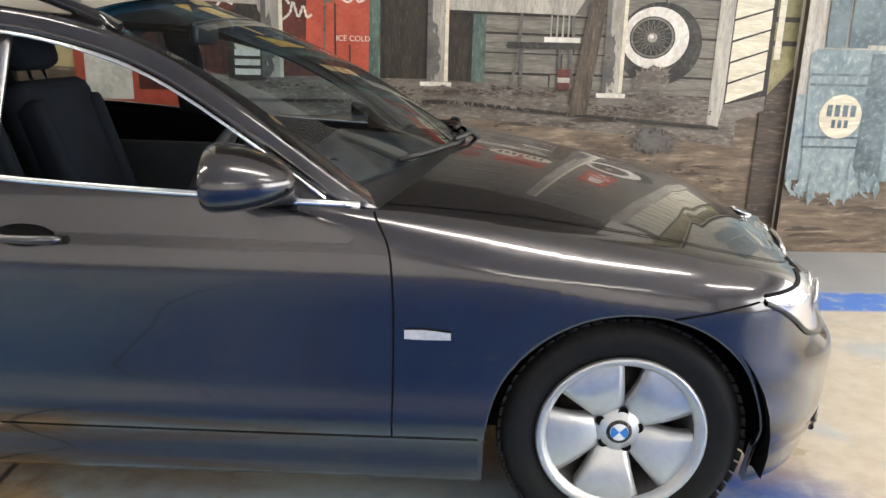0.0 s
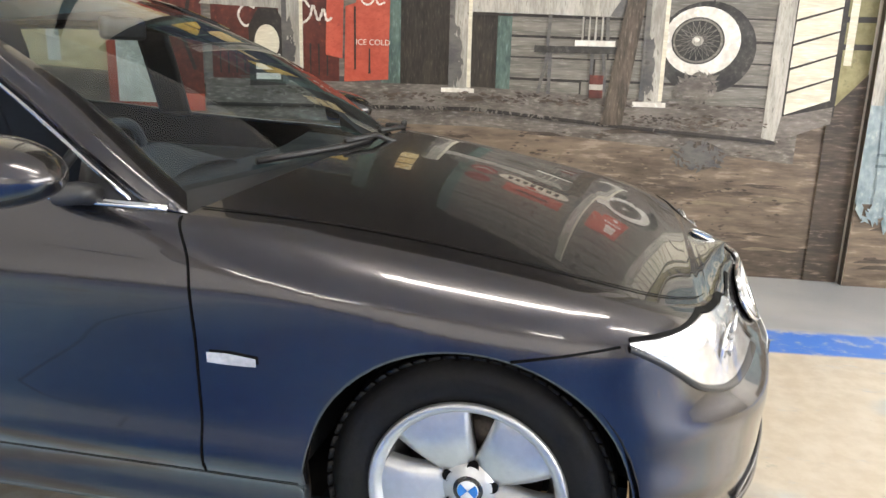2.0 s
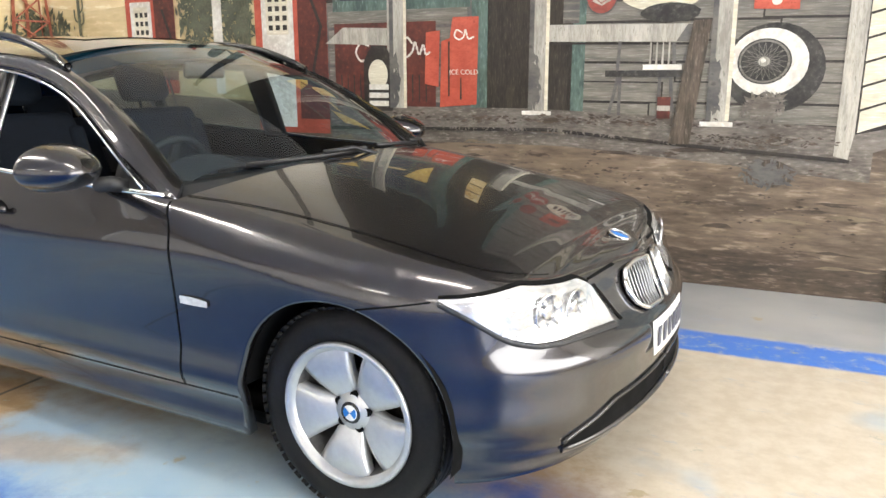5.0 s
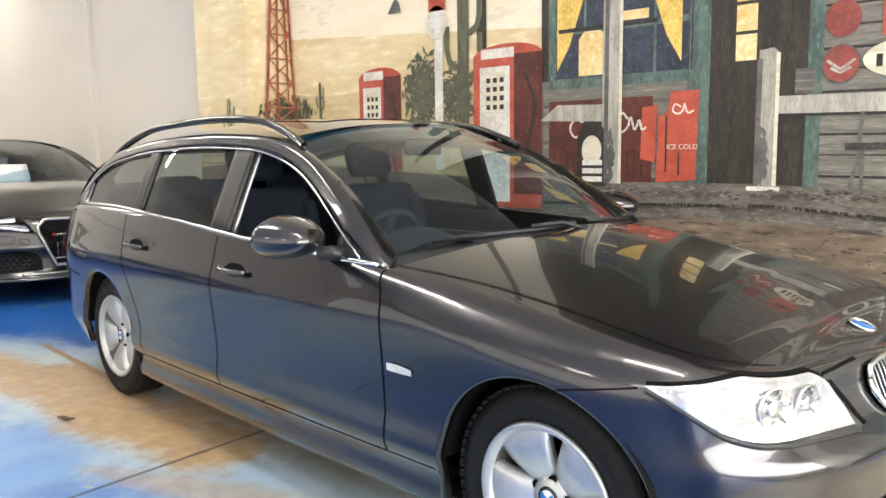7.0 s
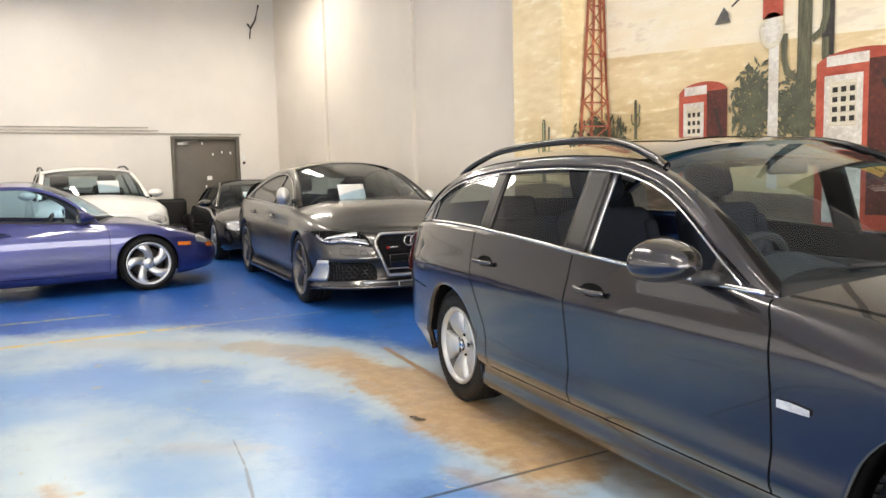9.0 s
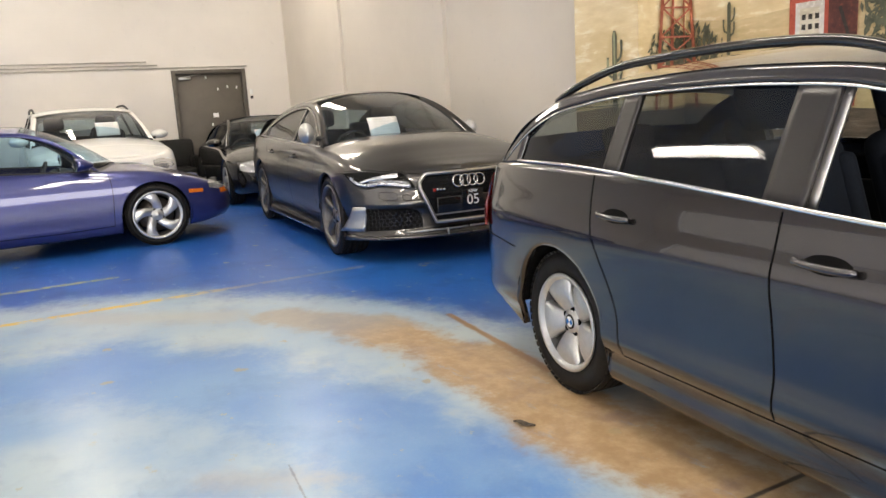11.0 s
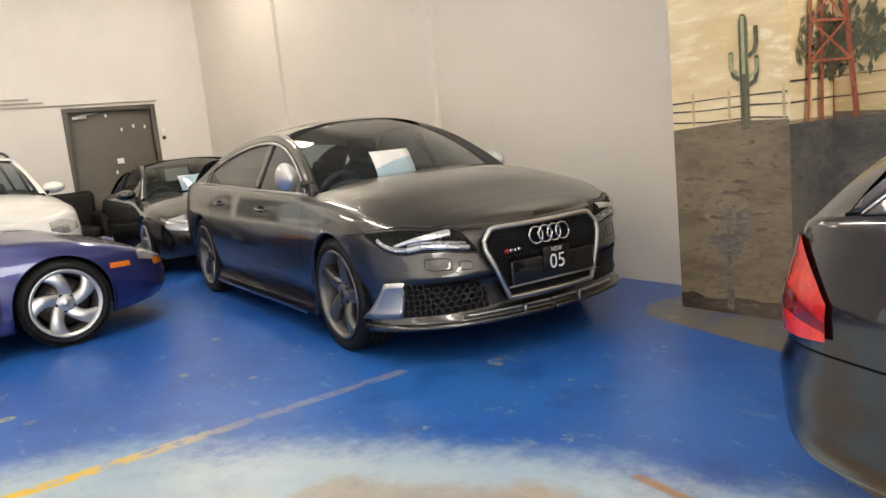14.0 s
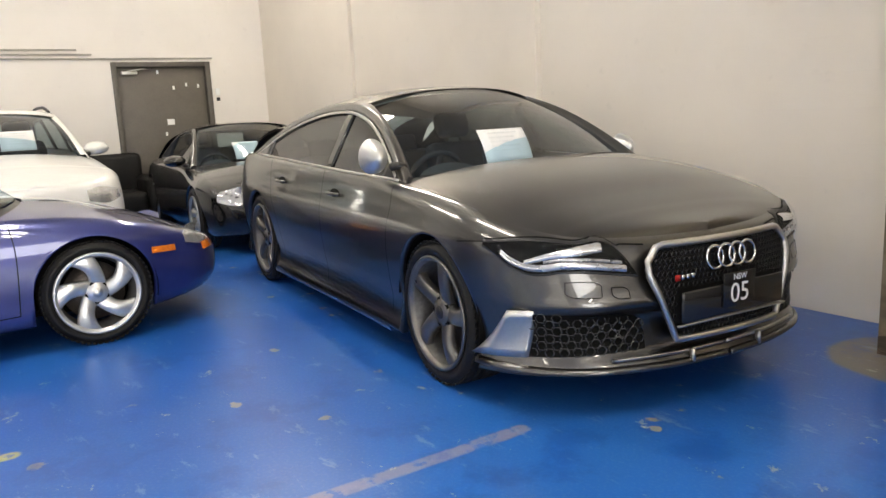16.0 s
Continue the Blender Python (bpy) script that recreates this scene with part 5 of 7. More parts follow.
for x0, z0 in ((1.96, 1.28), (2.10, 1.28), (2.22, 1.30)):
    shape("drum_cactus", [(x0, z0), (x0 + 0.12, z0), (x0 + 0.13, z0 + 0.75), (x0 + 0.06, z0 + 0.85), (x0 - 0.01, z0 + 0.75)], P_TEALDK, 0.0095 + 0.001 * x0, drum_wall)


# ---- cars ----
def cabin(shell, parent, paint, spec):
    """Roof, pillars, glass and tailgate of a closed car."""
    xa, xr, xe, xd = spec["a_base"], spec["roof_front"], spec["roof_rear"], spec["d_base"]
    rail = shell.rail
    n = 24

    def roof_row(x, z=None, bow=0.0):
        p = shell.cab(x, rail(x), 0, 1)
        row = []
        for j in range(n + 1):
            s = 1 - 2 * j / n
            row.append(Vector((x + bow * (1 - s * s), p.y * s, p.z + spec["roof_crown"] * (1 - abs(s) ** 2.6))))
        return row

    span = steps(xr, xe, 20)
    roof = [roof_row(x, bow=spec["roof_bow"] * (1 - k / 20)) for k, x in enumerate(span)]
    part("roof", tidy(sheet(roof)), paint, parent)
    inner = [[p + Vector((0, 0, -0.028)) for p in row] for row in roof]
    part("headlining", tidy(sheet(inner)), M_LINING, parent)
    # windscreen
    base = []
    (bx, by, bz), (cx, cz) = spec["screen_corner"], spec["screen_mid"]
    for j in range(n + 1):
        s = 1 - 2 * j / n
        base.append(Vector((bx + (cx - bx) * (1 - s * s), by * s, bz + (cz - bz) * (1 - s * s))))
    inset = spec.get("screen_inset", 0.06)
    top = [Vector((p.x, p.y * (1 - inset / max(abs(roof[0][0].y), 0.1)), p.z - 0.004)) for p in roof[0]]
    rows = []
    for i in range(15):
        v = i / 14
        rows.append([a.lerp(b, v) + Vector((0.035 * math.sin(math.pi * v), 0, 0.035 * math.sin(math.pi * v))) for a, b in zip(base, top)])
    glass = part("windscreen", tidy(sheet(rows)), spec.get("screen_glass", M_GLASS), parent, "clear laminated windscreen")
    glass.visible_shadow = False
    # pillars between the screen's edge and the door frames
    for side in (1, -1):
        a = [shell.cab(x, rail(x), 0, 1) for x in steps(xa, xr, 14)]
        b = [row[0] for row in rows]
        strip = [[Vector((p.x, side * p.y, p.z)), Vector(((p.x + q.x) / 2 + 0.012, side * ((p.y + q.y) / 2 + 0.006), (p.z + q.z) / 2 + 0.014)), Vector((q.x, side * q.y, q.z))] for p, q in zip(a, b)]
        part("pillar", tidy(sheet(strip)), paint, parent)
        inner = [[p + Vector((-0.02, -side * 0.02, -0.02)) for p in row] for row in strip]
        part("pillar_lining", tidy(sheet(inner)), M_DASH, parent)
    # cowl under the screen
    hood = spec["hood_rear"]
    part("cowl", tidy(sheet([[p + Vector((0.01, 0, -0.03)) for p in hood], [p + Vector((0, 0, -0.012)) for p in base]])), M_TRIM, parent)
    # side frames, glass and pillars
    for side in (1, -1):
        xs = steps(xd, xa, 60)
        fw = spec["frame"]
        part("door_frame", shell.band(xs, lambda x: max(shell.top(x), rail(x) - fw), rail, 0.0, side, 3, 0.012), spec.get("frame_mat", paint), parent)
        part("bright_trim", shell.band(steps(spec["trim"][0], spec["trim"][1], 50), lambda x: shell.top(x) + 0.002, lambda x: shell.top(x) + 0.015, 0.006, side, 2, 0.006), spec["trim_mat"], parent, "bright belt moulding")
        if spec.get("bright_arch"):
            part("bright_trim", shell.band(steps(xd + 0.05, xa - 0.12, 60), lambda x: max(shell.top(x), rail(x) - fw - 0.003 - spec["bright_arch"]), lambda x: max(shell.top(x) + 0.001, rail(x) - fw - 0.003), 0.004, side, 2, 0.004), spec["trim_mat"], parent)
        for x0, x1, mat, out in spec["pillars"]:
            part("pillar", shell.band(steps(x0, x1, 6), lambda x: shell.top(x), lambda x: max(shell.top(x), rail(x) - fw), out, side, 8, 0.02), mat, parent)
        for x0, x1, mat in spec["windows"]:
            g = part("window", shell.band(steps(x0, x1, 16), lambda x: shell.top(x) + 0.004, lambda x: max(shell.top(x) + 0.004, rail(x) - fw * 0.9), -0.012, side, 8), mat, parent)
            g.visible_shadow = False
    # tail: from the roof's rear edge to the body's upper edge
    tailpts = sorted({(round(p.y, 4), p.x, p.z) for p in shell.edge if p.x < xd + 0.02})

    def tail_at(y):
        y = abs(y)
        for (y0, x0, z0), (y1, x1, z1) in zip(tailpts, tailpts[1:]):
            if y0 <= y <= y1 and y1 > y0:
                t = (y - y0) / (y1 - y0)
                return Vector((x0 + (x1 - x0) * t, y, z0 + (z1 - z0) * t))
        q = tailpts[-1]
        return Vector((q[1], y, q[2]))

    rows = []
    ymax = tailpts[-1][0]
    for i in range(15):
        v = i / 14
        row = []
        for j, p in enumerate(roof[-1]):
            s = 1 - 2 * j / n
            q = tail_at(ymax * s * 0.999)
            q = Vector((q.x, ymax * s, q.z))
            bulge = spec.get("tail_bulge", 0.08) * math.sin(math.pi * v)
            w = p.lerp(q, v) + Vector((-bulge * 0.6, 0, bulge))
            row.append(w)
        rows.append(row)
    lo, hi = spec.get("rear_glass", (3, 10))
    bm = sheet(rows[: lo + 1])
    sheet(rows[hi:], bm)
    sheet([row[:4] for row in rows[lo : hi + 1]], bm)
    sheet([row[-4:] for row in rows[lo : hi + 1]], bm)
    part("tailgate", tidy(bm), paint, parent)
    g = part("rear_window", tidy(sheet([row[3:-3] for row in rows[lo : hi + 1]])), spec.get("rear_mat", M_TINT), parent)
    g.visible_shadow = False
    return roof, base, top


def underside(shell, parent, spec):
    s = shell.s
    bm = bmesh.new()
    xf, xb = s["axles"][0], s["axles"][1]
    r = s["arch"]
    for x0, x1 in ((shell.cols[0][0] + 0.30, xb - r), (xb - r, xb + r), (xb + r, xf - r), (xf - r, xf + r)):
        w = 0.55 if (x0 in (xb - r, xf - r)) else (0.76 if x0 == xb + r else 0.60)
        box(bm, x0, x1, -w, w, shell.low((x0 + x1) / 2) + 0.01, shell.low((x0 + x1) / 2) + 0.05)
    box(bm, xf + r, shell.cols[-1][0] - 0.22, -0.5, 0.5, shell.low(xf + r) + 0.03, shell.low(xf + r) + 0.06)
    part("underbody", bm, M_SEAM, parent, smooth=False)
    for xc in s["axles"]:
        for side in (1, -1):
            rows = []
            y1 = shell.column_at(xc)[1] - 0.03
            for k in range(21):
                a = math.pi * (-0.075 + 1.055 * k / 20)
                rr = r + 0.012
                rows.append([(xc + rr * math.cos(a), side * y, s["hub"] + rr * math.sin(a)) for y in (y1, 0.52)] + [(xc, side * 0.52, s["hub"])])
            part("wheel_arch_liner", tidy(sheet(rows)), M_SEAM, parent)


def interior(parent, xs, z, dash_x, dash_z, half, wheel_side=-1):
    """Seats, dashboard and steering wheel."""
    for x in xs[:1]:
        for y in (-0.36, 0.36):
            seat(parent, x, y, z)
    if len(xs) > 1:
        bm = boxed(xs[1] - 0.25, xs[1] + 0.25, -half + 0.1, half - 0.1, z, z + 0.16, bevel=0.05)
        t = Matrix.Translation((xs[1] - 0.25, 0, z + 0.1)) @ Matrix.Rotation(math.radians(-20), 4, "Y")
        box(bm, -0.07, 0.07, -half + 0.1, half - 0.1, 0, 0.52, bevel=0.05, turn=t)
        part("rear_bench", bm, M_CLOTH, parent)
        for y in (-0.36, 0.36):
            part("headrest", boxed(-0.045, 0.045, -0.13, 0.13, 0.50, 0.66, bevel=0.04, turn=t @ Matrix.Translation((0, y, 0))), M_CLOTH, parent)
    rows = []
    for j in range(17):
        s = -1 + j / 8
        bow = 0.22 * (1 - s * s)
        rows.append([(dash_x - 0.42 + bow * 0.2, half * s, dash_z - 0.30), (dash_x - 0.40 + bow * 0.3, half * s, dash_z - 0.06), (dash_x - 0.30 + bow * 0.5, half * s, dash_z), (dash_x + bow, half * s, dash_z - 0.02), (dash_x + bow, half * s, dash_z - 0.3)])
    part("dashboard", tidy(sheet(rows)), M_DASH, parent)
    hood = bmesh.new()
    t = Matrix.Translation((dash_x - 0.30, wheel_side * 0.36, dash_z - 0.02))
    sheet([[t @ Vector((-0.02 + 0.16 * v, 0.20 * math.cos(math.pi * k / 12), (0.085 - 0.04 * v) * math.sin(math.pi * k / 12))) for k in range(13)] for v in (0, 0.4, 0.8, 1.0)], hood)
    part("instrument_hood", tidy(hood), M_DASH, parent)
    t = Matrix.Translation((dash_x - 0.50, wheel_side * 0.36, dash_z - 0.05)) @ Matrix.Rotation(math.radians(-65), 4, "Y") @ Matrix.Rotation(math.radians(90), 4, "X")
    sw = new("steering_wheel")
    sw.parent = parent
    part("wheel_ring", ring(0.185, 0.015, turn=t, steps=40), M_DASH, sw)
    bm = boxed(-0.06, 0.06, -0.02, 0.03, -0.05, 0.05, bevel=0.015, turn=t)
    box(bm, -0.18, 0.18, -0.008, 0.012, -0.018, 0.018, bevel=0.005, turn=t)
    box(bm, -0.018, 0.018, -0.008, 0.012, -0.18, 0.0, bevel=0.005, turn=t)
    part("wheel_boss", bm, M_DASH, sw)
    part("tub", boxed(min(xs) - 0.5, dash_x + 0.05, -half - 0.02, half + 0.02, 0.22, 0.26), M_DASH, parent, smooth=False)
    for side in (1, -1):
        part("door_card", boxed(min(xs) - 0.5, dash_x - 0.1, side * half - 0.02, side * half + 0.02, 0.26, dash_z - 0.08, bevel=0.01), M_DASH, parent)


def door_mirror(parent, p, side, paint, size=1.0, shell_mat=None, wide=0.120, tall=0.070):
    """A shell mirror on a short foot; p is the foot on the door."""
    mirror = new("door_mirror")
    mirror.parent = parent
    c = Vector(p) + Vector((-0.05, side * 0.12, 0.055)) * size
    rows = []
    for i in range(13):
        v = i / 12
        rr = math.sin(math.pi * (0.06 + 0.94 * v) / 2) ** 0.50 if i < 12 else 0.94
        x = 0.085 - 0.155 * v
        rows.append([c + Vector((x + 0.03 * math.cos(a) * side * -0.4, side * wide * rr * math.cos(a), tall * rr * (math.sin(a) * (1.0 if math.sin(a) > 0 else 0.88)))) * size for a in (2 * math.pi * k / 28 for k in range(28))])
    nose = sum(rows[0], Vector()) / 28 + Vector((0.006 * size, 0, 0))
    part("shell", tidy(sheet([[nose + (q - nose) * 0.02 for q in rows[0]]] + rows, close=True)), shell_mat or paint, mirror)
    last = rows[-1]
    mid = sum(last, Vector()) / len(last)
    bm = sheet([last, [mid.lerp(q, 0.9) + Vector((0.008, 0, 0)) for q in last], [mid + Vector((0.008, 0, 0)) for q in last]], close=True)
    part("mirror_glass", tidy(bm), M_CHROME, mirror)
    part("mirror_base", tube([c + Vector((0.0, -side * 0.09, -0.05)) * size, Vector(p) + Vector((-0.005, side * 0.03, 0.012)), Vector(p) + Vector((0.0, -side * 0.02, 0.0))], 0.022 * size, 10), M_TRIM, mirror)
    return mirror


def door_handle(shell, parent, x, z, side, paint, length=0.19):
    bm = bmesh.new()
    pts = []
    for k in range(9):
        t = k / 8
        pts.append(shell.at(x + length * (t - 0.5), z - 0.004 * t, 0.012 + 0.022 * math.sin(math.pi * t) ** 0.6, side))
    tube(pts, 0.011, 8, bm)
    handle = part("handle", bm, paint, parent)
    cup = []
    for i in range(7):
        row = []
        for j in range(7):
            u, v = i / 3 - 1, j / 3 - 1
            row.append(shell.at(x + 0.5 * length * 0.75 * u, z + 0.026 * v * math.sqrt(max(0, 1 - 0.9 * u * u)), 0.0016, side))
        cup.append(row)
    part("handle_cup", tidy(sheet(cup)), M_SEAM, handle)


def papers(name, label, p, m_turn, w=0.21, h=0.29):
    t = thing(name, label, "paper", Matrix.Translation(p) @ m_turn)
    rows = [[Vector((0.012 * math.sin(math.pi * i / 6) , w * (j / 4 - 0.5), h * (i / 6 - 0.5))) for j in range(5)] for i in range(7)]
    part("sheet", solid(tidy(sheet(rows)), 0.0008), M_PAPER, t)
    for k in range(5):
        z = h * (0.32 - 0.13 * k)
        part("print_line", boxed(0.014, 0.0146, -w * 0.32, w * (0.3 - 0.07 * (k % 3)), z, z + 0.010), M_INK, t, smooth=False)
    return t


# ---- the grey estate car ----
E_SPEC = dict(
    plan=[(-3.75, 0.0), (-3.74, 0.35), (-3.69, 0.60), (-3.58, 0.755), (-3.36, 0.835), (-3.0, 0.875), (-2.4, 0.893), (-1.6, 0.893), (-0.8, 0.888), (0.0, 0.884), (0.24, 0.868), (0.42, 0.805), (0.545, 0.69), (0.622, 0.54), (0.668, 0.34), (0.690, 0.15), (0.695, 0.0)],
    top=[(-3.75, 0.93), (-3.4, 0.965), (-2.8, 0.978), (-2.15, 0.955), (-1.4, 0.908), (-0.65, 0.872), (-0.35, 0.846), (0.0, 0.803), (0.3, 0.762), (0.53, 0.718), (0.63, 0.696), (0.695, 0.688)],
    low=[(-3.75, 0.33), (-3.3, 0.27), (-3.1, 0.22), (-2.2, 0.175), (-0.4, 0.175), (0.35, 0.18), (0.5, 0.195), (0.695, 0.215)],
    side=[(0.15, 0.062), (0.185, 0.046), (0.27, 0.042), (0.294, 0.034), (0.304, 0.026), (0.45, 0.016), (0.60, 0.006), (0.70, 0.0), (0.735, 0.001), (0.76, 0.007), (0.80, 0.020), (0.90, 0.047), (1.0, 0.078)],
    nose=[(0.17, 0.062), (0.21, 0.040), (0.256, 0.026), (0.264, 0.014), (0.30, 0.012), (0.40, 0.005), (0.482, 0.0), (0.497, 0.003), (0.512, 0.016), (0.555, 0.066), (0.60, 0.100), (0.68, 0.138), (0.74, 0.18)],
    tail=[(0.25, 0.10), (0.34, 0.03), (0.45, 0.0), (0.56, 0.004), (0.60, 0.035), (0.75, 0.055), (0.93, 0.10)],
    roll=[(-3.75, 0.02), (-2.8, 0.022), (-0.7, 0.03), (-0.45, 0.10), (0.0, 0.15), (0.25, 0.13), (0.42, 0.085), (0.60, 0.04), (0.695, 0.02)],
    crown=[(-0.9, 0.10), (-0.6, 0.095), (0.0, 0.075), (0.35, 0.048), (0.55, 0.03), (0.695, 0.004)], beak=0.045,
    bow=[(-0.9, 0.22), (-0.60, 0.20), (-0.2, 0.12), (0.3, 0.03), (0.5, 0.0), (0.655, 0.0)],
    rail=[(-3.44, 0.965), (-3.36, 1.04), (-3.22, 1.15), (-3.05, 1.232), (-2.75, 1.290), (-2.3, 1.322), (-1.8, 1.325), (-1.45, 1.297), (-1.2, 1.228), (-0.92, 1.075), (-0.62, 0.874)],
    lean=0.40, axles=(0.0, -2.76), arch=0.345, hub=0.31, floor=0.17)
estate = thing("estate_car", "bronze-grey metallic estate car with roof rails, front window open", "car", pose(0.066, 0.797, 0, 0, 0, -4.74))
S = Shell(E_SPEC)
S.body(estate, M_GREYPAINT)
hood_ob, hood_rows = S.lid(estate, M_GREYPAINT, -0.63, 0.75, "bonnet")
roof, base, top = cabin(S, estate, M_GREYPAINT, dict(
    a_base=-0.62, roof_front=-1.40, roof_rear=-3.12, d_base=-3.42, roof_crown=0.075, roof_bow=0.09, screen_corner=(-0.70, 0.695, 0.905), screen_mid=(-0.455, 0.955), hood_rear=hood_rows[0],
    frame=0.052, trim=(-3.20, -0.66), trim_mat=M_CHROME, bright_arch=0.008, frame_mat=M_GREYPAINT,
    pillars=[(-1.70, -1.56, M_PILLAR, 0.001), (-2.50, -2.40, M_PILLAR, 0.001), (-3.42, -3.20, M_GREYPAINT, 0.0), (-0.86, -0.66, M_TRIM, -0.002)],
    windows=[(-3.21, -2.50, M_TINT), (-2.40, -1.70, M_TINT)], tail_bulge=0.03, rear_glass=(1, 9)))
underside(S, estate, None)
interior(estate, (-1.62, -2.45), 0.40, -0.66, 0.885, 0.70)
part("window_channel", S.band(steps(-1.575, -1.535, 3), lambda x: S.top(x) + 0.01, lambda x: S.rail(x) - 0.06, -0.02, -1, 8, 0.01), M_SATIN, estate)
W_STYLE = (5, 0.062, 0.040, 0.064, 0.101, 0.03, 0.020, 0.005)
for x, y, turn in ((0, -0.716, 0), (-2.76, -0.716, 0), (0, 0.716, 180), (-2.76, 0.716, 180)):
    wheel(estate, pose(x, y, 0.31, 0, 45 if not turn else 10, turn), 0.312, 0.212, 0.205, W_STYLE, M_ALLOY, (M_WHITE, M_BADGEBLUE))
# seams and small things on both flanks
for side in (-1, 1):
    def seam(pts, w=0.0023, out=0.0022, n=8):
        part("panel_gap", ribbon_on(S, [(p.x, p.y) for p in (Vector(q[:2]) for q in spline([(a, b, 0) for a, b in pts], n))], w, out, side), M_SEAM, estate)
    seam([(-0.625, 0.868), (-0.585, 0.79), (-0.572, 0.66), (-0.572, 0.48), (-0.574, 0.305)])
    seam([(-1.615, 0.915), (-1.612, 0.75), (-1.60, 0.55), (-1.60, 0.305)])
    seam([(-2.52, 0.962), (-2.49, 0.80), (-2.42, 0.66), (-2.34, 0.50), (-2.30, 0.305)])
    seam([(-2.30, 0.300), (-1.6, 0.297), (-0.9, 0.298), (-0.36, 0.305)])
    seam([(0.085, 0.648), (0.16, 0.664), (0.29, 0.688)])
    seam([(-3.10, 0.60), (-3.3, 0.615), (-3.56, 0.62)])
    part("side_repeater", patch_on(S, lambda x: 0.576 + 0.05 * abs(x + 0.50) ** 1.3, lambda x: 0.602 - 0.10 * abs(x + 0.50) ** 1.3 - 0.05 * max(0, x + 0.5), steps(-0.545, -0.435, 12), 0.006, side), M_CLEARLENS, estate, "pale clear side repeater lamp")
    door_handle(S, estate, -1.44, 0.795, side, M_GREYPAINT)
    door_handle(S, estate, -2.34, 0.825, side, M_GREYPAINT)
    # roof rails
    rail_pts = []
    for k, x in enumerate(steps(-1.27, -3.05, 30)):
        lift = 0.052 * math.sin(math.pi / 2 * min(1.0, 3.4 * k / 30, 3.4 * (30 - k) / 30))
        p = S.cab(x, S.rail(x), -0.035, side)
        rail_pts.append(p + Vector((0, 0, 0.012 + lift)))
    part("roof_rail", tube(rail_pts, 0.017, 8), M_GLOSSBLACK, estate, "black roof rail")
    # hood shut line along the fender
    line = [p for p in S.edge if -0.62 <= p.x <= 0.47]
    rows = [[Vector((p.x + S.bow(p.x) * (1 - f * f), side * p.y * f, p.z + S.crown(p.x) * (1 - f ** 2.2) + 0.0025)) for f in (0.962, 0.955)] for p in line]
    part("panel_gap", tidy(sheet(rows)), M_SEAM, estate)
    # head lamps
    cols = arc_cols(S, 0.852, 0.36, 30)
    lo = curve_fn([(0.0, 0.688), (0.065, 0.642), (0.142, 0.597), (0.27, 0.566), (0.42, 0.557), (0.60, 0.555), (1.0, 0.546)])
    cap = curve_fn([(0.0, 0.695), (0.15, 0.705), (0.345, 0.708), (0.60, 0.694), (0.88, 0.664), (0.94, 0.642), (1.0, 0.575)])
    hi = lambda t: max(lo(t) + 0.004, min(cap(t), S.top(cols[min(30, int(round(t * 30)))][0]) - 0.012))
    top_gap = [[(lambda p: Vector((p.x, side * p.y, p.z)))(S.skin(c, hi(i / 30) + d, 0.0035)) for d in (0.002, 0.0095)] for i, c in enumerate(cols[:28])]
    part("panel_gap", tidy(sheet(top_gap)), M_SEAM, estate)
    inner = arc_cols(S, 0.40, 0.22, 10)
    part("panel_gap", tidy(sheet([[(lambda p: Vector((p.x, side * p.y, p.z)))(S.skin(c, 0.668 + 0.010 * i / 10 + d, 0.0035)) for d in (0.0, 0.007)] for i, c in enumerate(inner)])), M_SEAM, estate)
    part("panel_gap", tidy(sheet([[(lambda p: Vector((p.x, side * p.y, p.z)))(S.skin(c, z, 0.0032)) for c in arc_cols(S, y0, y0 - 0.016, 3)] for z, y0 in ((0.654, 0.395), (0.63, 0.375), (0.60, 0.352), (0.56, 0.334), (0.545, 0.325))])), M_SEAM, estate)
    lamp = new("head_lamp")
    lamp.parent = estate
    tagged(lamp, "clear swept-back head lamp with bright reflector")
    part("lamp_bowl", nose_patch(S, cols, lo, hi, 0.003, side, 12), M_LAMPWHITE, lamp)
    part("lamp_rim", tidy(sheet([[(lambda p: Vector((p.x, side * p.y, p.z)))(S.skin(c, lo(i / 30) + d, 0.010 if d == 0 else 0.004)) for d in (-0.010, 0.0, 0.005)] for i, c in enumerate(cols)])), M_TRIM, lamp)
    for y, r, zc in ((0.655, 0.050, 0.632), (0.525, 0.046, 0.622)):
        c = arc_cols(S, y, y - 0.01, 1)[0]
        p = S.skin(c, zc, 0.0)
        aim = Vector((c[2] * 0.6 + 0.4, side * c[3] * 0.6, 0)).normalized()
        t = Matrix.Translation((p.x, side * p.y, p.z)) @ Vector((0, -1, 0)).rotation_difference(aim).to_matrix().to_4x4()
        part("lamp_ring", ring(r, 0.0035, turn=t @ Matrix.Translation((0, -0.008, 0))), M_CHROME, lamp)
        part("lamp_lens", tidy(lathe([(0.0001, -0.012), (r * 0.42, -0.010), (r * 0.50, -0.004), (r * 0.52, -0.002), (r * 0.8, -0.006), (r, -0.010)], 28, turn=t)), M_REFLECTOR, lamp)
        for k in range(6):
            part("reflector_rib", boxed(-0.0025, 0.0025, -0.014, -0.006, r * 0.5, r * 0.98, turn=t @ Matrix.Rotation(k * math.pi / 3 + 0.3, 4, "Y")), M_LAMPRIDGE, lamp)
    cover = part("lamp_cover", nose_patch(S, cols, lo, hi, 0.014, side, 12, 0.008), M_LAMPGLASS, lamp)
    cover.visible_shadow = False
    # kidney
    gc = arc_cols(S, 0.215, 0.028, 20)
    kid = new("kidney_grille")
    kid.parent = estate
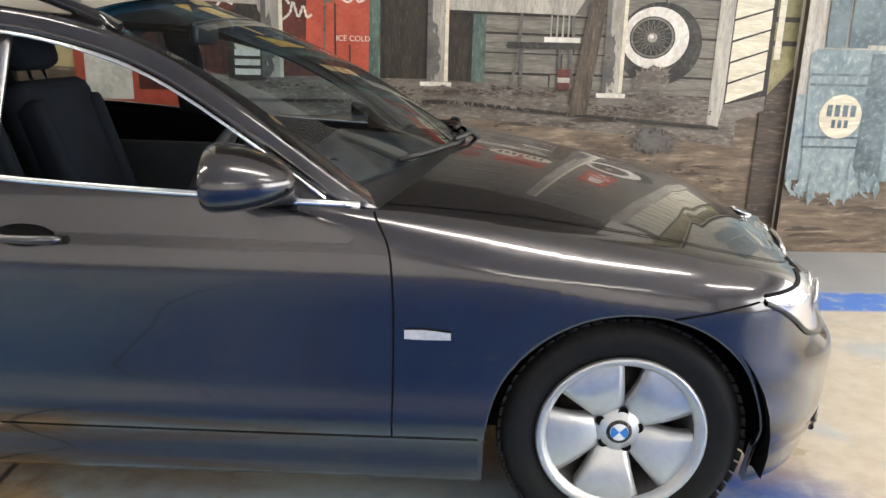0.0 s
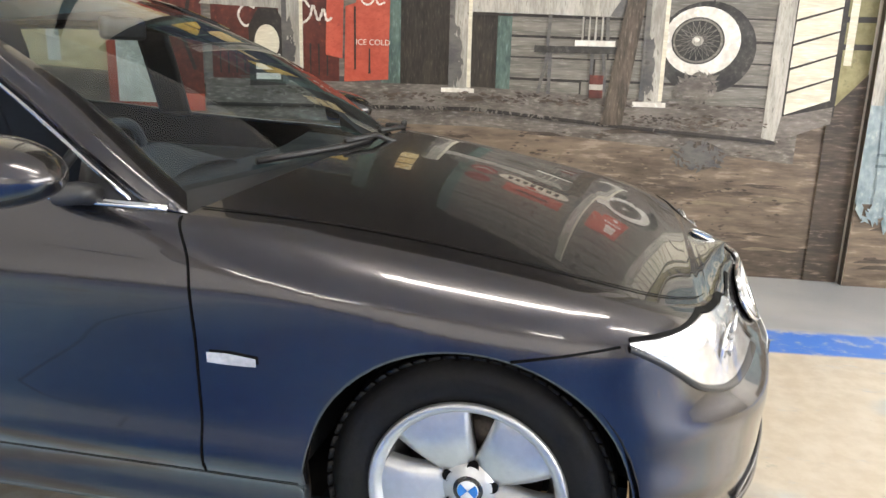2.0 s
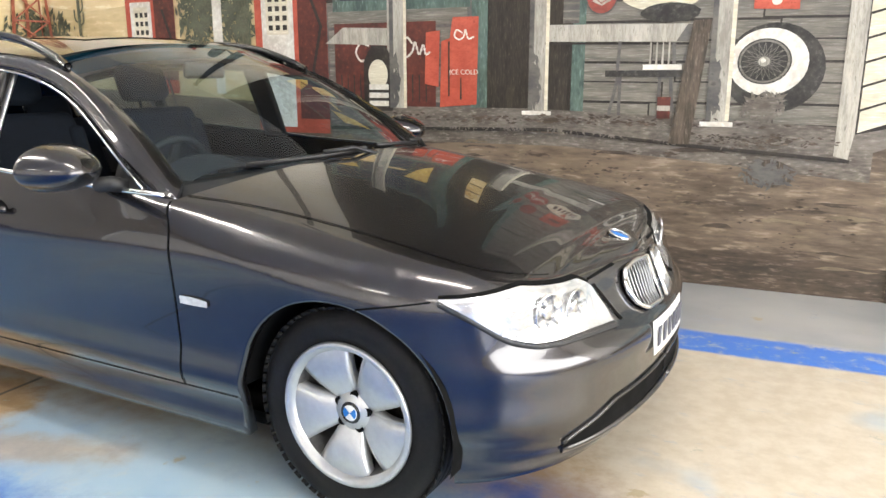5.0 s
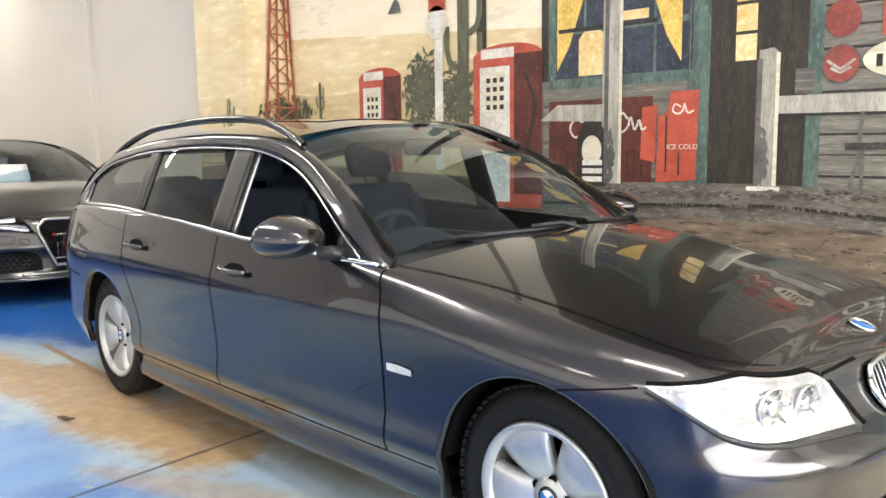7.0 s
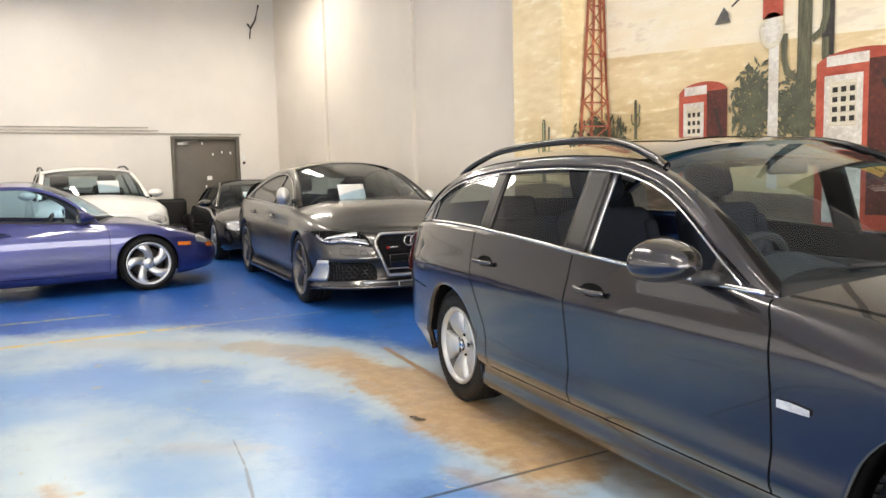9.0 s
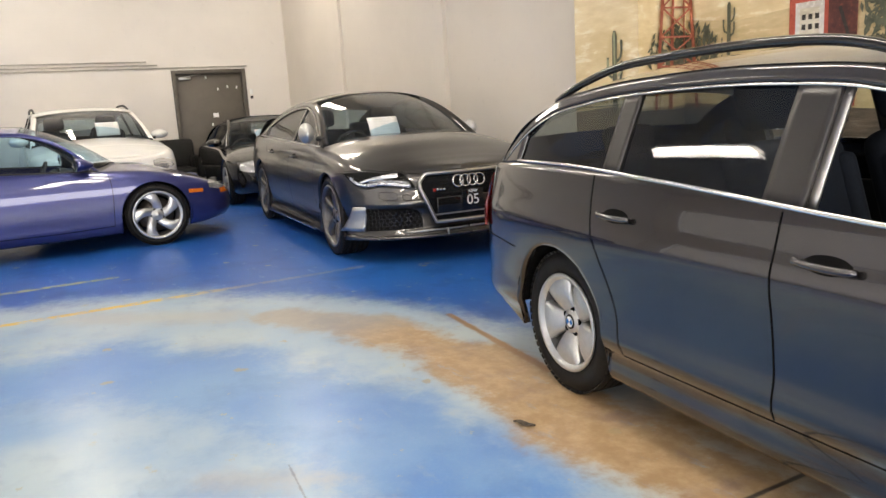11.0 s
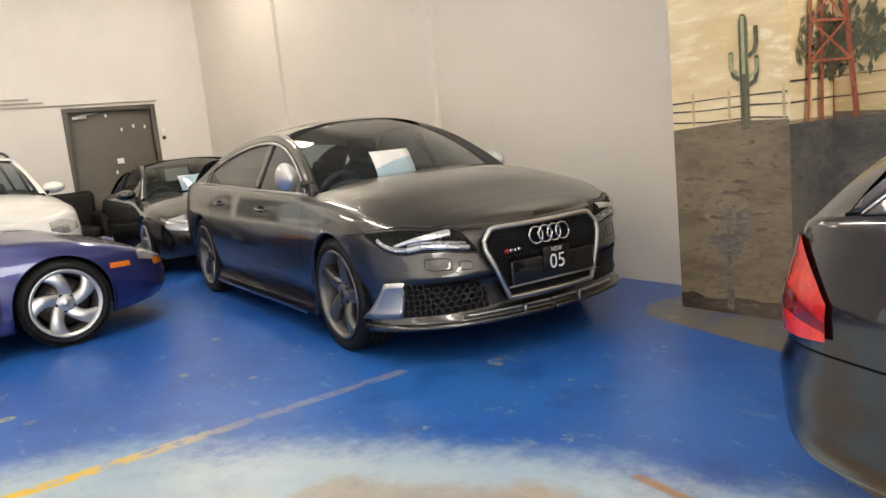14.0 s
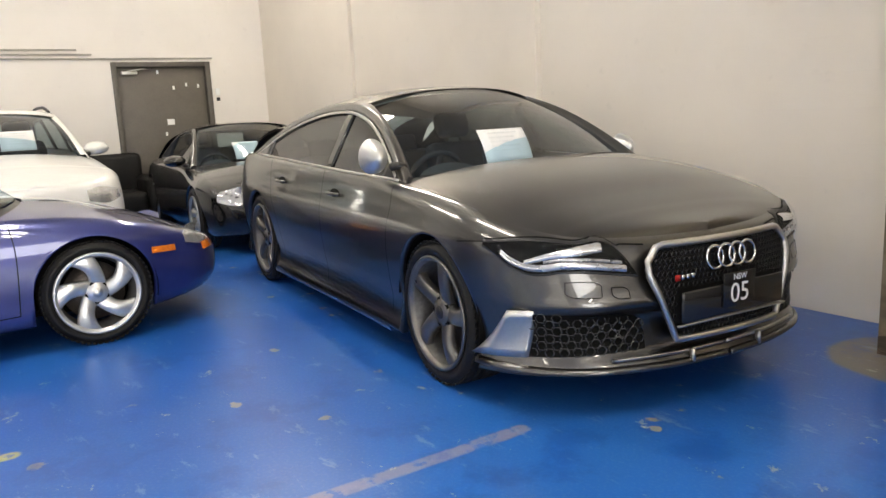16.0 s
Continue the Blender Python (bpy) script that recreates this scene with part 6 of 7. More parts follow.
    glo, ghi = curve_fn([(0.0, 0.600), (0.08, 0.570), (0.2, 0.552), (0.6, 0.541), (1.0, 0.540)]), curve_fn([(0.0, 0.630), (0.08, 0.655), (0.2, 0.664), (1.0, 0.674)])
    part("grille_back", nose_patch(S, gc, glo, ghi, 0.006, side, 8), M_SEAM, kid)
    for k in range(2, 20, 2):
        c = gc[k]
        pts = [(lambda p: Vector((p.x, side * p.y, p.z)))(S.skin(c, glo(k / 20) + (ghi(k / 20) - glo(k / 20)) * v / 4, 0.014)) for v in range(5)]
        part("slat", tube(pts, 0.0036, 6), M_SLAT, kid)
    ringp = [(S.skin(c, ghi(i / 20), 0.014)) for i, c in enumerate(gc)] + [(S.skin(c, glo(i / 20), 0.014)) for i, c in reversed(list(enumerate(gc)))]
    ringp = [Vector((p.x, side * p.y, p.z)) for p in ringp + ringp[:1]]
    part("grille_frame", tube(ringp, 0.008, 8), M_CHROME, kid, "chrome kidney surround")
    # lower intake and bumper trim
    bc = arc_cols(S, 0.635, 0.01, 24)
    part("lower_intake", nose_patch(S, bc, curve_fn([(0, 0.268), (0.35, 0.272), (1.0, 0.285)]), curve_fn([(0, 0.276), (0.10, 0.296), (0.30, 0.328), (0.5, 0.338), (1.0, 0.342)]), 0.004, side, 6), M_SEAM, estate)
    rowp = [(lambda p: Vector((p.x, side * p.y, p.z)))(S.skin(c, 0.258 + 0.014 * (i / 24), 0.008)) for i, c in enumerate(bc)]
    part("bumper_lip", tube(rowp, 0.010, 8), M_GREYPAINT, estate)
    brow = [(lambda p: Vector((p.x, side * p.y, p.z)))(S.skin(c, 0.280 + 0.064 * min(1.0, (i / 24) / 0.34) ** 0.8, 0.004)) for i, c in enumerate(bc)]
    part("intake_brow", tube(brow, 0.006, 8), M_GREYPAINT, estate)
    # tail lamp
    half = max(range(len(S.cols)), key=lambda i: S.cols[i][1])
    tc = [c for c in S.cols[:half] if -3.70 < c[0] < -3.40]
    rows = [[(lambda p: Vector((p.x, side * p.y, p.z)))(S.skin(c, z, 0.012)) for z in steps(0.650 + 0.10 * max(0, c[0] + 3.5), 0.900 - 1.30 * max(0, c[0] + 3.57) ** 1.15, 8)] for c in tc]
    tail_lamp = part("tail_lamp", tidy(sheet(rows)), M_RED, estate, "red tail lamp")
    for a, b, mat in ((0, 2, M_REDBRIGHT), (2, 4, M_REDDARK)):
        strip = [[(lambda p: Vector((p.x, side * p.y, p.z)))(S.skin(c, r[a].z + (r[b].z - r[a].z) * v / 3, 0.0145)) for v in range(4)] for c, r in zip(tc, rows)]
        part("lens_band", tidy(sheet(strip)), mat, tail_lamp)
    door_mirror(estate, S.at(-0.82, 0.900, 0.0, side), side, M_GREYPAINT, 1.12)
plate = new("number_plate")
plate.parent = estate
rows = []
for k, y in enumerate(steps(-0.186, 0.186, 10)):
    x = 0.706 - 0.25 * y * y
    rows.append([Vector((x - 0.004 * j, y, z)) for j, z in enumerate((0.402, 0.455, 0.508))])
part("plate_blank", solid(tidy(sheet(rows)), 0.003), M_WHITE, plate, "white number plate")
for k in range(6):
    y = -0.145 + 0.058 * k
    part("plate_mark", boxed(0.705 - 0.25 * y * y, 0.7075 - 0.25 * y * y, y - 0.016, y + 0.016, 0.425, 0.485), M_INK2, plate, smooth=False)
panel = [[p + Vector((0, 0, 0.003)) for p in row[5:20]] for row in roof[2:10]]
part("sunroof", tidy(sheet(panel)), M_GLOSSBLACK, estate, "dark glass sunroof")
# bonnet badge, wipers, scuttle, mirror inside
bp = S.lid_at(0.52, 0.0)
t = Matrix.Translation(bp + Vector((0, 0, 0.004))) @ Vector((0, -1, 0)).rotation_difference(Vector((0.35, 0, 1)).normalized()).to_matrix().to_4x4()
badge = new("bonnet_badge")
badge.parent = estate
part("badge_disc", tidy(lathe([(0.0001, -0.004), (0.022, -0.004), (0.036, 0.0)], 28, turn=t)), M_BADGEBLUE, badge)
part("badge_ring", ring(0.036, 0.004, turn=t), M_CHROME, badge)
for i, dx in enumerate((0.0, 0.09)):
    wiper = new("wiper")
    wiper.parent = estate
    pts = [Vector((base[j].x + 0.02 + 0.03 * math.sin(k), base[j].y, base[j].z + 0.018)) for k, j in enumerate(range(13 - 10 * i, 22 - 10 * i, 2))]
    part("wiper_blade", tube(pts, 0.009, 6), M_TRIM, wiper)
    part("wiper_arm", tube([pts[0] + Vector((0.06, 0.0, -0.02)), pts[1] + Vector((0.02, 0, 0.015)), pts[len(pts) // 2] + Vector((0, 0, 0.012))], 0.008, 6), M_TRIM, wiper)
mid = top[len(top) // 2]
part("rear_view_mirror", boxed(-0.015, 0.015, -0.11, 0.11, -0.035, 0.035, bevel=0.014, turn=Matrix.Translation(mid + Vector((0.02, 0, -0.10)))), M_TRIM, estate)
bm = sheet([[p.lerp(q, v) + Vector((0.0, 0, 0.006)) for p, q in zip(top, base)] for v in (0.0, 0.05, 0.10, 0.15)])
part("sun_strip", tidy(bm), clear_glass("blue_sun_strip", (0.14, 0.46, 0.66)), estate, "blue-green tinted band")


# ---- the dark grey fastback ----
A_SPEC = dict(
    plan=[(-4.02, 0.0), (-4.0, 0.45), (-3.9, 0.72), (-3.6, 0.88), (-3.1, 0.925), (-2.5, 0.93), (-1.5, 0.915), (-0.6, 0.915), (0.0, 0.935), (0.33, 0.925), (0.55, 0.865), (0.71, 0.755), (0.825, 0.585), (0.91, 0.30), (0.94, 0.0)],
    top=[(-4.02, 0.93), (-3.6, 1.0), (-2.9, 1.0), (-2.0, 0.975), (-1.2, 0.955), (-0.45, 0.935), (-0.1, 0.915), (0.3, 0.865), (0.6, 0.80), (0.82, 0.755), (0.965, 0.735)],
    low=[(-4.02, 0.28), (-3.4, 0.2), (-2.4, 0.15), (-0.5, 0.15), (0.4, 0.19), (0.7, 0.205), (0.965, 0.215)],
    side=[(0.12, 0.06), (0.18, 0.0), (0.22, 0.02), (0.30, 0.035), (0.42, 0.02), (0.62, 0.0), (0.74, 0.006), (0.79, 0.02), (0.9, 0.045), (1.0, 0.075)],
    nose=[(0.18, 0.03), (0.205, 0.004), (0.225, 0.0), (0.262, 0.024), (0.285, 0.050), (0.30, 0.052), (0.452, 0.044), (0.466, 0.030), (0.480, 0.004), (0.492, 0.0), (0.52, 0.016), (0.60, 0.050), (0.70, 0.082), (0.75, 0.11), (0.8, 0.15)],
    tail=[(0.25, 0.1), (0.4, 0.02), (0.55, 0.0), (0.7, 0.02), (0.95, 0.06)],
    roll=[(-4.02, 0.03), (-2.5, 0.035), (-0.6, 0.035), (-0.2, 0.08), (0.3, 0.10), (0.7, 0.06), (0.965, 0.02)],
    crown=[(-0.9, 0.10), (-0.4, 0.095), (0.2, 0.085), (0.7, 0.05), (0.965, 0.01)],
    bow=[(-0.9, 0.25), (-0.4, 0.22), (0.2, 0.08), (0.5, 0.0), (0.965, 0.0)],
    rail=[(-3.35, 1.0), (-3.1, 1.09), (-2.7, 1.23), (-2.2, 1.335), (-1.8, 1.370), (-1.4, 1.358), (-1.0, 1.26), (-0.7, 1.115), (-0.42, 0.937)],
    fullness=3.0, lean=0.52, axles=(0.0, -2.915), arch=0.385, hub=0.348, floor=0.15)
fastback = thing("fastback_car", "dark metallic grey fastback car with large black grille", "car", pose(-6.475, 1.490, 0, 0, 0, -4.5))
S = Shell(A_SPEC)
S.body(fastback, M_AUDIPAINT)
hood_ob, hood_rows = S.lid(fastback, M_AUDIPAINT, -0.44, 0.97, "bonnet")
roof, base, top = cabin(S, fastback, M_AUDIPAINT, dict(
    a_base=-0.43, roof_front=-1.33, roof_rear=-2.75, d_base=-3.33, roof_crown=0.08, roof_bow=0.09, screen_corner=(-0.50, 0.74, 0.955), screen_mid=(-0.24, 1.02), hood_rear=hood_rows[0],
    frame=0.05, trim=(-3.1, -0.5), trim_mat=M_SATIN, bright_arch=0.017, pillars=[(-1.55, -1.45, M_GLOSSBLACK, 0.001), (-3.33, -2.85, M_AUDIPAINT, 0.0), (-0.70, -0.5, M_TRIM, 0.0)],
    windows=[(-1.45, -0.68, M_DARKGLASS), (-2.85, -1.55, M_DARKGLASS)], tail_bulge=0.06, rear_glass=(1, 12), screen_glass=M_GLASS))
underside(S, fastback, None)
interior(fastback, (-1.5, -2.4), 0.38, -0.45, 0.93, 0.72)
A_STYLE = (5, 0.075, 0.045, 0.026, 0.055, 0.16, 0.02, 0.010)
for x, y, turn in ((0, -0.775, 0), (-2.915, -0.775, 0), (0, 0.775, 180), (-2.915, 0.775, 180)):
    wheel(fastback, pose(x, y, 0.348, 0, 20, turn), 0.350, 0.275, 0.26, A_STYLE, M_ALLOY_DARK, (M_TRIM,))
for side in (-1, 1):
    def seam(pts, w=0.0023, out=0.0022, n=8):
        part("panel_gap", ribbon_on(S, [(p.x, p.y) for p in (Vector(q[:2]) for q in spline([(a, b, 0) for a, b in pts], n))], w, out, side), M_SEAM, fastback)
    seam([(-0.48, 0.93), (-0.47, 0.80), (-0.50, 0.60), (-0.52, 0.25)])
    seam([(-1.50, 0.955), (-1.50, 0.75), (-1.50, 0.5), (-1.50, 0.25)])
    seam([(-2.62, 0.985), (-2.55, 0.80), (-2.42, 0.55), (-2.36, 0.3)])
    seam([(0.27, 0.735), (0.40, 0.748), (0.56, 0.757)])
    door_handle(S, fastback, -1.28, 0.83, side, M_AUDIPAINT, 0.2)
    door_handle(S, fastback, -2.30, 0.85, side, M_AUDIPAINT, 0.2)
    part("sill_blade", patch_on(S, lambda x: 0.152, lambda x: 0.195, steps(-2.45, -0.45, 20), 0.03, side, 3), M_AUDIPAINT, fastback)
    door_mirror(fastback, S.at(-0.55, 0.965, -0.02, side) + Vector((0, -0.07 if side > 0 else 0.02, 0.04 if side < 0 else 0.0)), side, M_AUDIPAINT, 1.05 if side < 0 else 0.85, M_ALLOY, 0.075, 0.098)
    # head lamp
    cols = arc_cols(S, 0.905, 0.43, 30)
    lo = curve_fn([(0.0, 0.735), (0.05, 0.700), (0.09, 0.665), (0.14, 0.642), (0.26, 0.628), (0.36, 0.636), (0.50, 0.634), (0.94, 0.606), (1.0, 0.602)])
    hi = curve_fn([(0.0, 0.752), (0.08, 0.761), (0.46, 0.746), (0.82, 0.722), (0.90, 0.680), (1.0, 0.608)])
    hood_gap = [[(lambda p: Vector((p.x, side * p.y, p.z)))(S.skin(c, z + d, 0.0035)) for d in (0.0, 0.006)] for c, z in [(c, hi(i / 30) + 0.006) for i, c in enumerate(cols[:26])] + [(c, 0.727 - 0.010 * i / 4) for i, c in enumerate(arc_cols(S, 0.49, 0.385, 4))]]
    part("panel_gap", tidy(sheet(hood_gap)), M_SEAM, fastback)
    lamp = new("head_lamp")
    lamp.parent = fastback
    tagged(lamp, "dark head lamp with a white light blade")
    part("lamp_bowl", nose_patch(S, cols, lo, hi, 0.003, side, 12), M_SEAM, lamp)
    part("lamp_rim", tidy(sheet([[(lambda p: Vector((p.x, side * p.y, p.z)))(S.skin(c, z, d)) for z, d in ((hi(i / 30) - 0.004, 0.008), (hi(i / 30) + 0.004, 0.010), (hi(i / 30) + 0.008, 0.002))] for i, c in enumerate(cols[:27])])), M_TRIM, lamp)
    part("lamp_rim", tidy(sheet([[(lambda p: Vector((p.x, side * p.y, p.z)))(S.skin(c, z, d)) for z, d in ((lo(i / 30) + 0.004, 0.006), (lo(i / 30) - 0.003, 0.008), (lo(i / 30) - 0.006, 0.001))] for i, c in enumerate(cols)])), M_TRIM, lamp)

    def lamp_strip(a, b, low_edge, high_edge, out, mat, name, bend=0.0):
        n = b - a
        rows = []
        for i in range(a, b + 1):
            t = (i - a) / n
            z0, z1 = low_edge(i / 30), high_edge(i / 30)
            row = []
            for v in (0, 0.25, 0.5, 0.75, 1):
                p = S.skin(cols[i], z0 + (z1 - z0) * v, out + bend * math.sin(math.pi * v))
                row.append(Vector((p.x, side * p.y, p.z)))
            rows.append(row)
        part(name, tidy(sheet(rows)), mat, lamp)

    # white brow, sweeping up towards the grille
    brow_lo = curve_fn([(0.0, 0.66), (0.16, 0.668), (0.25, 0.683), (0.5, 0.700), (0.75, 0.708), (1.0, 0.70)])
    for a, b in ((5, 9), (9, 13), (13, 17), (17, 21)):
        lamp_strip(a, b, brow_lo, lambda t: min(hi(t) - 0.010, brow_lo(t) + 0.010 + 0.05 * min(t, 0.5)), 0.006, M_LAMPWHITE, "light_blade", 0.006)
    # clear guide that hugs the lower edge and turns up at the outer end
    lamp_strip(2, 27, lambda t: lo(t) + 0.012, lambda t: min(lo(t) + 0.040, hi(t) - 0.006), 0.007, M_LAMPBOWL, "light_guide", 0.008)
    lamp_strip(8, 26, lambda t: lo(t) + 0.042, lambda t: min(lo(t) + 0.056, hi(t) - 0.010), 0.006, M_LAMPRIDGE, "lamp_ridge", 0.004)
    lamp_strip(2, 8, lambda t: lo(t) + 0.020, lambda t: lo(t) + 0.030, 0.014, M_LAMPWHITE, "light_guide", 0.004)
    cover = part("lamp_cover", nose_patch(S, cols, lo, hi, 0.016, side, 8, 0.006), M_LENSGLASS, lamp)
    cover.visible_shadow = False
    # outer intakes with satin blades and a mesh
    ic = arc_cols(S, 0.86, 0.395, 20)
    ilo, ihi = curve_fn([(0, 0.275), (1.0, 0.290)]), curve_fn([(0, 0.462), (0.5, 0.455), (0.85, 0.440), (0.95, 0.415), (1.0, 0.36)])
    intake = new("outer_intake")
    intake.parent = fastback
    part("intake_back", nose_patch(S, ic, ilo, ihi, 0.004, side, 8), M_SEAM, intake)
    for j in range(9):
        for k in range(7):
            i = 2 * j + (k % 2) + 2
            if i > 19:
                continue
            z = ilo(i / 20) + 0.018 + 0.030 * k
            if z > ihi(i / 20) - 0.012:
                continue
            p = S.skin(ic[i], z, 0.008)
            aim = Vector((ic[i][2], side * ic[i][3], 0))
            t = Matrix.Translation((p.x, side * p.y, p.z)) @ Vector((0, -1, 0)).rotation_difference(aim).to_matrix().to_4x4()
            part("mesh_cell", ring(0.0205, 0.0030, turn=t, steps=6, sides=4), M_MESH, intake)
    rows = []
    for v in steps(0, 1, 6):
        strip = arc_cols(S, 0.915 - 0.055 * v, 0.825 - 0.020 * v, 6)
        rows.append([(lambda p: Vector((p.x, side * p.y, p.z)))(S.skin(c, 0.275 + 0.205 * v, 0.060 - 0.050 * k / 6 - 0.028 * v)) for k, c in enumerate(strip)])
    part("intake_blade", solid(tidy(sheet(rows)), -0.012), M_SATIN, intake, "satin aluminium blade")
    lip = arc_cols(S, 0.92, 0.01, 30)
    part("splitter", solid(tidy(sheet([[(lambda p: Vector((p.x, side * p.y, p.z)))(S.skin(c, z, d)) for z, d in ((0.206, 0.004), (0.212, 0.014), (0.226, 0.014), (0.240, 0.004))] for c in lip])), 0.004), M_AUDIPAINT, fastback)
    sp2 = [(lambda p: Vector((p.x, side * p.y, p.z)))(S.skin(c, 0.262 + 0.006 * i / 20, 0.012)) for i, c in enumerate(arc_cols(S, 0.55, 0.01, 20))]
    part("splitter_blade", tube(sp2, 0.009, 8), M_SATIN, fastback)
    for y in (0.20,):
        c = arc_cols(S, y, y - 0.01, 1)[0]
        p = S.skin(c, 0.245, 0.014)
        part("splitter_fin", boxed(p.x - 0.01, p.x + 0.014, side * p.y - 0.006, side * p.y + 0.006, 0.222, 0.275), M_SATIN, fastback)
    for y0, y1, z0, z1 in ((0.715, 0.585, 0.530, 0.595), (0.545, 0.475, 0.520, 0.565)):
        c0 = arc_cols(S, y0, y1, 12)
        pts = [S.skin(c, z1 - 0.02 * (i / 12) ** 6, 0.003) for i, c in enumerate(c0)] + [S.skin(c, z0 + 0.02 * (i / 12) ** 6, 0.003) for i, c in enumerate(reversed(c0))]
        pts = [Vector((p.x, side * p.y, p.z)) for p in pts + pts[:1]]
        part("washer_cover", tube(pts, 0.0018, 4), M_SEAM, fastback)
# grille
grille = new("front_grille")
grille.parent = fastback
GX = 0.955
glo, ghi = 0.335, 0.715


def grille_half(z):
    """Half width of the six-sided grille at a height."""
    v = (z - glo) / (ghi - glo)
    return 0.30 + 0.11 * min(1.0, v / 0.72) - 0.05 * max(0.0, (v - 0.85) / 0.15)


def gx(y, z):
    return GX - 0.13 * y * y / 0.17 * 0.40 - 0.055 * max(0.0, (z - 0.5) / 0.25) ** 1.5 - 0.004


rows = [[Vector((gx(grille_half(z) * s, z), grille_half(z) * s, z)) for s in steps(-1, 1, 16)] for z in steps(glo, ghi, 12)]
part("grille_back", tidy(sheet(rows)), M_SEAM, grille)
frame_pts = [Vector((gx(grille_half(z), z) + 0.012, grille_half(z), z)) for z in steps(glo, ghi, 14)]
loop = frame_pts + [Vector((gx(y, ghi) + 0.012, y, ghi + 0.008)) for y in steps(grille_half(ghi) - 0.03, -grille_half(ghi) + 0.03, 12)] + [Vector((p.x, -p.y, p.z)) for p in reversed(frame_pts)] + [Vector((gx(y, glo) + 0.012, y, glo)) for y in steps(-0.28, 0.28, 10)]
part("grille_frame", tube(loop + loop[:1], 0.015, 8), M_SATIN, grille, "satin aluminium grille surround")
for k in range(15):
    z = glo + 0.02 + 0.025 * k
    n = int(grille_half(z) / 0.0225)
    for j in range(-n, n + 1):
        y = 0.0225 * 2 * (j / 2) + (0.01125 if k % 2 else 0)
        if abs(y) > grille_half(z) - 0.02 or (abs(y) < 0.30 and 0.40 < z < 0.54):
            continue
        t = Matrix.Translation((gx(y, z) + 0.006, y, z)) @ Matrix.Rotation(math.radians(90), 4, "Z")
        part("mesh_cell", ring(0.0125, 0.0022, turn=t, steps=6, sides=4), M_GLOSSBLACK, grille)
part("grille_bar", boxed(gx(0, 0.47) + 0.004, gx(0, 0.47) + 0.022, -0.30, 0.30, 0.405, 0.535, bevel=0.008), M_GLOSSBLACK, grille)
part("grille_bar", boxed(gx(0, 0.39) + 0.006, gx(0, 0.39) + 0.020, -0.32, 0.32, 0.392, 0.402, bevel=0.003), M_SATIN, grille)
for k in range(4):
    y = -0.096 + 0.064 * k
    t = Matrix.Translation((gx(y, 0.65) + 0.024, y, 0.65)) @ Matrix.Rotation(math.radians(90), 4, "Z") @ Matrix.Rotation(math.radians(-8), 4, "X")
    part("badge_ring", ring(0.047, 0.0062, turn=t, steps=36), M_CHROME, grille, "chrome ring")
part("badge_bar", boxed(gx(0.24, 0.565) + 0.02, gx(0.24, 0.565) + 0.026, -0.320, -0.297, 0.582, 0.605), M_RED, grille)
for k in range(3):
    part("badge_bar", boxed(gx(0.22, 0.565) + 0.02, gx(0.22, 0.565) + 0.026, -0.290 + 0.028 * k, -0.270 + 0.028 * k, 0.585, 0.602), M_CHROME, grille)
plate = new("number_plate")
plate.parent = fastback
px0 = gx(0, 0.47) + 0.024
part("plate_blank", boxed(px0, px0 + 0.006, -0.08, 0.11, 0.435, 0.580, bevel=0.002), M_GLOSSBLACK, plate, "black number plate")
FACE_X = Matrix.Rotation(math.radians(90), 4, "Z") @ Matrix.Rotation(math.radians(90), 4, "X")
lettering("05", 0, 0, 0.115, Matrix.Translation((px0 + 0.0075, 0.015, 0.455)) @ FACE_X, M_WHITE, plate)
lettering("NSW", 0, 0, 0.035, Matrix.Translation((px0 + 0.0075, 0.015, 0.549)) @ FACE_X, M_WHITE, plate)
papers("price_sheet", "white price sheet behind the windscreen of the fastback", fastback.matrix_world @ Vector((-0.42, -0.20, 1.09)), Matrix.Rotation(math.radians(-5), 4, "Z") @ Matrix.Rotation(math.radians(-32), 4, "Y"), 0.30, 0.21)


# ---- simpler cars further off ----
def plain_car(name, label, m, spec, paint, cab, wheel_spec, style, alloy, seats, lamp_y, lamp_z, lamp_mat):
    car = thing(name, label, "car", m)
    s = Shell(spec)
    s.body(car, paint)
    ob, rows = s.lid(car, paint, cab["a_base"] - 0.01, 2.0, "bonnet")
    cab["hood_rear"] = rows[0]
    cabin(s, car, paint, cab)
    underside(s, car, None)
    interior(car, seats[0], seats[1], seats[2], seats[3], seats[4])
    tr, rr, w, y = wheel_spec
    for x in spec["axles"]:
        for yy, turn in ((-y, 0), (y, 180)):
            wheel(car, pose(x, yy, tr - 0.002, 0, 10, turn), tr, rr, w, style, alloy, (M_SATIN,))
    for side in (-1, 1):
        cols = arc_cols(s, lamp_y[0], lamp_y[1], 16)
        lamp = new("head_lamp")
        lamp.parent = car
        lo, hi = curve_fn([(0, lamp_z[0] + 0.03), (0.4, lamp_z[0]), (1, lamp_z[0] + 0.03)]), curve_fn([(0, lamp_z[1] - 0.04), (0.5, lamp_z[1]), (1, lamp_z[1] - 0.02)])
        part("lamp_bowl", nose_patch(s, cols, lo, hi, 0.004, side, 8), lamp_mat, lamp)
        c = part("lamp_cover", nose_patch(s, cols, lo, hi, 0.012, side, 8, 0.01), M_LAMPGLASS, lamp)
        c.visible_shadow = False
        door_mirror(car, s.at(cab["a_base"] - 0.10, s.top(cab["a_base"] - 0.1) + 0.02, 0.0, side), side, paint)
        for pts in cab.get("seams", ()):
            part("panel_gap", ribbon_on(s, [(p.x, p.y) for p in spline([(a, b, 0) for a, b in pts], 8)], 0.003, 0.002, side), M_SEAM, car)
    return car, s


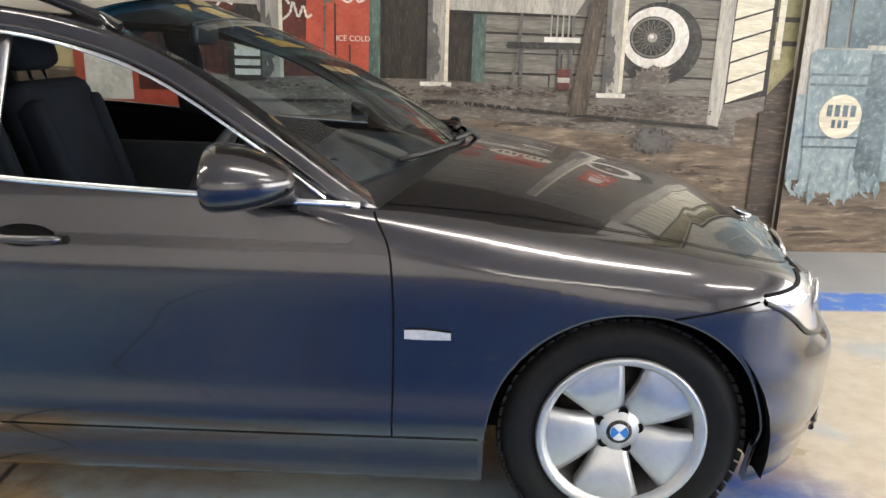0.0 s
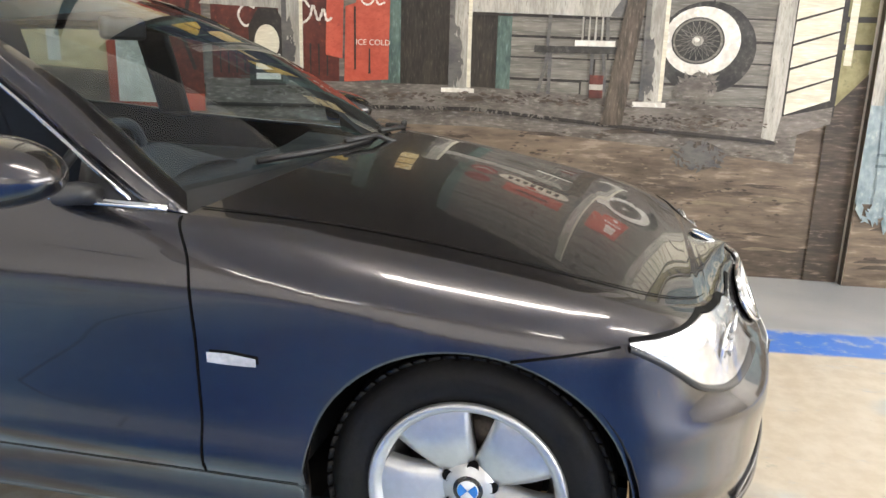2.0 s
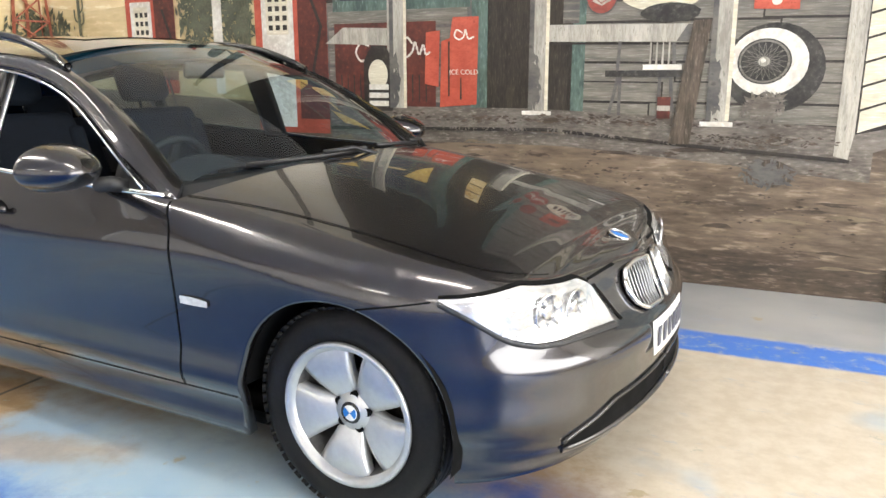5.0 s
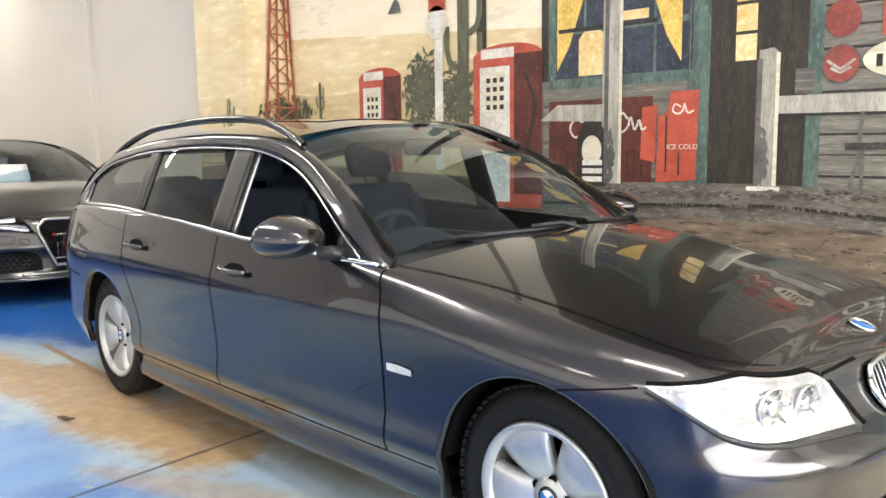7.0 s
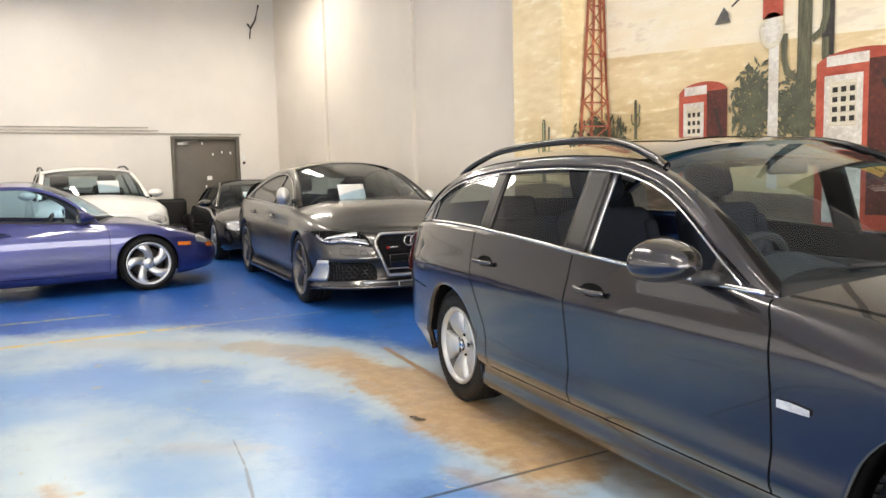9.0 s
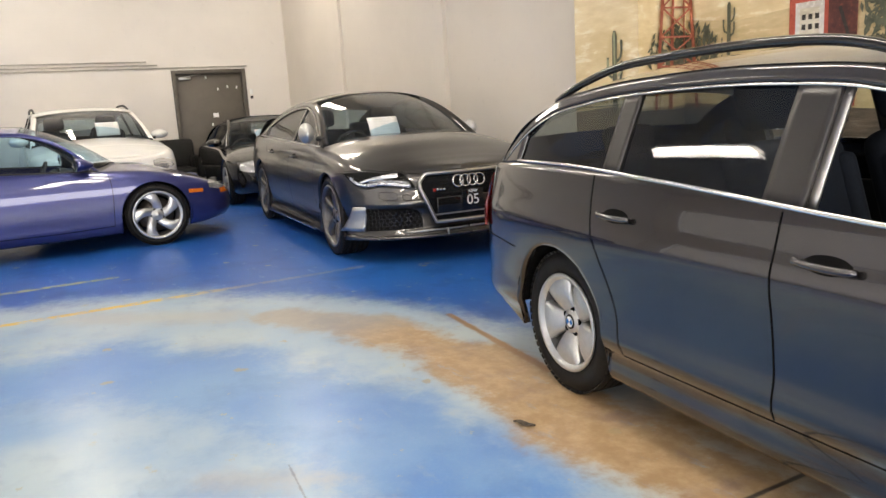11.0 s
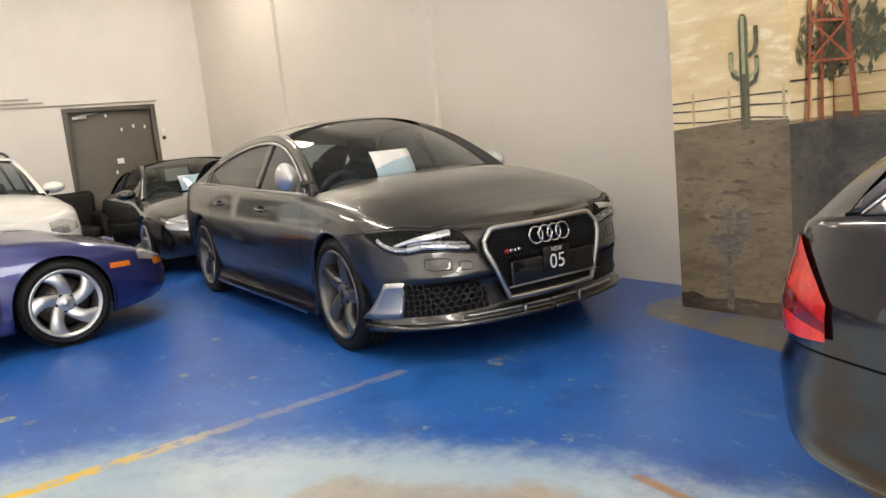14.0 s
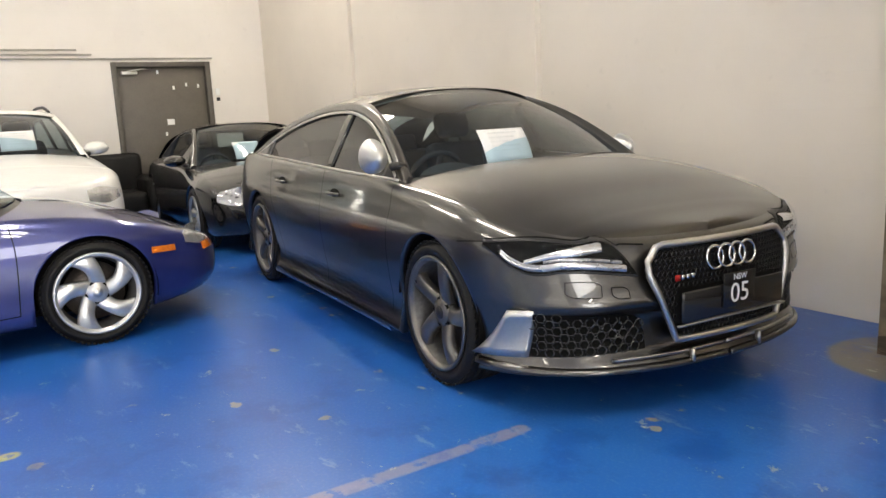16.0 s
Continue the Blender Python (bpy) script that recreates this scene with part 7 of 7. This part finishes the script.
P_SPEC = dict(
    plan=[(-3.42, 0.0), (-3.40, 0.35), (-3.30, 0.62), (-3.05, 0.80), (-2.6, 0.875), (-2.2, 0.885), (-1.5, 0.855), (-0.7, 0.84), (0.0, 0.86), (0.3, 0.835), (0.6, 0.73), (0.80, 0.54), (0.91, 0.28), (0.935, 0.0)],
    top=[(-3.42, 0.72), (-3.0, 0.80), (-2.4, 0.86), (-1.8, 0.865), (-1.1, 0.83), (-0.5, 0.80), (-0.1, 0.775), (0.3, 0.705), (0.6, 0.62), (0.8, 0.555), (0.935, 0.51)],
    low=[(-3.42, 0.32), (-3.0, 0.2), (-2.0, 0.16), (-0.4, 0.16), (0.4, 0.17), (0.7, 0.2), (0.935, 0.22)],
    side=[(0.14, 0.08), (0.2, 0.035), (0.32, 0.01), (0.5, 0.0), (0.65, 0.012), (0.8, 0.05), (0.9, 0.09)],
    nose=[(0.16, 0.12), (0.24, 0.03), (0.36, 0.0), (0.45, 0.02), (0.55, 0.09)],
    tail=[(0.2, 0.1), (0.45, 0.0), (0.6, 0.03), (0.75, 0.12)],
    roll=[(-3.42, 0.05), (-2.4, 0.10), (-1.5, 0.05), (-0.6, 0.05), (0.0, 0.13), (0.5, 0.09), (0.935, 0.03)],
    crown=[(-0.9, 0.06), (-0.3, 0.05), (0.2, 0.03), (0.6, 0.03), (0.935, 0.005)],
    bow=[(-0.9, 0.25), (-0.4, 0.22), (0.2, 0.05), (0.5, 0.0), (0.935, 0.0)],
    rail=[(-2.75, 0.86), (-2.45, 0.96), (-2.1, 1.09), (-1.7, 1.195), (-1.3, 1.235), (-1.05, 1.205), (-0.75, 1.06), (-0.48, 0.80)],
    lean=0.48, axles=(0.0, -2.35), arch=0.345, hub=0.315, floor=0.16)
coupe, PS = plain_car("sports_coupe", "violet-blue sports coupe with silver twist-spoke wheels", pose(-9.30, -0.62, 0, 0, 0, 92.0), P_SPEC, M_BLUEPAINT, dict(
    a_base=-0.49, roof_front=-1.15, roof_rear=-1.95, d_base=-2.72, roof_crown=0.06, roof_bow=0.08, screen_corner=(-0.54, 0.66, 0.825), screen_mid=(-0.28, 0.87), frame=0.035, trim=(-2.3, -0.5), trim_mat=M_TRIM,
    pillars=[(-1.62, -1.56, M_TRIM, 0.0), (-0.70, -0.54, M_TRIM, 0.0), (-2.72, -2.3, M_BLUEPAINT, 0.0)], windows=[(-1.56, -0.7, M_GLASS), (-2.3, -1.62, M_TINT)], tail_bulge=0.07, rear_glass=(1, 10),
    seams=[[(-0.42, 0.79), (-0.40, 0.6), (-0.42, 0.25)], [(-1.58, 0.85), (-1.62, 0.65), (-1.60, 0.4), (-1.5, 0.24)], [(-1.5, 0.24), (-0.9, 0.235), (-0.42, 0.25)]]),
    (0.317, 0.246, 0.21, 0.745), (5, 0.070, 0.048, 0.034, 0.080, 0.55, 0.012, 0.010), M_ALLOY, ((-1.35,), 0.30, -0.5, 0.80, 0.62), (0.74, 0.50), (0.50, 0.63), M_LAMPWHITE)
for side in (-1, 1):
    part("side_marker", patch_on(PS, lambda x: 0.505 - 0.05 * (x - 0.35), lambda x: 0.545 - 0.05 * (x - 0.35), steps(0.34, 0.50, 8), 0.006, side, 3), M_ORANGE, coupe, "orange side marker lamp")
    part("turn_lamp", nose_patch(PS, arc_cols(PS, 0.64, 0.46, 8), lambda t: 0.455, lambda t: 0.505, 0.008, side, 4), M_ORANGE, coupe, "orange turn lamp")
    door_handle(PS, coupe, -1.46, 0.72, side, M_BLUEPAINT, 0.17)

V_SPEC = dict(
    plan=[(-3.40, 0.0), (-3.38, 0.4), (-3.30, 0.68), (-3.1, 0.82), (-2.6, 0.885), (-1.5, 0.89), (0.0, 0.885), (0.35, 0.86), (0.6, 0.74), (0.74, 0.50), (0.79, 0.25), (0.80, 0.0)],
    top=[(-3.40, 1.05), (-2.5, 1.06), (-1.2, 1.03), (-0.5, 1.0), (0.0, 0.96), (0.4, 0.91), (0.7, 0.86), (0.80, 0.83)],
    low=[(-3.4, 0.4), (-3.0, 0.3), (-2.0, 0.24), (-0.4, 0.24), (0.4, 0.25), (0.8, 0.28)],
    side=[(0.2, 0.07), (0.3, 0.02), (0.5, 0.0), (0.7, 0.0), (0.9, 0.03), (1.1, 0.07)],
    nose=[(0.24, 0.1), (0.35, 0.02), (0.5, 0.0), (0.65, 0.02), (0.8, 0.06), (0.9, 0.12)],
    tail=[(0.3, 0.08), (0.5, 0.0), (0.7, 0.02), (1.05, 0.06)],
    roll=[(-3.4, 0.03), (-1.0, 0.03), (-0.4, 0.07), (0.3, 0.10), (0.8, 0.04)],
    crown=[(-0.9, 0.09), (-0.3, 0.085), (0.4, 0.06), (0.8, 0.01)],
    bow=[(-0.9, 0.2), (-0.4, 0.18), (0.2, 0.06), (0.6, 0.0), (0.8, 0.0)],
    rail=[(-3.2, 1.06), (-3.1, 1.2), (-2.95, 1.36), (-2.6, 1.44), (-1.9, 1.465), (-1.4, 1.44), (-1.05, 1.30), (-0.52, 1.0)],
    lean=0.34, axles=(0.0, -2.6), arch=0.37, hub=0.335, floor=0.24)
V_CAB = dict(a_base=-0.53, roof_front=-1.30, roof_rear=-2.95, d_base=-3.18, roof_crown=0.055, roof_bow=0.07, screen_corner=(-0.60, 0.72, 1.035), screen_mid=(-0.38, 1.09), frame=0.05, trim=(-3.0, -0.6), trim_mat=M_TRIM,
             pillars=[(-1.62, -1.52, M_TRIM, 0.0), (-2.5, -2.4, M_TRIM, 0.0), (-0.8, -0.6, M_TRIM, 0.0)], windows=[(-1.52, -0.8, M_TINT), (-2.4, -1.62, M_TINT), (-3.1, -2.5, M_TINT)], tail_bulge=0.04)
V_WHEEL = ((0.337, 0.23, 0.22, 0.76), (5, 0.07, 0.05, 0.045, 0.08, 0.0, 0.02, 0.012), M_ALLOY, ((-1.5, -2.3), 0.5, -0.55, 1.0, 0.70), (0.80, 0.52), (0.66, 0.80), M_LAMPWHITE)
white_suv, VS = plain_car("white_suv", "white compact off-road car with roof rails", pose(-11.15, -0.82, 0, 0, 0, 2.0), V_SPEC, M_WHITEPAINT, dict(V_CAB), *V_WHEEL)
dark_suv, DS = plain_car("dark_suv", "dark off-road car parked against the end wall", pose(-11.2, -3.85, 0.06, 0, 0, 1.0), V_SPEC, M_DARKPAINT, dict(V_CAB), *V_WHEEL)
for car, s in ((white_suv, VS), (dark_suv, DS)):
    for side in (-1, 1):
        pts = [s.cab(x, s.rail(x), -0.03, side) + Vector((0, 0, 0.012 + 0.05 * min(1, 4 * k / 12, 4 * (12 - k) / 12))) for k, x in enumerate(steps(-1.5, -2.85, 12))]
        part("roof_rail", tube(pts, 0.016, 8), M_TRIM, car)
    part("bumper_intake", nose_patch(s, arc_cols(s, 0.6, 0.01, 16), lambda t: 0.36, lambda t: 0.46, 0.004, -1, 4), M_SEAM, car)
    part("bumper_intake", nose_patch(s, arc_cols(s, 0.6, 0.01, 16), lambda t: 0.36, lambda t: 0.46, 0.004, 1, 4), M_SEAM, car)
R_SPEC = dict(P_SPEC)
R_SPEC["rail"] = [(-2.35, 0.865), (-2.1, 1.0), (-1.85, 1.12), (-1.5, 1.20), (-1.2, 1.215), (-1.0, 1.18), (-0.75, 1.06), (-0.48, 0.80)]
roadster, RS = plain_car("roadster", "black soft-top roadster parked beside the end door", pose(-11.38, 1.66, 0, 0, 0, -4.0), R_SPEC, M_BLACKPAINT, dict(
    a_base=-0.49, roof_front=-1.12, roof_rear=-1.75, d_base=-2.32, roof_crown=0.05, roof_bow=0.08, screen_corner=(-0.54, 0.66, 0.825), screen_mid=(-0.28, 0.87), frame=0.035, trim=(-2.2, -0.5), trim_mat=M_TRIM,
    pillars=[(-2.32, -1.7, M_CLOTH, 0.0), (-0.70, -0.54, M_TRIM, 0.0)], windows=[(-1.7, -0.7, M_TINT)], tail_bulge=0.05, rear_glass=(3, 9)),
    (0.317, 0.235, 0.21, 0.735), (5, 0.065, 0.042, 0.026, 0.065, 0.3, 0.02, 0.012), M_ALLOY, ((-1.35,), 0.30, -0.5, 0.80, 0.62), (0.74, 0.44), (0.49, 0.66), M_LAMPWHITE)
for car, x, z, y in ((white_suv, -0.62, 1.20, 0.20), (roadster, -0.52, 0.96, -0.10), (dark_suv, -0.62, 1.20, 0.30)):
    papers("price_sheet", "white price sheet behind a windscreen", car.matrix_world @ Vector((x, y, z)), Matrix.Rotation(math.radians(4), 4, "Z") @ Matrix.Rotation(math.radians(-30), 4, "Y"), 0.30, 0.21)
# black armchair by the end wall
chair = thing("armchair", "black leather armchair against the end wall", "armchair", pose(-14.25, 0.62, 0))
part("seat", boxed(-0.38, 0.40, -0.30, 0.30, 0.12, 0.44, bevel=0.06), M_LEATHER, chair)
part("backrest", boxed(-0.48, -0.26, -0.40, 0.40, 0.12, 0.92, bevel=0.07), M_LEATHER, chair)
for s in (-1, 1):
    part("armrest", boxed(-0.40, 0.40, s * 0.40 - 0.10, s * 0.40 + 0.10, 0.10, 0.62, bevel=0.06), M_LEATHER, chair)
for x in (-0.38, 0.32):
    for y in (-0.4, 0.4):
        part("leg", boxed(x - 0.03, x + 0.03, y - 0.03, y + 0.03, 0.0, 0.12), M_TRIM, chair)

leaf = thing("dry_leaf", "small dark dried leaf lying on the floor", "leaf", pose(-2.568, -0.152, 0.004, 0, 0, 25))
rows = [[Vector((0.05 * (i / 4 - 1), 0.018 * math.sin(math.pi * i / 8) * (j - 1), 0.006 * abs(j - 1) + 0.004 * math.sin(i))) for j in range(3)] for i in range(9)]
part("blade", solid(tidy(sheet(rows)), 0.001), P_WOOD, leaf)
